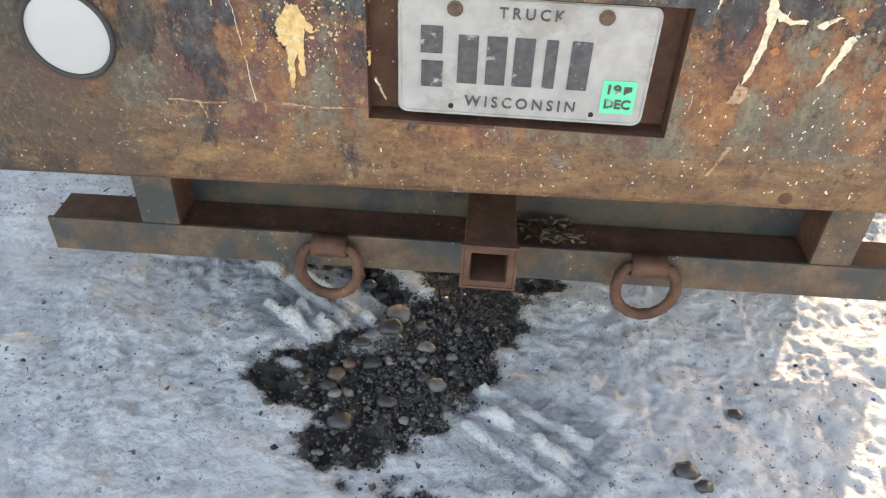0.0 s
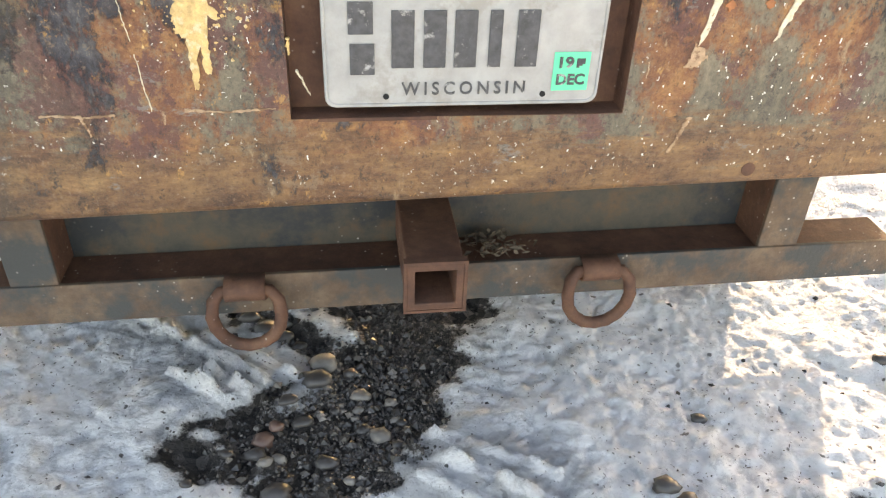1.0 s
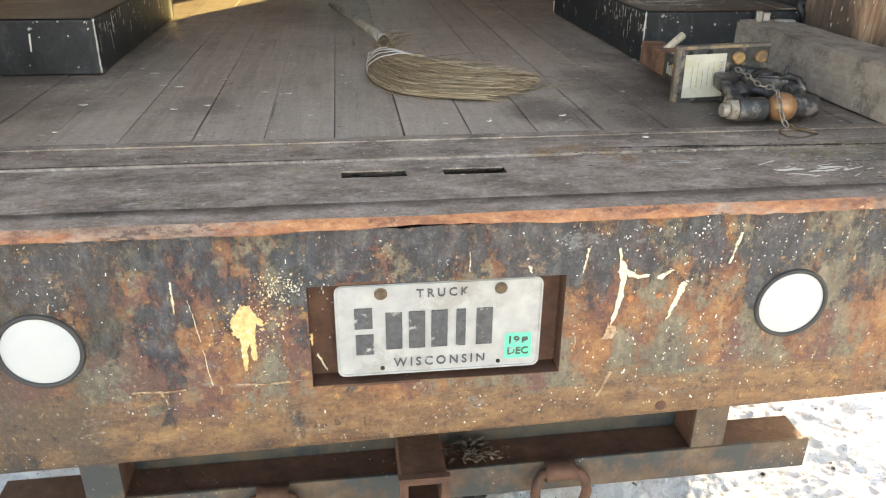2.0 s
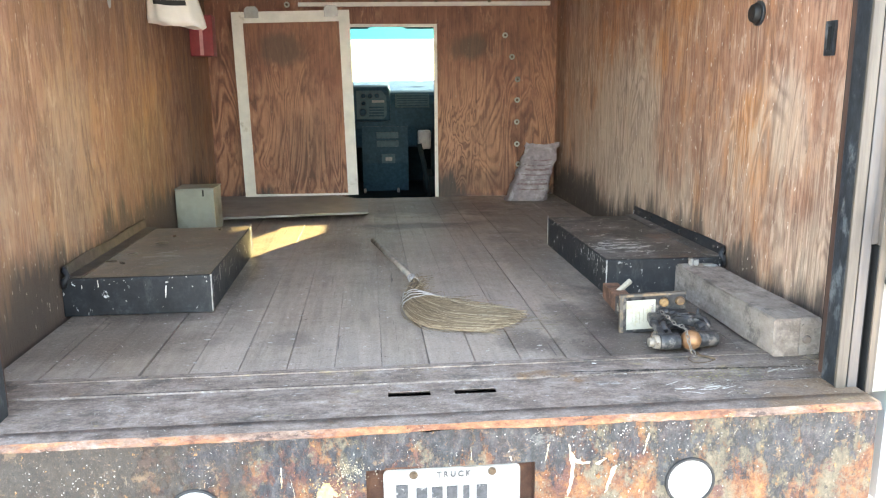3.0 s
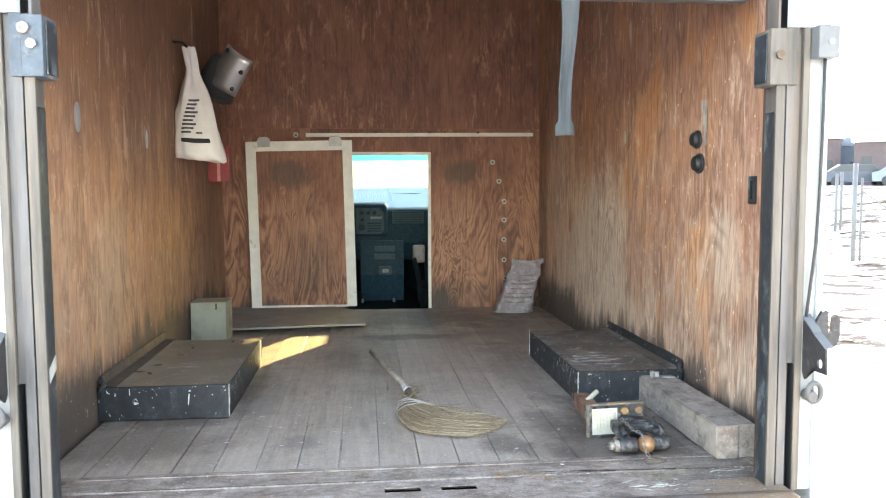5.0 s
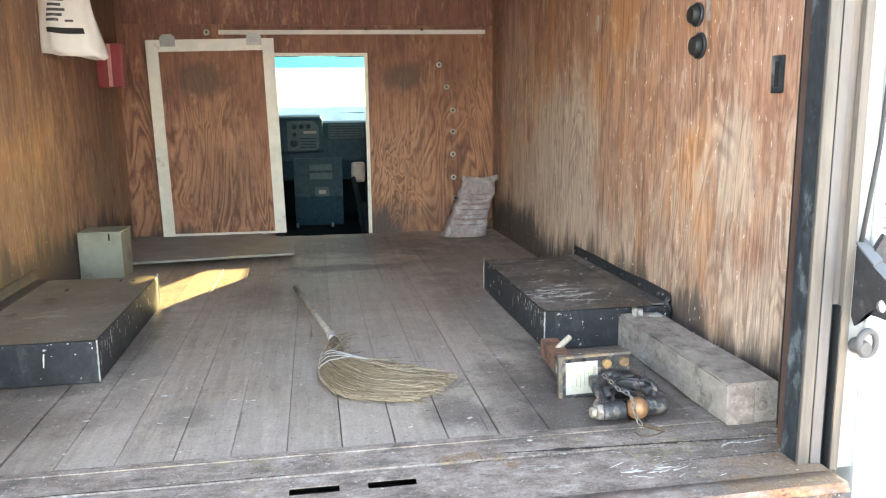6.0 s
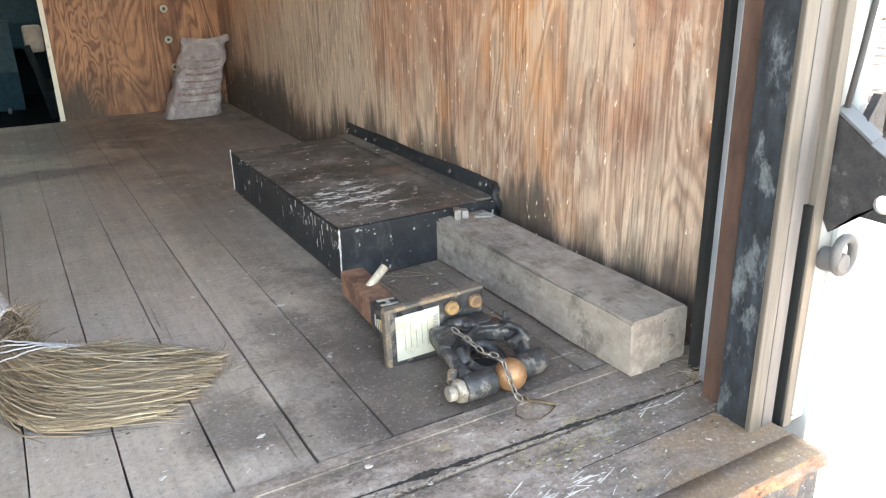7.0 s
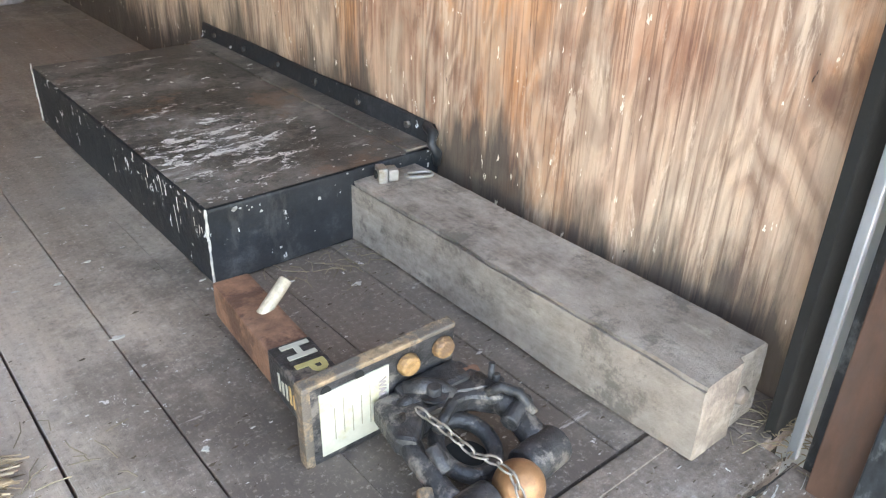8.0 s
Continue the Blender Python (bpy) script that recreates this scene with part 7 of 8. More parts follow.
def straw_at(u, w, t):
    """u: 0 at the inner edge of the sweep to 1 at the outer; w: through it, -1 to 1; t: from the stick to the tips."""
    a, b = along(INNER, t), along(OUTER, t)
    bulge = 0.030 * math.sin(math.pi * u) * max(0.0, t - 0.55)
    half = (0.017 + 0.010 * math.sin(math.pi * min(1, t * 1.1))) * (0.35 + 0.65 * math.sin(math.pi * min(max(u, 0.02), 0.98))) * (1 - 0.35 * t)
    z = FLOOR + 0.004 + half + w * half + 0.030 * max(0.0, 1 - t * 4)
    return (a[0] + (b[0] - a[0]) * u + bulge, a[1] + (b[1] - a[1]) * u, z)


# fuzz of broken ends standing out of the shoulder
bm = bmesh.new()
for q in range(120):
    t, u = r.uniform(0.0, 0.42), r.uniform(-0.05, 1.0) ** 2 if q % 3 else r.uniform(0.0, 1.0)
    p = Vector(straw_at(u, 1.0, t))
    d = Vector((r.gauss(0.02, 0.018), r.gauss(0.01, 0.018), r.uniform(0.002, 0.016)))
    tube(bm, [p, p + d * 0.5 + Vector((0, 0, 0.004)), p + d], 0.0006, 3, caps=False)
part("fuzz", bm, M["broom"], br, "broken straw ends at the shoulder")["kind"] = "stuff"
verts, faces = [], []
for q in range(3400):
    u, w = r.random(), r.uniform(-1, 1)
    drift = r.gauss(0, 0.12)
    end = r.uniform(0.62, 1.02) if q % 5 else r.uniform(0.90, 1.12)
    first = r.choice((0.0, 0.05, 0.3)) if w < -0.1 else 0.41 + 0.20 * (1 - u) - r.uniform(0.0, 0.05)
    jit = [r.gauss(0, 0.020 if q % 11 == 0 else 0.006) for _ in range(3)]
    rad = r.uniform(0.0003, 0.0009)
    wob, ph0 = r.gauss(0, 0.010), r.uniform(0, 6.28)
    base = len(verts)
    for i in range(9):
        f = i / 8
        t = first + (end - first) * f
        p = straw_at(min(1.04, max(-0.04, u + drift * f)), w, min(t, 1.0))
        ex = max(0.0, t - 1.0) * 0.3
        for a in range(3):
            verts.append((p[0] + ex + rad * math.cos(a * 2.1) + jit[0] * f * f, p[1] + wob * math.sin(f * 6 + ph0) * f - ex * 0.4 + rad * math.sin(a * 2.1) + jit[1] * f * f, max(FLOOR + 0.002, p[2] + rad * math.sin(a * 2.1 + 1) + jit[2] * f)))
    for i in range(8):
        for a in range(3):
            b = (a + 1) % 3
            faces.append((base + i * 3 + a, base + i * 3 + b, base + i * 3 + 3 + b, base + i * 3 + 3 + a))
me = bpy.data.meshes.new("bristles")
me.from_pydata(verts, [], faces)
me.materials.append(M["broom"])
ob = new("bristles", me)
ob.parent = br
ob.matrix_parent_inverse = base_matrix(br).inverted()
ob["label"] = "dry yellow straw bristles"
bm = bmesh.new()
rings = []
for i in range(10):
    t = 0.01 + 0.075 * i
    rings.append([bm.verts.new(straw_at(0.5 + 0.47 * math.cos(2 * math.pi * a / 18), 0.8 * math.sin(2 * math.pi * a / 18), t)) for a in range(18)])
for a, b in zip(rings, rings[1:]):
    for i in range(18):
        bm.faces.new((a[i], a[(i + 1) % 18], b[(i + 1) % 18], b[i])).smooth = True
part("straw_core", bm, M["binding"], br, "dark bound straw")
for k in range(4):
    bm = bmesh.new()
    pts = []
    for i in range(15):
        f = i / 14
        p = straw_at(1.0 - 0.97 * f, 1.12, 0.17 + 0.075 * k + (0.40 - 0.055 * k) * f + 0.010 * math.sin(i * 0.9 + k))
        pts.append((p[0], p[1] + 0.002 * math.sin(i * 2.2), p[2] + 0.001))
    low = [straw_at(1.03, w, 0.17 + 0.075 * k) for w in (-0.6, 0.2)]
    tube(bm, low + pts, 0.0015, 6)
    part("stitching", bm, M["twine"], br, "grey twine stitching", smooth=True)

# green tin, board, sack
gt = thing("green_tin", (-1.04, 2.47, FLOOR), "sage green metal tin standing by the wheel box", "tin")
bm = bmesh.new()
box(bm, (-1.140, 2.385, FLOOR + 0.0015), (-0.948, 2.575, 1.119), 0.006)
part("can", bm, M["green"], gt)
bm = bmesh.new()
box(bm, (-1.143, 2.382, 1.1195), (-0.945, 2.578, 1.126), 0.002)
part("rim", bm, M["green"], gt)
bm = bmesh.new()
box(bm, (-1.005, 2.3835, 1.085), (-0.998, 2.3852, 1.118), 0.0)
part("seam", bm, M["hole"], gt)
bd = thing("hardboard_sheet", (-0.62, 2.95, FLOOR), "grey hardboard sheet lying on the floor", "board")
bm = bmesh.new()
prism(bm, [(-1.12, 2.585), (-0.178, 2.685), (-0.180, 3.14), (-0.42, 3.44), (-1.12, 3.44)], "z", FLOOR + 0.030, FLOOR + 0.040)
part("sheet", bm, M["board"], bd)
bm = bmesh.new()
prism(bm, [(-1.12, 2.580), (-0.178, 2.680), (-0.178, 2.684), (-1.12, 2.584)], "z", FLOOR + 0.0295, FLOOR + 0.0405)
part("sheet_edge", bm, M["board_rim"], bd)
bm = bmesh.new()
box(bm, (-1.10, 2.70, FLOOR + 0.0015), (-1.05, 3.42, FLOOR + 0.0295))
box(bm, (-0.62, 3.06, FLOOR + 0.0015), (-0.57, 3.42, FLOOR + 0.0295))
part("batten", bm, M["beam"], bd)


def lumpy_bag(bm, size, m, seed, pinch=0.5, wrinkle=0.012, cuts=12):
    """A filled bag: a box rounded off, creased, and pinched towards its top."""
    vv = bmesh.ops.create_cube(bm, size=1.0)["verts"]
    bmesh.ops.subdivide_edges(bm, edges=list(bm.edges), cuts=cuts, use_grid_fill=True)
    for v in bm.verts:
        u = v.co * 2
        q = Vector((u.x * (1 - 0.18 * abs(u.y) ** 3 - 0.10 * abs(u.z) ** 4), u.y * (1 - 0.30 * abs(u.x) ** 4 - 0.35 * abs(u.z) ** 3), u.z * (1 - 0.10 * abs(u.x) ** 3)))
        top = max(0.0, u.z)
        q.y *= 1 - pinch * top ** 2
        q.x *= 1 - 0.18 * pinch * top
        p = Vector((q.x * size[0] / 2, q.y * size[1] / 2, (q.z + 1) * size[2] / 2))
        d = noise.noise((p.x * 18 + seed, p.y * 18, p.z * 12)) + 0.6 * noise.noise((p.x * 40, p.y * 40 + seed, p.z * 30))
        nrm = Vector((u.x, u.y, u.z * 0.4)).normalized()
        p += nrm * d * wrinkle
        v.co = m @ p
    for f in bm.faces:
        f.smooth = True


sk = thing("paper_sack", (0.86, 3.28, FLOOR), "mauve-grey paper sack with crumpled top, leaning in the corner", "sack")


def sack_point(a, v):
    """a: round the sack, v: from its base to the gathered top."""
    w = 0.136 - 0.044 * v - 0.006 * math.sin(v * 5) + (0.010 if v > 0.93 else 0.0)
    d = 0.080 * (1 - v ** 3) + 0.010
    cs, sn = math.cos(a), math.sin(a)
    e = 0.55
    u = math.copysign(abs(cs) ** e, cs) * w
    t = math.copysign(abs(sn) ** e, sn) * d
    crease = 0.010 * noise.noise((u * 22, v * 9, 4.0 + sn)) + 0.007 * noise.noise((u * 50, v * 26, sn * 2)) + 0.006 * math.sin(v * 24 + u * 30) * (0.3 + 0.7 * v)
    top = 0.012 * noise.noise((u * 40, 8.0, 1.0)) * max(0.0, v - 0.7) / 0.3
    x = 0.830 + 0.122 * v + u + cs * crease
    y = 3.285 + 0.055 * v + t + sn * crease
    return (min(x, X1 - 0.004), min(y, Y1 - 0.006), FLOOR + 0.002 + 0.355 * v * (1 - 0.03 * math.cos(u * 20)) + top)


bm = bmesh.new()
ring = [2 * math.pi * q / 48 for q in range(49)]
sheet(bm, ring, list(np.linspace(0, 1, 30)), sack_point)
bmesh.ops.remove_doubles(bm, verts=bm.verts, dist=0.0004)
bm.faces.new([bm.verts.new(sack_point(a, 0.0)) for a in ring[:-1]])
bmesh.ops.remove_doubles(bm, verts=bm.verts, dist=0.0004)
part("sack_body", bm, M["sack"], sk)
for k in range(7):
    bm = bmesh.new()
    v0, h = 0.20 + 0.085 * k, (0.022, 0.036, 0.014)[k % 3]
    a0, a1 = (-2.45, -0.9) if k % 2 else (-2.2, -1.1)
    sheet(bm, list(np.linspace(a0, a1, 14)), [v0, v0 + h], lambda a, v: Vector(sack_point(a, v)) + Vector((0, -0.0030, 0)))
    part("print_bar", bm, M["sack_ink"], sk)

# ---- bulkhead fittings ----
sd = thing("sliding_hatch", (-0.61, 3.42, 0.93), "plywood sliding hatch with cream trim, hung askew", "hatch door")
hm = Matrix.Translation((-0.608, 3.42, 1.505)) @ Euler((0, radians(-1.15), 0)).to_matrix().to_4x4()
HW, HH, HT = 0.357, 0.572, 0.066
bm = bmesh.new()
box(bm, (-HW + 0.02, -0.008, -HH + 0.01), (HW - 0.02, 0.012, HH - 0.02), 0, hm)
part("hatch_panel", bm, M["ply_front"], sd)
bm = bmesh.new()
prism(bm, [(-HW, HH), (HW, HH), (HW - HT, HH - HT), (-HW + HT, HH - HT)], "y", -0.018, -0.0085)
bmesh.ops.transform(bm, matrix=hm, verts=bm.verts)
part("trim", bm, M["frame"], sd)
for s in (-1, 1):
    bm = bmesh.new()
    prism(bm, [(s * HW, HH), (s * (HW - HT), HH - HT), (s * (HW - HT), -HH), (s * HW, -HH)], "y", -0.0184, -0.0085)
    bmesh.ops.transform(bm, matrix=hm, verts=bm.verts)
    part("trim", bm, M["frame"], sd)
bm = bmesh.new()
prism(bm, [(-HW + HT, -HH), (HW - HT, -HH), (HW - HT, -HH + 0.012), (-HW + HT, -HH + 0.026)], "y", -0.0180, -0.0085)
bmesh.ops.transform(bm, matrix=hm, verts=bm.verts)
part("trim", bm, M["frame"], sd)
for u in (-0.235, 0.245):
    bm = bmesh.new()
    prism(bm, [(u - 0.042, HH - 0.038), (u + 0.042, HH - 0.038), (u + 0.042, HH + 0.012), (u + 0.026, HH + 0.030), (u - 0.026, HH + 0.030), (u - 0.042, HH + 0.012)], "y", -0.0215, -0.0188)
    bmesh.ops.transform(bm, matrix=hm, verts=bm.verts)
    part("hanger", bm, M["grey_metal"], sd, "dull grey roller hanger")
rl = thing("hatch_rail", (0.22, 3.49, 2.12), "thin pale rail screwed above the doorway", "rail")
bm = bmesh.new()
box(bm, (-0.578, 3.478, 2.115), (1.015, 3.500, 2.140), 0.003, Matrix.Translation((0, 0, 0)))
for v in bm.verts:
    v.co.z += 0.006 * (v.co.x - 0.2)
part("rail", bm, M["frame"], rl)
for u in (-0.42, -0.10, 0.05, 0.28, 0.62):
    bm = bmesh.new()
    cyl(bm, (u, 3.470, 2.146), (u, 3.505, 2.146), 0.010, 0.010, 8)
    part("screw", bm, M["bolt"], rl)
dt = thing("doorway_trim", (0.27, 3.50, FLOOR), "narrow cream trim round the cab doorway", "trim", kind="structure")
for lo, hi in (((DX1 - 0.002, Y1 - 0.008, FLOOR + 0.001), (DX1 + 0.020, Y1 - 0.0005, DZ + 0.016)), ((DX0, Y1 - 0.008, DZ - 0.004), (DX1 - 0.0025, Y1 - 0.0005, DZ + 0.016))):
    bm = bmesh.new()
    box(bm, lo, hi, 0.002)
    part("trim_strip", bm, M["frame"], dt)
for x, z in ((0.728, 1.937), (0.774, 1.802), (0.812, 1.659), (0.811, 1.527), (0.810, 1.386), (0.812, 1.241), (0.823, 1.108), (-0.648, 2.124)):
    o = thing("eyelet_bolt", (x, 3.50, z), "pale washer and dark bolt in the bulkhead", "bolt", "bulkhead bolts")
    bm = bmesh.new()
    n = 18
    tube(bm, [(x + 0.0125 * math.cos(2 * math.pi * i / n), Y1 - 0.0065, z + 0.0125 * math.sin(2 * math.pi * i / n)) for i in range(n)], 0.0060, 6, closed=True)
    part("washer", bm, M["board_edge"], o, smooth=True)
    bm = bmesh.new()
    cyl(bm, (x, Y1 - 0.010, z), (x, Y1 - 0.001, z), 0.0085, 0.0085, 6)
    part("bolt_head", bm, M["bolt"], o)

# ---- on the side walls ----
for y, z, rr in ((0.868, 1.920, 0.030), (0.848, 1.830, 0.033)):
    o = thing("wall_knob", (X1, y, z), "round black plug on the plywood wall", "knob", "wall knobs")
    bm = bmesh.new()
    cyl(bm, (X1 - 0.028, y, z), (X1 - 0.008, y, z), rr * 0.8, rr, 18, 0.004)
    part("cap", bm, M["knob"], o)
    bm = bmesh.new()
    cyl(bm, (X1 - 0.009, y, z), (X1 - 0.0005, y, z), rr * 1.15, rr * 1.15, 18)
    part("base", bm, M["post_black"], o)
o = thing("silver_tape", (X1, 0.80, 1.99), "torn crumpled strip of dull silver tape on the plywood", "tape")
bm = bmesh.new()
sheet(bm, list(np.linspace(-1, 1, 13)), list(np.linspace(0, 1, 18)), lambda u, v: (X1 - 0.0035 - 0.0028 * abs(math.sin(u * 5 + 3 * v)) * (0.4 + v), 0.800 + 0.012 * v + u * (0.010 + 0.013 * v + 0.005 * noise.noise((u * 3, v * 9, 1.0))), 1.895 + 0.165 * v + 0.006 * noise.noise((u * 6, 2.0, 0))))
part("strip", bm, M["film"], o)
o = thing("slotted_bracket", (X1, 0.44, 1.73), "small black slotted bracket on the wall", "bracket")
bm = bmesh.new()
box(bm, (X1 - 0.010, 0.425, 1.685), (X1 - 0.0005, 0.468, 1.775), 0.003)
part("body", bm, M["post_black"], o)
bm = bmesh.new()
box(bm, (X1 - 0.0112, 0.437, 1.70), (X1 - 0.0101, 0.452, 1.76))
part("slot", bm, M["hole"], o)
for side, y, z, h in ((X1, 1.686, 1.985, 0.05), (X0, 0.831, 1.985, 0.085), (X0, 1.665, 1.966, 0.07)):
    s = 1 if side > 0 else -1
    o = thing("filler_patch", (side, y, z), "grey-white oval filler patch in the plywood", "patch", "filler patches")
    bm = bmesh.new()
    n = 20
    poly = [(y + 0.022 * (h / 0.07) * math.cos(2 * math.pi * i / n), z + h * 0.62 * math.sin(2 * math.pi * i / n)) for i in range(n)]
    a, b = sorted((side - s * 0.0018, side + s * 0.001))
    prism(bm, poly, "x", a, b)
    part("fill", bm, M["track"] if h > 0.05 else M["board_edge"], o)
o = thing("tape_tag", (-0.984, 0.13, 1.25), "small white tape tag on the black door post flange", "tape")
bm = bmesh.new()
prism(bm, [(0.104, 1.243), (0.146, 1.270), (0.146, 1.308), (0.104, 1.280)], "x", -0.9858, -0.9842)
part("tag", bm, M["plate"], o)

# hanging things on the wall at -x
wb = thing("plastic_bag", (-1.02, 2.2, 1.9), "white plastic carrier bag with dark print, hung up", "plastic bag")
bm = bmesh.new()


def bag_point(a, v):
    """a: round the bag, v: 0 at the base to 1 at the top of the gathered handles."""
    if v < 0.62:
        w = 0.124 - 0.062 * (v / 0.62) ** 1.7
    else:
        w = 0.062 - 0.034 * min(1.0, (v - 0.62) / 0.16)
    d = 0.050 * (1 - v) ** 0.7 + 0.010
    crease = (0.0045 + 0.004 * v) * math.sin(a * 6 + 4 * v) + 0.004 * math.sin(a * 11 - 9 * v)
    low = -0.016 * math.cos(a) * max(0.0, 1 - v * 4) + 0.008 * math.sin(a * 5) * max(0.0, 1 - v * 5)
    x = -1.022 + (w + crease) * math.cos(a) - 0.052 * v - 0.010 * math.sin(v * 6)
    y = 2.20 + (d + crease) * math.sin(a)
    return (x, y, 1.900 + 0.575 * v + low)


A = [2 * math.pi * i / 32 for i in range(33)]
sheet(bm, A, list(np.linspace(0, 1, 22)), bag_point)
bmesh.ops.remove_doubles(bm, verts=bm.verts, dist=0.0005)
bot = [bm.verts.new(bag_point(a, 0)) for a in A[:-1]]
bm.faces.new(bot)
bmesh.ops.remove_doubles(bm, verts=bm.verts, dist=0.0005)
for v in bm.verts:
    v.co.x = max(v.co.x, X0 + 0.004)
part("sheeting", bm, M["bag"], wb)
bm = bmesh.new()
sheet(bm, list(np.linspace(-2.25, -0.95, 12)), [0.145, 0.185], lambda a, v: Vector(bag_point(a, v)) + Vector((0.003 * math.cos(a), -0.0035, 0)))
part("print_bar", bm, M["cloth"], wb, "dark printed band")
for k in range(9):
    bm = bmesh.new()
    v0 = 0.23 + k * 0.035
    sheet(bm, list(np.linspace(-2.22 + 0.045 * k, -1.72 + 0.045 * k + 0.10 * (k % 3), 5)), [v0, v0 + 0.020], lambda a, v: Vector(bag_point(a, v)) + Vector((0, -0.0035, 0)))
    part("print_bar", bm, M["ink"], wb)
bm = bmesh.new()
sheet(bm, list(np.linspace(-1.5, -1.2, 5)), [0.225, 0.24], lambda a, v: Vector(bag_point(a, v)) + Vector((0, -0.0035, 0)))
part("print_bar", bm, M["ink"], wb)
bm = bmesh.new()
tube(bm, [(X0, 2.2, 2.50), (X0 + 0.05, 2.195, 2.495), (X0 + 0.075, 2.18, 2.47)], 0.006, 8)
part("wall_hook", bm, M["hole"], wb)

tl = thing("tin_lantern", (-0.98, 2.5, 2.25), "dull tin shade and black bag hung on the wall", "lamp shade")
tmx = Matrix.Translation((-0.895, 2.42, 2.395)) @ Euler((radians(12), radians(37), radians(-12))).to_matrix().to_4x4()
bm = bmesh.new()
sheet(bm, list(np.linspace(-1, 1, 13)), list(np.linspace(0, 1, 8)), lambda u, v: tmx @ Vector((0.094 * u * (1 - 0.12 * v), -0.055 * (1 - u * u) * (1 - 0.3 * v), -0.112 + 0.225 * v)))
t1 = part("tin_sheet", bm, M["tin"], tl)
t1.modifiers.new("thick", "SOLIDIFY").thickness = 0.003
for u, v in ((0.066, -0.075), (0.064, 0.03), (-0.06, 0.085)):
    bm = bmesh.new()
    blob(bm, tmx @ Vector((u, -0.028, v)), (0.013, 0.010, 0.014), u * 30, 0.3, 2)
    part("lug", bm, M["cloth"], tl)
bm = bmesh.new()
lumpy_bag(bm, (0.21, 0.13, 0.25), Matrix.Translation((-1.01, 2.48, 2.24)) @ Euler((0, radians(24), 0)).to_matrix().to_4x4(), 9, 0.3, 0.016, 9)
for v in bm.verts:
    v.co.x = max(v.co.x, X0 + 0.003)
part("black_pouch", bm, M["cloth"], tl, "black cloth pouch")
bm = bmesh.new()
tube(bm, [(-1.14, 2.40, 2.50), (-1.085, 2.36, 2.44), (-1.065, 2.35, 2.33), (-1.05, 2.35, 2.26), (-1.0, 2.36, 2.235), (-0.94, 2.38, 2.235)], 0.008, 8)
part("strap", bm, M["cloth"], tl, smooth=True)
rb = thing("red_box", (-1.10, 3.1, 1.80), "red plastic reflector box on the wall, pale stripe", "reflector box")
bm = bmesh.new()
box(bm, (X0 + 0.0005, 3.02, 1.795), (X0 + 0.13, 3.12, 2.02), 0.006)
part("case", bm, M["red"], rb)
bm = bmesh.new()
box(bm, (X0 + 0.056, 3.0175, 1.80), (X0 + 0.075, 3.0205, 2.015))
part("stripe", bm, M["pink"], rb)
wr = thing("hanging_wire", (X0, 1.8, 2.3), "thin pale wire dangling on the plywood wall", "wire")
bm = bmesh.new()
tube(bm, [(X0 + 0.006, 1.80, 2.56), (X0 + 0.008, 1.79, 2.50), (X0 + 0.008, 1.76, 2.40), (X0 + 0.008, 1.69, 2.32), (X0 + 0.01, 1.62, 2.285)], 0.0022, 6)
part("strand", bm, M["wire"], wr, smooth=True)

# ---- the cab beyond the doorway ----
bm = bmesh.new()
box(bm, (-1.02, 3.545, 0.70), (0.98, 5.7, 0.76))
tagged(part("cab_floor", bm, M["cab"]), "dark cab floor mat", "floor", kind="structure")
bm = bmesh.new()
CY1 = 5.72
WY0, WY1, WZ0, WZ1 = 4.50, 5.52, 1.715, 2.06      # the door window, unseen, its bounds set to shape the sun patch
box(bm, (-1.06, 3.545, 0.60), (-1.02, CY1, 2.16))
tagged(part("cab_wall_left", bm, M["cab"]), "dark cab side lining", "wall", kind="structure")
bm = bmesh.new()
box(bm, (0.98, 3.545, 0.60), (1.02, WY0, 2.16))
box(bm, (0.98, WY0, 0.60), (1.02, CY1, WZ0))
box(bm, (0.98, WY0, WZ1), (1.02, CY1, 2.16))
box(bm, (0.98, WY1, WZ0), (1.02, CY1, WZ1))
# unseen wedge added in the window corner to trim the sun patch
prism(bm, [(5.08, WZ0 - 0.01), (5.53, 1.845), (5.53, WZ0 - 0.01)], "x", 0.985, 1.015)
tagged(part("cab_wall_right", bm, M["cab"]), "dark cab side with a door window", "wall", kind="structure")
bm = bmesh.new()
box(bm, (-1.06, 3.545, 2.161), (1.02, 5.22, 2.21))
tagged(part("cab_ceiling", bm, M["cab"]), "dark cab roof lining", "ceiling", kind="structure")
bm = bmesh.new()
box(bm, (-1.02, 5.62, 0.60), (0.98, 5.70, 1.46))
tagged(part("cab_wall_front", bm, M["cab"]), "dark cab front below the windscreen", "wall", kind="structure")
ws = thing("windscreen", (0, 5.45, 1.5), "pale green windscreen with a blue tinted top band", "windscreen", kind="structure")
bm = bmesh.new()
f = [bm.verts.new(v) for v in ((-1.0, 5.66, 1.46), (0.96, 5.66, 1.46), (0.96, 5.295, 2.0145), (-1.0, 5.295, 2.0145))]
bm.faces.new(f)
g = part("pane", bm, M["glass"], ws)
bm = bmesh.new()
f = [bm.verts.new(v) for v in ((-1.0, 5.2945, 2.0155), (0.96, 5.2945, 2.0155), (0.96, 5.20, 2.16), (-1.0, 5.20, 2.16))]
bm.faces.new(f)
g = part("tint_band", bm, M["tint"], ws)
bm = bmesh.new()
f = [bm.verts.new(v) for v in ((1.0, WY0, WZ0), (1.0, WY1, WZ0), (1.0, WY1, WZ1), (1.0, WY0, WZ1))]
bm.faces.new(f)
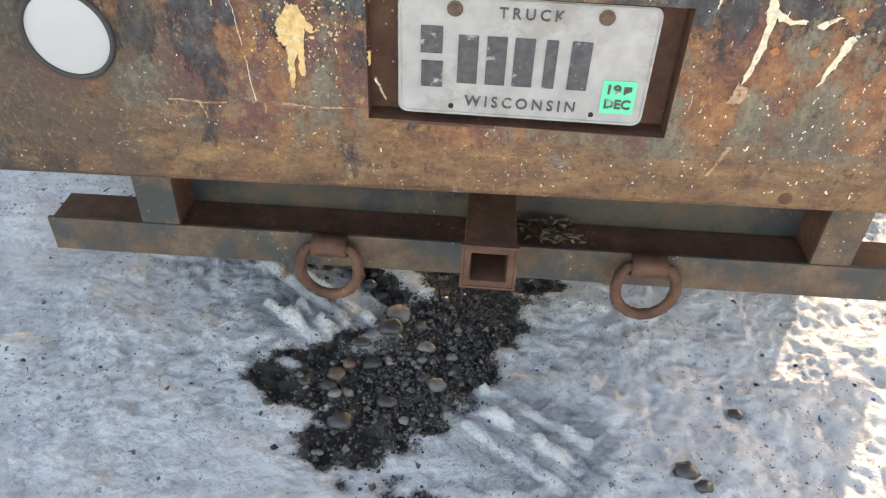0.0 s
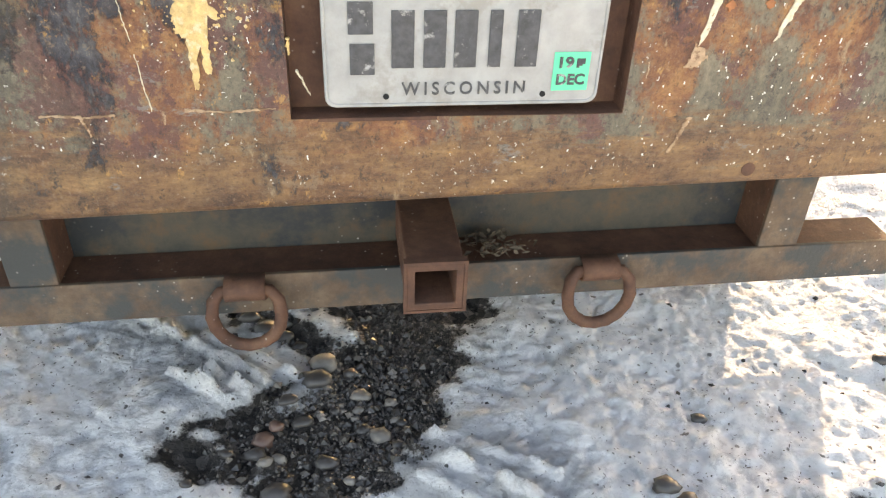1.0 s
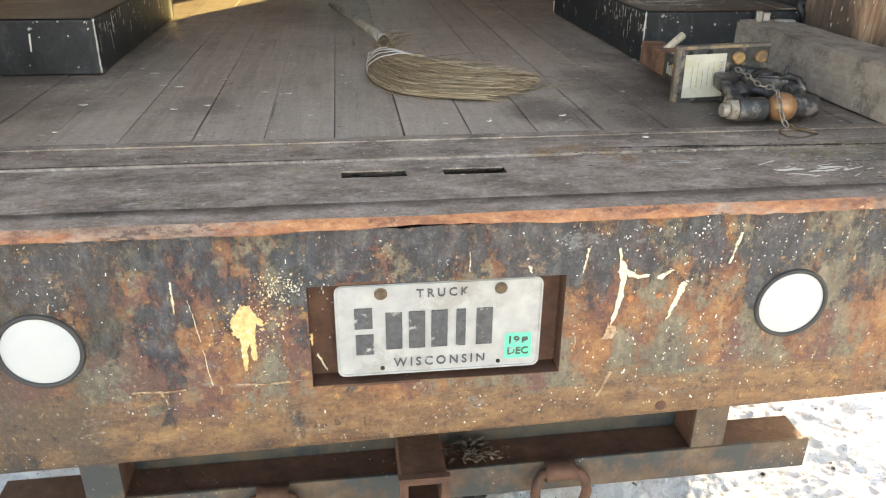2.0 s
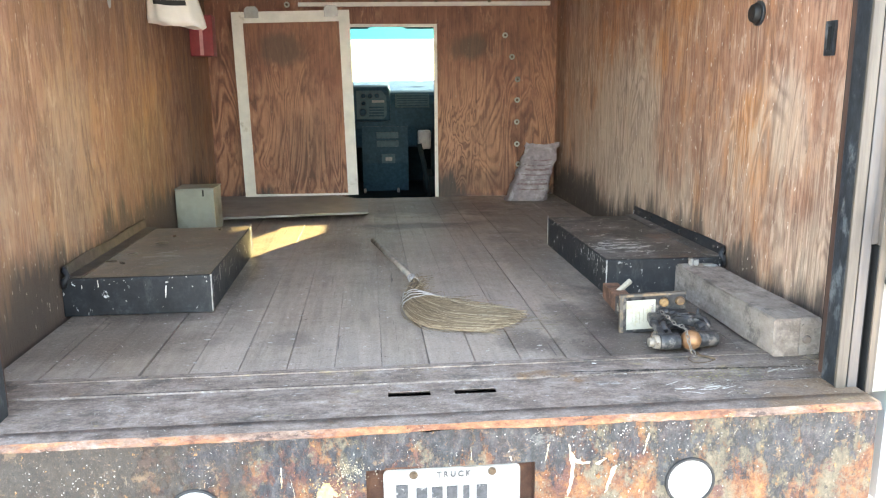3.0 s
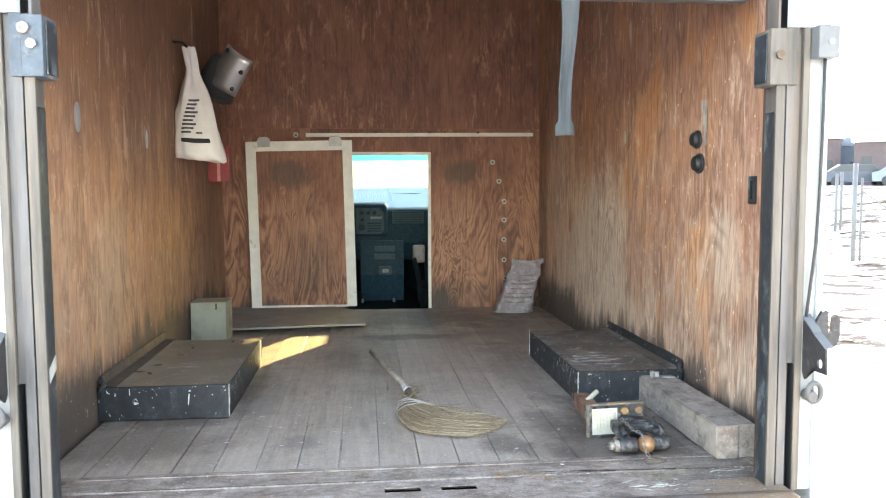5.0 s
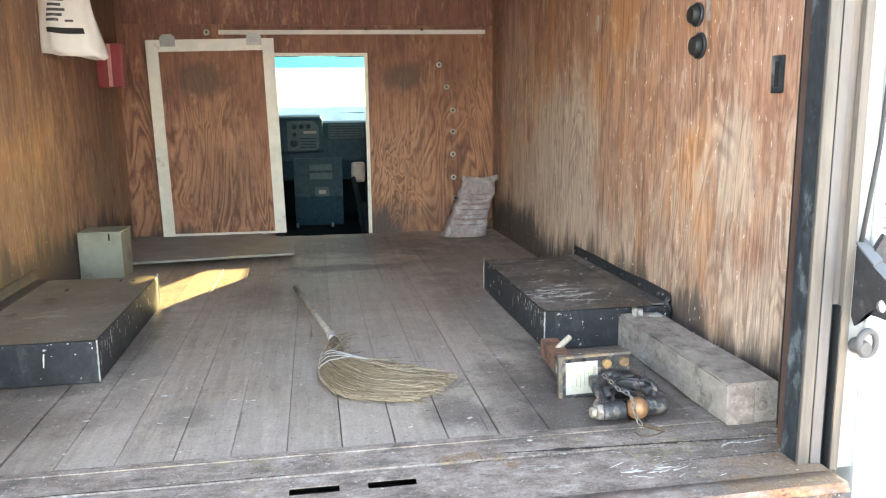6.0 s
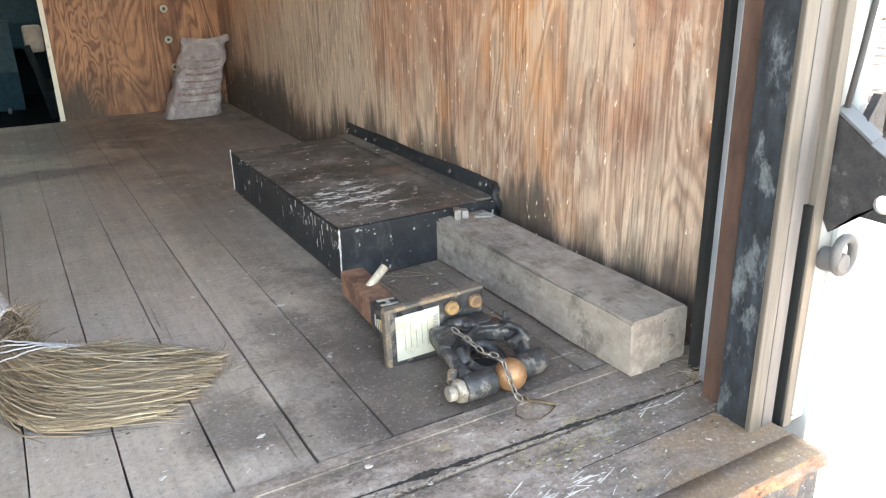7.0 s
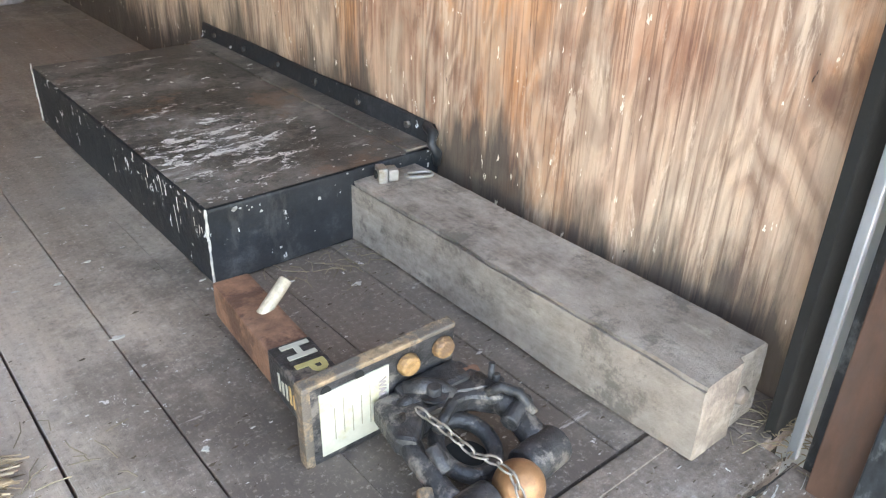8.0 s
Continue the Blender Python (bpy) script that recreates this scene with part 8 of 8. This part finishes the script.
tagged(part("window_1", bm, M["side_glass"]), "unseen cab door window, tinted to yellow the sun patch", "window", kind="structure")
# added flaps that stop the sun entering over the windscreen
for x0, x1 in ((-0.90, -0.14), (0.16, 0.965)):
    o = thing("sun_block_flap", ((x0 + x1) / 2, 5.16, 2.0), "dark flap added above the windscreen to block the sun", "sun visor", "sun visors")
    bm = bmesh.new()
    box(bm, (x0, 5.150, 2.098), (x1, 5.170, 2.160), 0.006)
    part("flap", bm, M["cab"], o)
dash = thing("dashboard", (0, 5.1, 0.76), "dark teal dashboard with vents, radio and hooded dials", "dashboard")
bm = bmesh.new()
prism(bm, [(4.98, 1.12), (4.92, 1.28), (4.90, 1.48), (4.94, 1.570), (5.05, 1.590), (5.62, 1.53), (5.62, 1.12)], "x", -1.0, 0.96)
d1 = part("dash_top", bm, M["dash"], dash)
d1.modifiers.new("soft", "BEVEL").width = 0.02
bm = bmesh.new()
prism(bm, [(4.86, 1.34), (4.85, 1.57), (4.88, 1.620), (4.98, 1.638), (5.3, 1.60), (5.3, 1.34)], "x", -0.62, 0.02)
d1 = part("dial_hood", bm, M["dash"], dash)
md = d1.modifiers.new("soft", "BEVEL")
md.width, md.segments = 0.03, 3
bm = bmesh.new()
prism(bm, [(-0.255, 1.365), (-0.035, 1.365), (-0.012, 1.395), (-0.012, 1.545), (-0.05, 1.592), (-0.255, 1.592)], "y", 4.838, 4.848)
dial = part("dial_panel", bm, M["dash_light"], dash, "grey dial panel with switches and slats")
for k in range(4):
    bm = bmesh.new()
    box(bm, (-0.155, 4.828, 1.385 + k * 0.022), (-0.035, 4.8375, 1.397 + k * 0.022), 0.002)
    part("vent_slat", bm, M["dash"], dial)
for x, z, rr in ((-0.20, 1.55, 0.022), (-0.145, 1.55, 0.022), (-0.09, 1.55, 0.022), (-0.205, 1.42, 0.030), (-0.20, 1.49, 0.018)):
    bm = bmesh.new()
    cyl(bm, (x, 4.822, z), (x, 4.8375, z), rr * 0.8, rr, 16, 0.003)
    part("switch_knob", bm, M["dash"], dial)
bm = bmesh.new()
box(bm, (-0.13, 4.830, 1.495), (-0.03, 4.8375, 1.515), 0.002)
part("dial_window", bm, M["seat_grey"], dial)
bm = bmesh.new()
box(bm, (0.062, 4.882, 1.452), (0.340, 4.899, 1.562), 0.010)
vent = part("vent", bm, M["dash_light"], dash, "long grey air vent")
for k in range(5):
    bm = bmesh.new()
    box(bm, (0.075, 4.874, 1.466 + k * 0.019), (0.328, 4.8815, 1.474 + k * 0.019), 0.002)
    part("vent_slat", bm, M["dash"], vent)
bm = bmesh.new()
prism(bm, [(4.90, 0.765), (4.86, 1.0), (4.90, 1.30), (5.3, 1.30), (5.3, 0.765)], "x", -0.22, 0.16)
part("console", bm, M["dash"], dash)
for z0, z1, x0, x1 in ((1.205, 1.255, -0.10, 0.08), (1.135, 1.185, -0.10, 0.08), (1.00, 1.075, -0.06, 0.05)):
    bm = bmesh.new()
    box(bm, (x0, 4.855, z0), (x1, 4.872, z1), 0.004)
    part("control_panel", bm, M["dash_light"], dash, "grey control panel")
bm = bmesh.new()
box(bm, (-0.03, 4.848, 1.02), (0.025, 4.856, 1.05), 0.002)
part("ashtray_pull", bm, M["seat_grey"], dash)
# two pale stubs stand in for glints low in the doorway
for x in (-0.205, 0.070):
    bm = bmesh.new()
    cyl(bm, (x, 4.80, 0.768), (x, 4.83, 0.790), 0.012, 0.010, 10, 0.003)
    part("floor_bolt", bm, M["seat_grey"], dash, "pale stub standing in for a glint on the cab floor")
seat = thing("passenger_seat", (0.42, 4.3, 0.76), "dark cloth passenger seat with a grey plastic shell", "seat")
bm = bmesh.new()
lumpy_bag(bm, (0.44, 0.15, 0.46), Matrix.Translation((0.52, 4.30, 0.92)) @ Euler((radians(8), 0, 0)).to_matrix().to_4x4(), 4, 0.3, 0.006, 8)
part("backrest", bm, M["seat"], seat)
bm = bmesh.new()
box(bm, (0.205, 4.225, 1.16), (0.30, 4.33, 1.30), 0.02)
part("shell", bm, M["seat_grey"], seat, "grey plastic seat shell")
bm = bmesh.new()
box(bm, (0.27, 4.25, 0.78), (0.74, 4.75, 0.96), 0.03)
part("cushion", bm, M["seat"], seat)
bm = bmesh.new()
box(bm, (0.30, 4.27, 0.755), (0.70, 4.72, 0.80))
part("seat_base", bm, M["cab"], seat)
bm = bmesh.new()
tube(bm, [(0.21, 4.22, 1.20), (0.245, 4.23, 1.05), (0.265, 4.24, 0.90), (0.28, 4.25, 0.80)], 0.018, 8)
part("belt_stalk", bm, M["seat"], seat, smooth=True)

# ---- loose bits on the boards ----
r = random.Random(41)
for k in range(46):
    x, y = r.uniform(-0.7, 0.95), abs(r.gauss(0, 0.55)) + 0.30
    if (0.86 < x < 1.03 and y < 1.0) or (x > 0.63 and 0.93 < y < 1.9) or (0.54 < x < 0.80 and 0.33 < y < 0.88) or (-0.1 < x < 0.33 and 0.5 < y < 1.15):
        continue
    s = r.uniform(0.002, 0.0075)
    bm = bmesh.new()
    n = 9
    prism(bm, [(x + s * r.uniform(0.35, 1.8) * math.cos(2 * math.pi * i / n), y + s * r.uniform(0.2, 0.8) * math.sin(2 * math.pi * i / n)) for i in range(n)], "z", FLOOR + 0.0022, FLOOR + 0.0038)
    tagged(part("paint_chip", bm, M["chip"]), "pale flake of paint on the floor boards", "paint chip", "paint chips")


def litter(name, n, cx, cy, sx, sy, z, mat, seed, label):
    r = random.Random(seed)
    bm = bmesh.new()
    for i in range(n):
        x, y, a, l = r.gauss(cx, sx), r.gauss(cy, sy), r.uniform(0, 6.28), r.uniform(0.012, 0.045)
        x = min(x, X1 - 0.03)
        bend = r.uniform(-0.006, 0.006)
        tube(bm, [(x, y, z + 0.003), (x + math.cos(a) * l / 2 + bend, y + math.sin(a) * l / 2, z + r.uniform(0.003, 0.008)), (x + math.cos(a) * l, y + math.sin(a) * l, z + 0.003)], 0.0008, 3, caps=False)
    tagged(part(name, bm, mat), label, "debris", kind="stuff")


litter("loose_straw", 70, 1.02, 0.255, 0.025, 0.035, FLOOR, M["straw"], 3, "loose straw swept into the door corner")
litter("loose_straw", 40, 0.80, 0.90, 0.06, 0.03, FLOOR, M["straw"], 4, "loose straw before the wheel box")
litter("loose_straw", 30, 0.30, 0.70, 0.05, 0.05, FLOOR, M["straw"], 5, "broken straw beside the broom")

def grit(name, n, draw, mat, seed, label):
    """Tiny flakes strewn over the boards."""
    r = random.Random(seed)
    verts, faces = [], []
    while len(faces) < n:
        x, y = draw(r)
        if not (X0 + 0.02 < x < X1 - 0.02 and 0.05 < y < 3.4):
            continue
        if x > 0.635 and 0.95 < y < 1.88 or x < -0.68 and 0.9 < y < 1.82 or 0.88 < x < 1.03 and 0.29 < y < 0.97:
            continue
        z = FLOOR + (0.0028 if y > 0.36 else 0.0022)
        s, a = r.uniform(0.0008, 0.0050) * r.uniform(0.2, 1.0) ** 1.5, r.uniform(0, 6.28)
        base = len(verts)
        for q in range(4):
            verts.append((x + s * r.uniform(0.5, 2.2) * math.cos(a + q * 1.57), y + s * r.uniform(0.2, 0.9) * math.sin(a + q * 1.57), z + r.uniform(0, 0.001)))
        faces.append((base, base + 1, base + 2, base + 3))
    me = bpy.data.meshes.new(name)
    me.from_pydata(verts, [], faces)
    me.materials.append(mat)
    tagged(new(name, me), label, "debris", kind="stuff")


grit("pale_grit", 420, lambda r: (r.uniform(-1.0, 1.0), 0.10 + abs(r.gauss(0, 0.32))), M["chip"], 51, "pale paint flakes and grit on the threshold")
grit("pale_grit", 320, lambda r: (r.gauss(0.5, 0.35), r.gauss(0.75, 0.35)), M["chip"], 52, "pale paint flakes scattered over the planks")
grit("pale_grit", 60, lambda r: (r.gauss(0.66, 0.06), r.gauss(0.135, 0.018)), M["chip"], 55, "white paint crumbs on the steel threshold")
grit("pale_grit", 40, lambda r: (r.gauss(0.88, 0.05), r.gauss(0.21, 0.015)), M["chip"], 56, "white paint crumbs by the door post")
grit("yellow_grit", 260, lambda r: (r.gauss(0.70, 0.07), r.gauss(0.195, 0.022)), M["moss"], 57, "yellow-green crumbs of moss and straw on the threshold")
grit("dark_grit", 500, lambda r: (r.uniform(0.2, 1.0), r.gauss(0.232, 0.007)), M["rubbish"], 58, "dark dirt packed along the threshold joint")
grit("dark_grit", 900, lambda r: (r.gauss(0.72, 0.25), r.gauss(0.45, 0.25)), M["rubbish"], 53, "dark dirt crumbs round the hitch")
grit("dark_grit", 500, lambda r: (r.uniform(-0.9, 0.9), r.uniform(0.25, 2.8)), M["rubbish"], 54, "dark dirt crumbs on the planks")

def scratches(n, cx, cy, sx, sy, seed, label, z=FLOOR + 0.0012):
    """Bare bright scratches drawn across the threshold."""
    rr = random.Random(seed)
    bm = bmesh.new()
    for q in range(n):
        x, y, l, turn, w = rr.gauss(cx, sx), rr.gauss(cy, sy), rr.uniform(0.008, 0.045), rr.gauss(0.1, 0.35), rr.uniform(0.0004, 0.0013)
        up, dn = [], []
        for i in range(6):
            f = i / 5 - 0.5
            px, py, h = x + l * f * math.cos(turn), y + l * f * math.sin(turn) + rr.uniform(-0.0006, 0.0006), w * rr.uniform(0.2, 1.2)
            up.append((px, py + h))
            dn.append((px, py - h))
        prism(bm, up + dn[::-1], "z", z - 0.004, z + rr.uniform(0, 0.0003))
    tagged(part("scratches", bm, M["chip"]), label, "scratches", kind="stuff")


def rotted_joint(x0, x1, y0, y1, w, seed, label):
    """Dark decayed edge of a plank, ragged along both sides."""
    rr = random.Random(seed)
    n = int((x1 - x0) / 0.004)
    bm = bmesh.new()
    rows = []
    for i in range(n + 1):
        f = i / n
        x, y = x0 + (x1 - x0) * f, y0 + (y1 - y0) * f
        fade = min(1.0, 6 * f, 6 * (1 - f)) * (0.35 + 0.65 * abs(noise.noise((x * 16, seed, 2.0))) * 2)
        rows.append([bm.verts.new((x, y + s * w * fade * rr.uniform(0.5, 1.1), FLOOR + 0.0016)) for s in (1, -1)])
    for a, b in zip(rows, rows[1:]):
        bm.faces.new((a[0], a[1], b[1], b[0]))
    tagged(part("rotted_joint", bm, M["joint_dirt"]), label, "dirt", kind="stuff")


rotted_joint(0.30, 0.985, 0.258, 0.223, 0.0075, 81, "black decayed edge of the threshold plank")
rotted_joint(0.62, 0.985, 0.146, 0.151, 0.0028, 82, "thin dark joint across the steel threshold")
rotted_joint(-0.95, -0.10, 0.238, 0.240, 0.0035, 83, "dark dirt in the joint of the threshold")
scratches(26, 0.64, 0.122, 0.055, 0.016, 61, "bright scratches across the steel threshold", FLOOR - 0.0004)
scratches(9, 0.88, 0.215, 0.04, 0.010, 62, "white scratches beside the door post", FLOOR - 0.0004)

r = random.Random(71)
for k in range(7):
    x, y, a, l = r.uniform(-1.08, -0.74), r.uniform(1.0, 1.72), r.uniform(0, 6.28), r.uniform(0.010, 0.024)
    bm = bmesh.new()
    prism(bm, [(x + l * q * math.cos(a) - w * math.sin(a), y + l * q * math.sin(a) + w * math.cos(a)) for q, w in ((-1, 0), (-0.4, 0.006), (0.4, 0.005), (1, 0), (0.3, -0.006), (-0.5, -0.004))], "z", 1.0302, 1.0345)
    for v in bm.verts:
        v.co.z += 0.003 * abs(noise.noise(v.co * 90))
    tagged(part("dead_leaf", bm, M["rubbish"]), "curled dead leaf lying on the dusty wheel box", "leaf", "dead leaves")

# ---- stones on the bare ground ----
def stone(x, y, s, mat, seed, flat=0.6):
    bm = bmesh.new()
    blob(bm, (x, y, ground_z(x, y) + s * 0.22), (s, s * 0.78, s * flat), seed, 0.45, 2)
    o = part("stone", bm, mat, smooth=True)
    return tagged(o, {M["stone"]: "dark wet stone on bare ground", M["stone_red"]: "reddish stone on bare ground", M["stone_pale"]: "pale round stone on bare ground"}[mat], "stone", "stones under the hitch")


for x, y, s, kind in ((-0.092, 0.124, 0.028, "stone_pale"), (-0.121, 0.220, 0.025, "stone_pale"), (-0.070, 0.200, 0.017, "stone_pale"), (-0.135, 0.168, 0.012, "stone_pale"),
                      (-0.289, 0.127, 0.024, "stone_red"), (-0.268, 0.152, 0.017, "stone_red"), (-0.300, 0.100, 0.022, "stone"), (-0.282, 0.075, 0.018, "stone_pale"), (-0.345, 0.095, 0.015, "stone"),
                      (-0.200, 0.255, 0.034, "stone"), (-0.185, 0.300, 0.040, "stone_pale"), (-0.185, 0.072, 0.024, "stone"), (-0.398, 0.034, 0.013, "stone"), (-0.065, 0.160, 0.014, "stone_pale"),
                      (-0.262, 0.020, 0.030, "stone"), (-0.300, 0.40, 0.030, "stone"), (-0.265, 0.385, 0.022, "stone"), (-0.33, 0.43, 0.024, "stone"), (-0.235, 0.36, 0.018, "stone"),
                      (-0.250, 0.205, 0.020, "stone"), (-0.225, 0.165, 0.022, "stone"), (0.345, -0.05, 0.026, "stone"), (0.372, -0.075, 0.02, "stone"), (0.468, 0.10, 0.018, "stone"), (0.875, 0.20, 0.022, "stone")):
    stone(x, y, s * (0.72 if kind == "stone_pale" else 0.85), M[kind], x * 50 + y * 31, 0.5)
r = random.Random(19)
for k in range(22):
    t = r.random()
    x, y = r.gauss(-0.17, 0.09), r.gauss(0.16, 0.11)
    if bare_amount(x, y) > 0.45:
        stone(x, y, r.uniform(0.006, 0.015), M[r.choice(("stone", "stone", "stone", "stone_pale"))], k * 1.7)
verts, faces = [], []
cnt = 0
while cnt < 5200:
    x, y = (r.gauss(-0.12, 0.15), r.gauss(0.22, 0.20)) if cnt % 8 else (r.gauss(0.58, 0.10), r.gauss(-0.16, 0.05))
    if bare_amount(x, y) < r.uniform(0.1, 0.5) or y < -0.4:
        continue
    s = r.uniform(0.0016, 0.0050) if cnt % 14 else r.uniform(0.006, 0.011)
    z = ground_z(x, y) + s * 0.2
    base = len(verts)
    a0 = r.uniform(0, 6)
    for i in range(4):
        verts.append((x + s * math.cos(a0 + i * 1.57) * r.uniform(0.7, 1.2), y + s * math.sin(a0 + i * 1.57) * r.uniform(0.7, 1.2), z))
    verts.append((x + r.uniform(-0.3, 0.3) * s, y + r.uniform(-0.3, 0.3) * s, z + s * r.uniform(0.5, 1.0)))
    faces += [(base + i, base + (i + 1) % 4, base + 4) for i in range(4)]
    cnt += 1
for q in range(900):
    x, y = r.uniform(-0.95, 1.1), r.uniform(-0.42, 0.62)
    if noise.noise((x * 3.3, y * 3.3, 70.0)) + 0.25 * r.random() < -0.05:
        continue
    s = r.uniform(0.0008, 0.0026) if q % 15 else r.uniform(0.004, 0.010)
    z = ground_z(x, y) - s * 0.1
    base, a0 = len(verts), r.uniform(0, 6)
    for i in range(4):
        verts.append((x + s * math.cos(a0 + i * 1.57) * r.uniform(0.7, 1.3), y + s * math.sin(a0 + i * 1.57) * r.uniform(0.7, 1.3), z))
    verts.append((x + r.uniform(-0.3, 0.3) * s, y, z + s * r.uniform(0.5, 0.9)))
    faces += [(base + i, base + (i + 1) % 4, base + 4) for i in range(4)]
me = bpy.data.meshes.new("gravel")
me.from_pydata(verts, [], faces)
me.materials.append(M["gravel"])
tagged(new("gravel", me), "fine dark wet gravel where snow has melted", "gravel", kind="stuff")

# ---- the yard and street beyond ----
def at_far(az, d, z=0.0):
    """A place d metres from the door, az degrees round from straight ahead."""
    return Vector((-0.12 + d * math.sin(radians(az)), -2.0 + d * math.cos(radians(az)), z))


fence = thing("chain_link_gate", at_far(33.7, 20.8), "galvanised gate posts and braced gate in the yard fence", "fence gate")
for az, d, h, rr in ((33.75, 20.8, 2.35, 0.055), (34.15, 21.0, 2.0, 0.03), (32.75, 29.0, 2.0, 0.05), (33.05, 29.2, 2.0, 0.05)):
    p = at_far(az, d)
    z = ground_z(p.x, p.y)
    bm = bmesh.new()
    cyl(bm, (p.x, p.y, z - 0.1), (p.x, p.y, z + h), rr, rr, 12)
    part("post", bm, M["galv"], fence)
a, b = at_far(34.15, 21.0), at_far(39.5, 20.0)
za = ground_z(a.x, a.y)
for p0, p1 in (((a.x, a.y, za + 1.75), (b.x, b.y, za + 1.75)), ((a.x, a.y, za + 0.12), (b.x, b.y, za + 0.12)), ((a.x, a.y, za + 1.7), (b.x, b.y, za + 0.2)), ((b.x, b.y, za), (b.x, b.y, za + 1.8))):
    bm = bmesh.new()
    cyl(bm, p0, p1, 0.022, 0.022, 8)
    part("gate_rail", bm, M["galv"], fence)


def far_building(name, az, d, w, h, depth, mat, label, rows, cols, door=False, gable=0.0):
    c = at_far(az, d)
    z = ground_z(c.x, c.y) - 0.3
    o = thing(name, (c.x, c.y, z), label, "building")
    mm = Matrix.Translation((c.x, c.y, z)) @ Euler((0, 0, radians(-az))).to_matrix().to_4x4()
    bm = bmesh.new()
    box(bm, (-w / 2, 0, 0), (w / 2, depth, h), 0, mm)
    part("wall", bm, mat, o)
    bm = bmesh.new()
    if gable:
        prism(bm, [(-w / 2 - 0.2, h), (w / 2 + 0.2, h), (0, h + gable)], "y", -0.2, depth + 0.2)
        bmesh.ops.transform(bm, matrix=mm, verts=bm.verts)
    else:
        box(bm, (-w / 2 - 0.2, -0.4, h), (w / 2 + 0.2, depth, h + 0.35), 0.05, mm)
    part("roof", bm, mat if gable else M["roof_snow"], o)
    for i in range(cols):
        for j in range(rows):
            bm = bmesh.new()
            x0, z0 = -w / 2 + (i + 0.3) * w / cols, 1.2 + j * 2.6
            box(bm, (x0, -0.06, z0), (x0 + 0.4 * w / cols, 0.02, z0 + 1.2), 0, mm)
            part("window", bm, M["win"], o)
    return o


far_building("brick_hall", 30.0, 66, 7.0, 4.0, 10, M["brick"], "brown brick hall across the street", 1, 4)
far_building("gabled_shop", 33.0, 68, 4.6, 3.6, 10, M["far_grey"], "grey-blue gabled building front", 1, 2, gable=0.9)
far_building("brown_shop", 37.5, 62, 8.0, 3.4, 9, M["brick"], "brown shop with a snow-covered canopy", 1, 5)


def parked_car(az, d, mat, label, heading=0.0):
    c = at_far(az, d)
    z = ground_z(c.x, c.y)
    o = thing("parked_car", (c.x, c.y, z), label, "car", "parked cars")
    mm = Matrix.Translation((c.x, c.y, z)) @ Euler((0, 0, radians(-az + heading))).to_matrix().to_4x4()
    bm = bmesh.new()
    prism(bm, [(-2.2, 0.30), (2.2, 0.30), (2.25, 0.75), (1.4, 0.92), (0.85, 1.42), (-1.1, 1.45), (-1.8, 0.98), (-2.25, 0.85)], "y", -0.85, 0.85)
    bmesh.ops.transform(bm, matrix=mm, verts=bm.verts)
    part("body", bm, mat, o)
    bm = bmesh.new()
    prism(bm, [(1.2, 0.95), (0.78, 1.36), (-1.02, 1.38), (-1.55, 0.98)], "y", -0.86, 0.86)
    bmesh.ops.transform(bm, matrix=mm, verts=bm.verts)
    part("window", bm, M["win"], o)
    for u in (-1.35, 1.35):
        for v in (-0.80, 0.80):
            bm = bmesh.new()
            cyl(bm, mm @ Vector((u, v - 0.1, 0.33)), mm @ Vector((u, v + 0.1, 0.33)), 0.33, 0.33, 16)
            part("wheel", bm, M["rubber"], o)


parked_car(30.6, 60, M["far_grey"], "grey car parked behind the snow bank")
parked_car(34.0, 58, M["car_dark"], "dark car parked across the street", 10)
parked_car(37.2, 57, M["far_grey"], "grey car parked across the street", -6)

tree = thing("pine_tree", at_far(28.6, 38), "yellow-green pine standing in the snow", "tree")
c = at_far(28.6, 38)
z0 = ground_z(c.x, c.y)
bm = bmesh.new()
tube(bm, [(c.x, c.y, z0 - 0.2), (c.x + 0.05, c.y, z0 + 2.5), (c.x, c.y, z0 + 5.4)], [0.16, 0.11, 0.02], 8)
part("trunk", bm, M["bark"], tree)
r = random.Random(8)
bm = bmesh.new()
for k in range(520):
    h = r.uniform(0.3, 5.3)
    rad = (1 - h / 5.6) * 1.5 * r.uniform(0.35, 1.0)
    a = r.uniform(0, 6.28)
    px, py, pz = c.x + rad * math.cos(a), c.y + rad * math.sin(a), z0 + h - 0.15 * rad
    s = r.uniform(0.10, 0.26)
    d = Vector((math.cos(a), math.sin(a), r.uniform(-0.3, 0.3))) * s
    e = Vector((-math.sin(a), math.cos(a), r.uniform(-0.2, 0.2))) * s * 0.5
    p = Vector((px, py, pz))
    bm.faces.new([bm.verts.new(q) for q in (p - d, p + e, p + d, p - e)])
    bm.faces.new([bm.verts.new(q) for q in (p - d * 0.6 + Vector((0, 0, s * 0.4)), p + e * 0.5, p + d * 0.9 - Vector((0, 0, s * 0.3)), p - e)])
part("crown", bm, M["needle"], tree)

pl = thing("overhead_cable", at_far(33, 30, 7.5), "thin dark overhead cable across the street", "cable")
bm = bmesh.new()
a, b = at_far(12, 30), at_far(48, 30)
pts = []
for i in range(21):
    t = i / 20
    p = a.lerp(b, t)
    pts.append((p.x, p.y, 7.35 + 1.0 * t - 0.9 * 4 * t * (1 - t) * 0.25))
tube(bm, pts, 0.02, 6)
part("line", bm, M["hole"], pl)
for q in (pts[0], pts[-1]):
    bm = bmesh.new()
    tube(bm, [(q[0], q[1], ground_z(q[0], q[1]) - 0.3), (q[0], q[1], q[2] + 0.4)], [0.15, 0.11], 10)
    part("pole", bm, M["bark"], pl, "grey wooden pole")
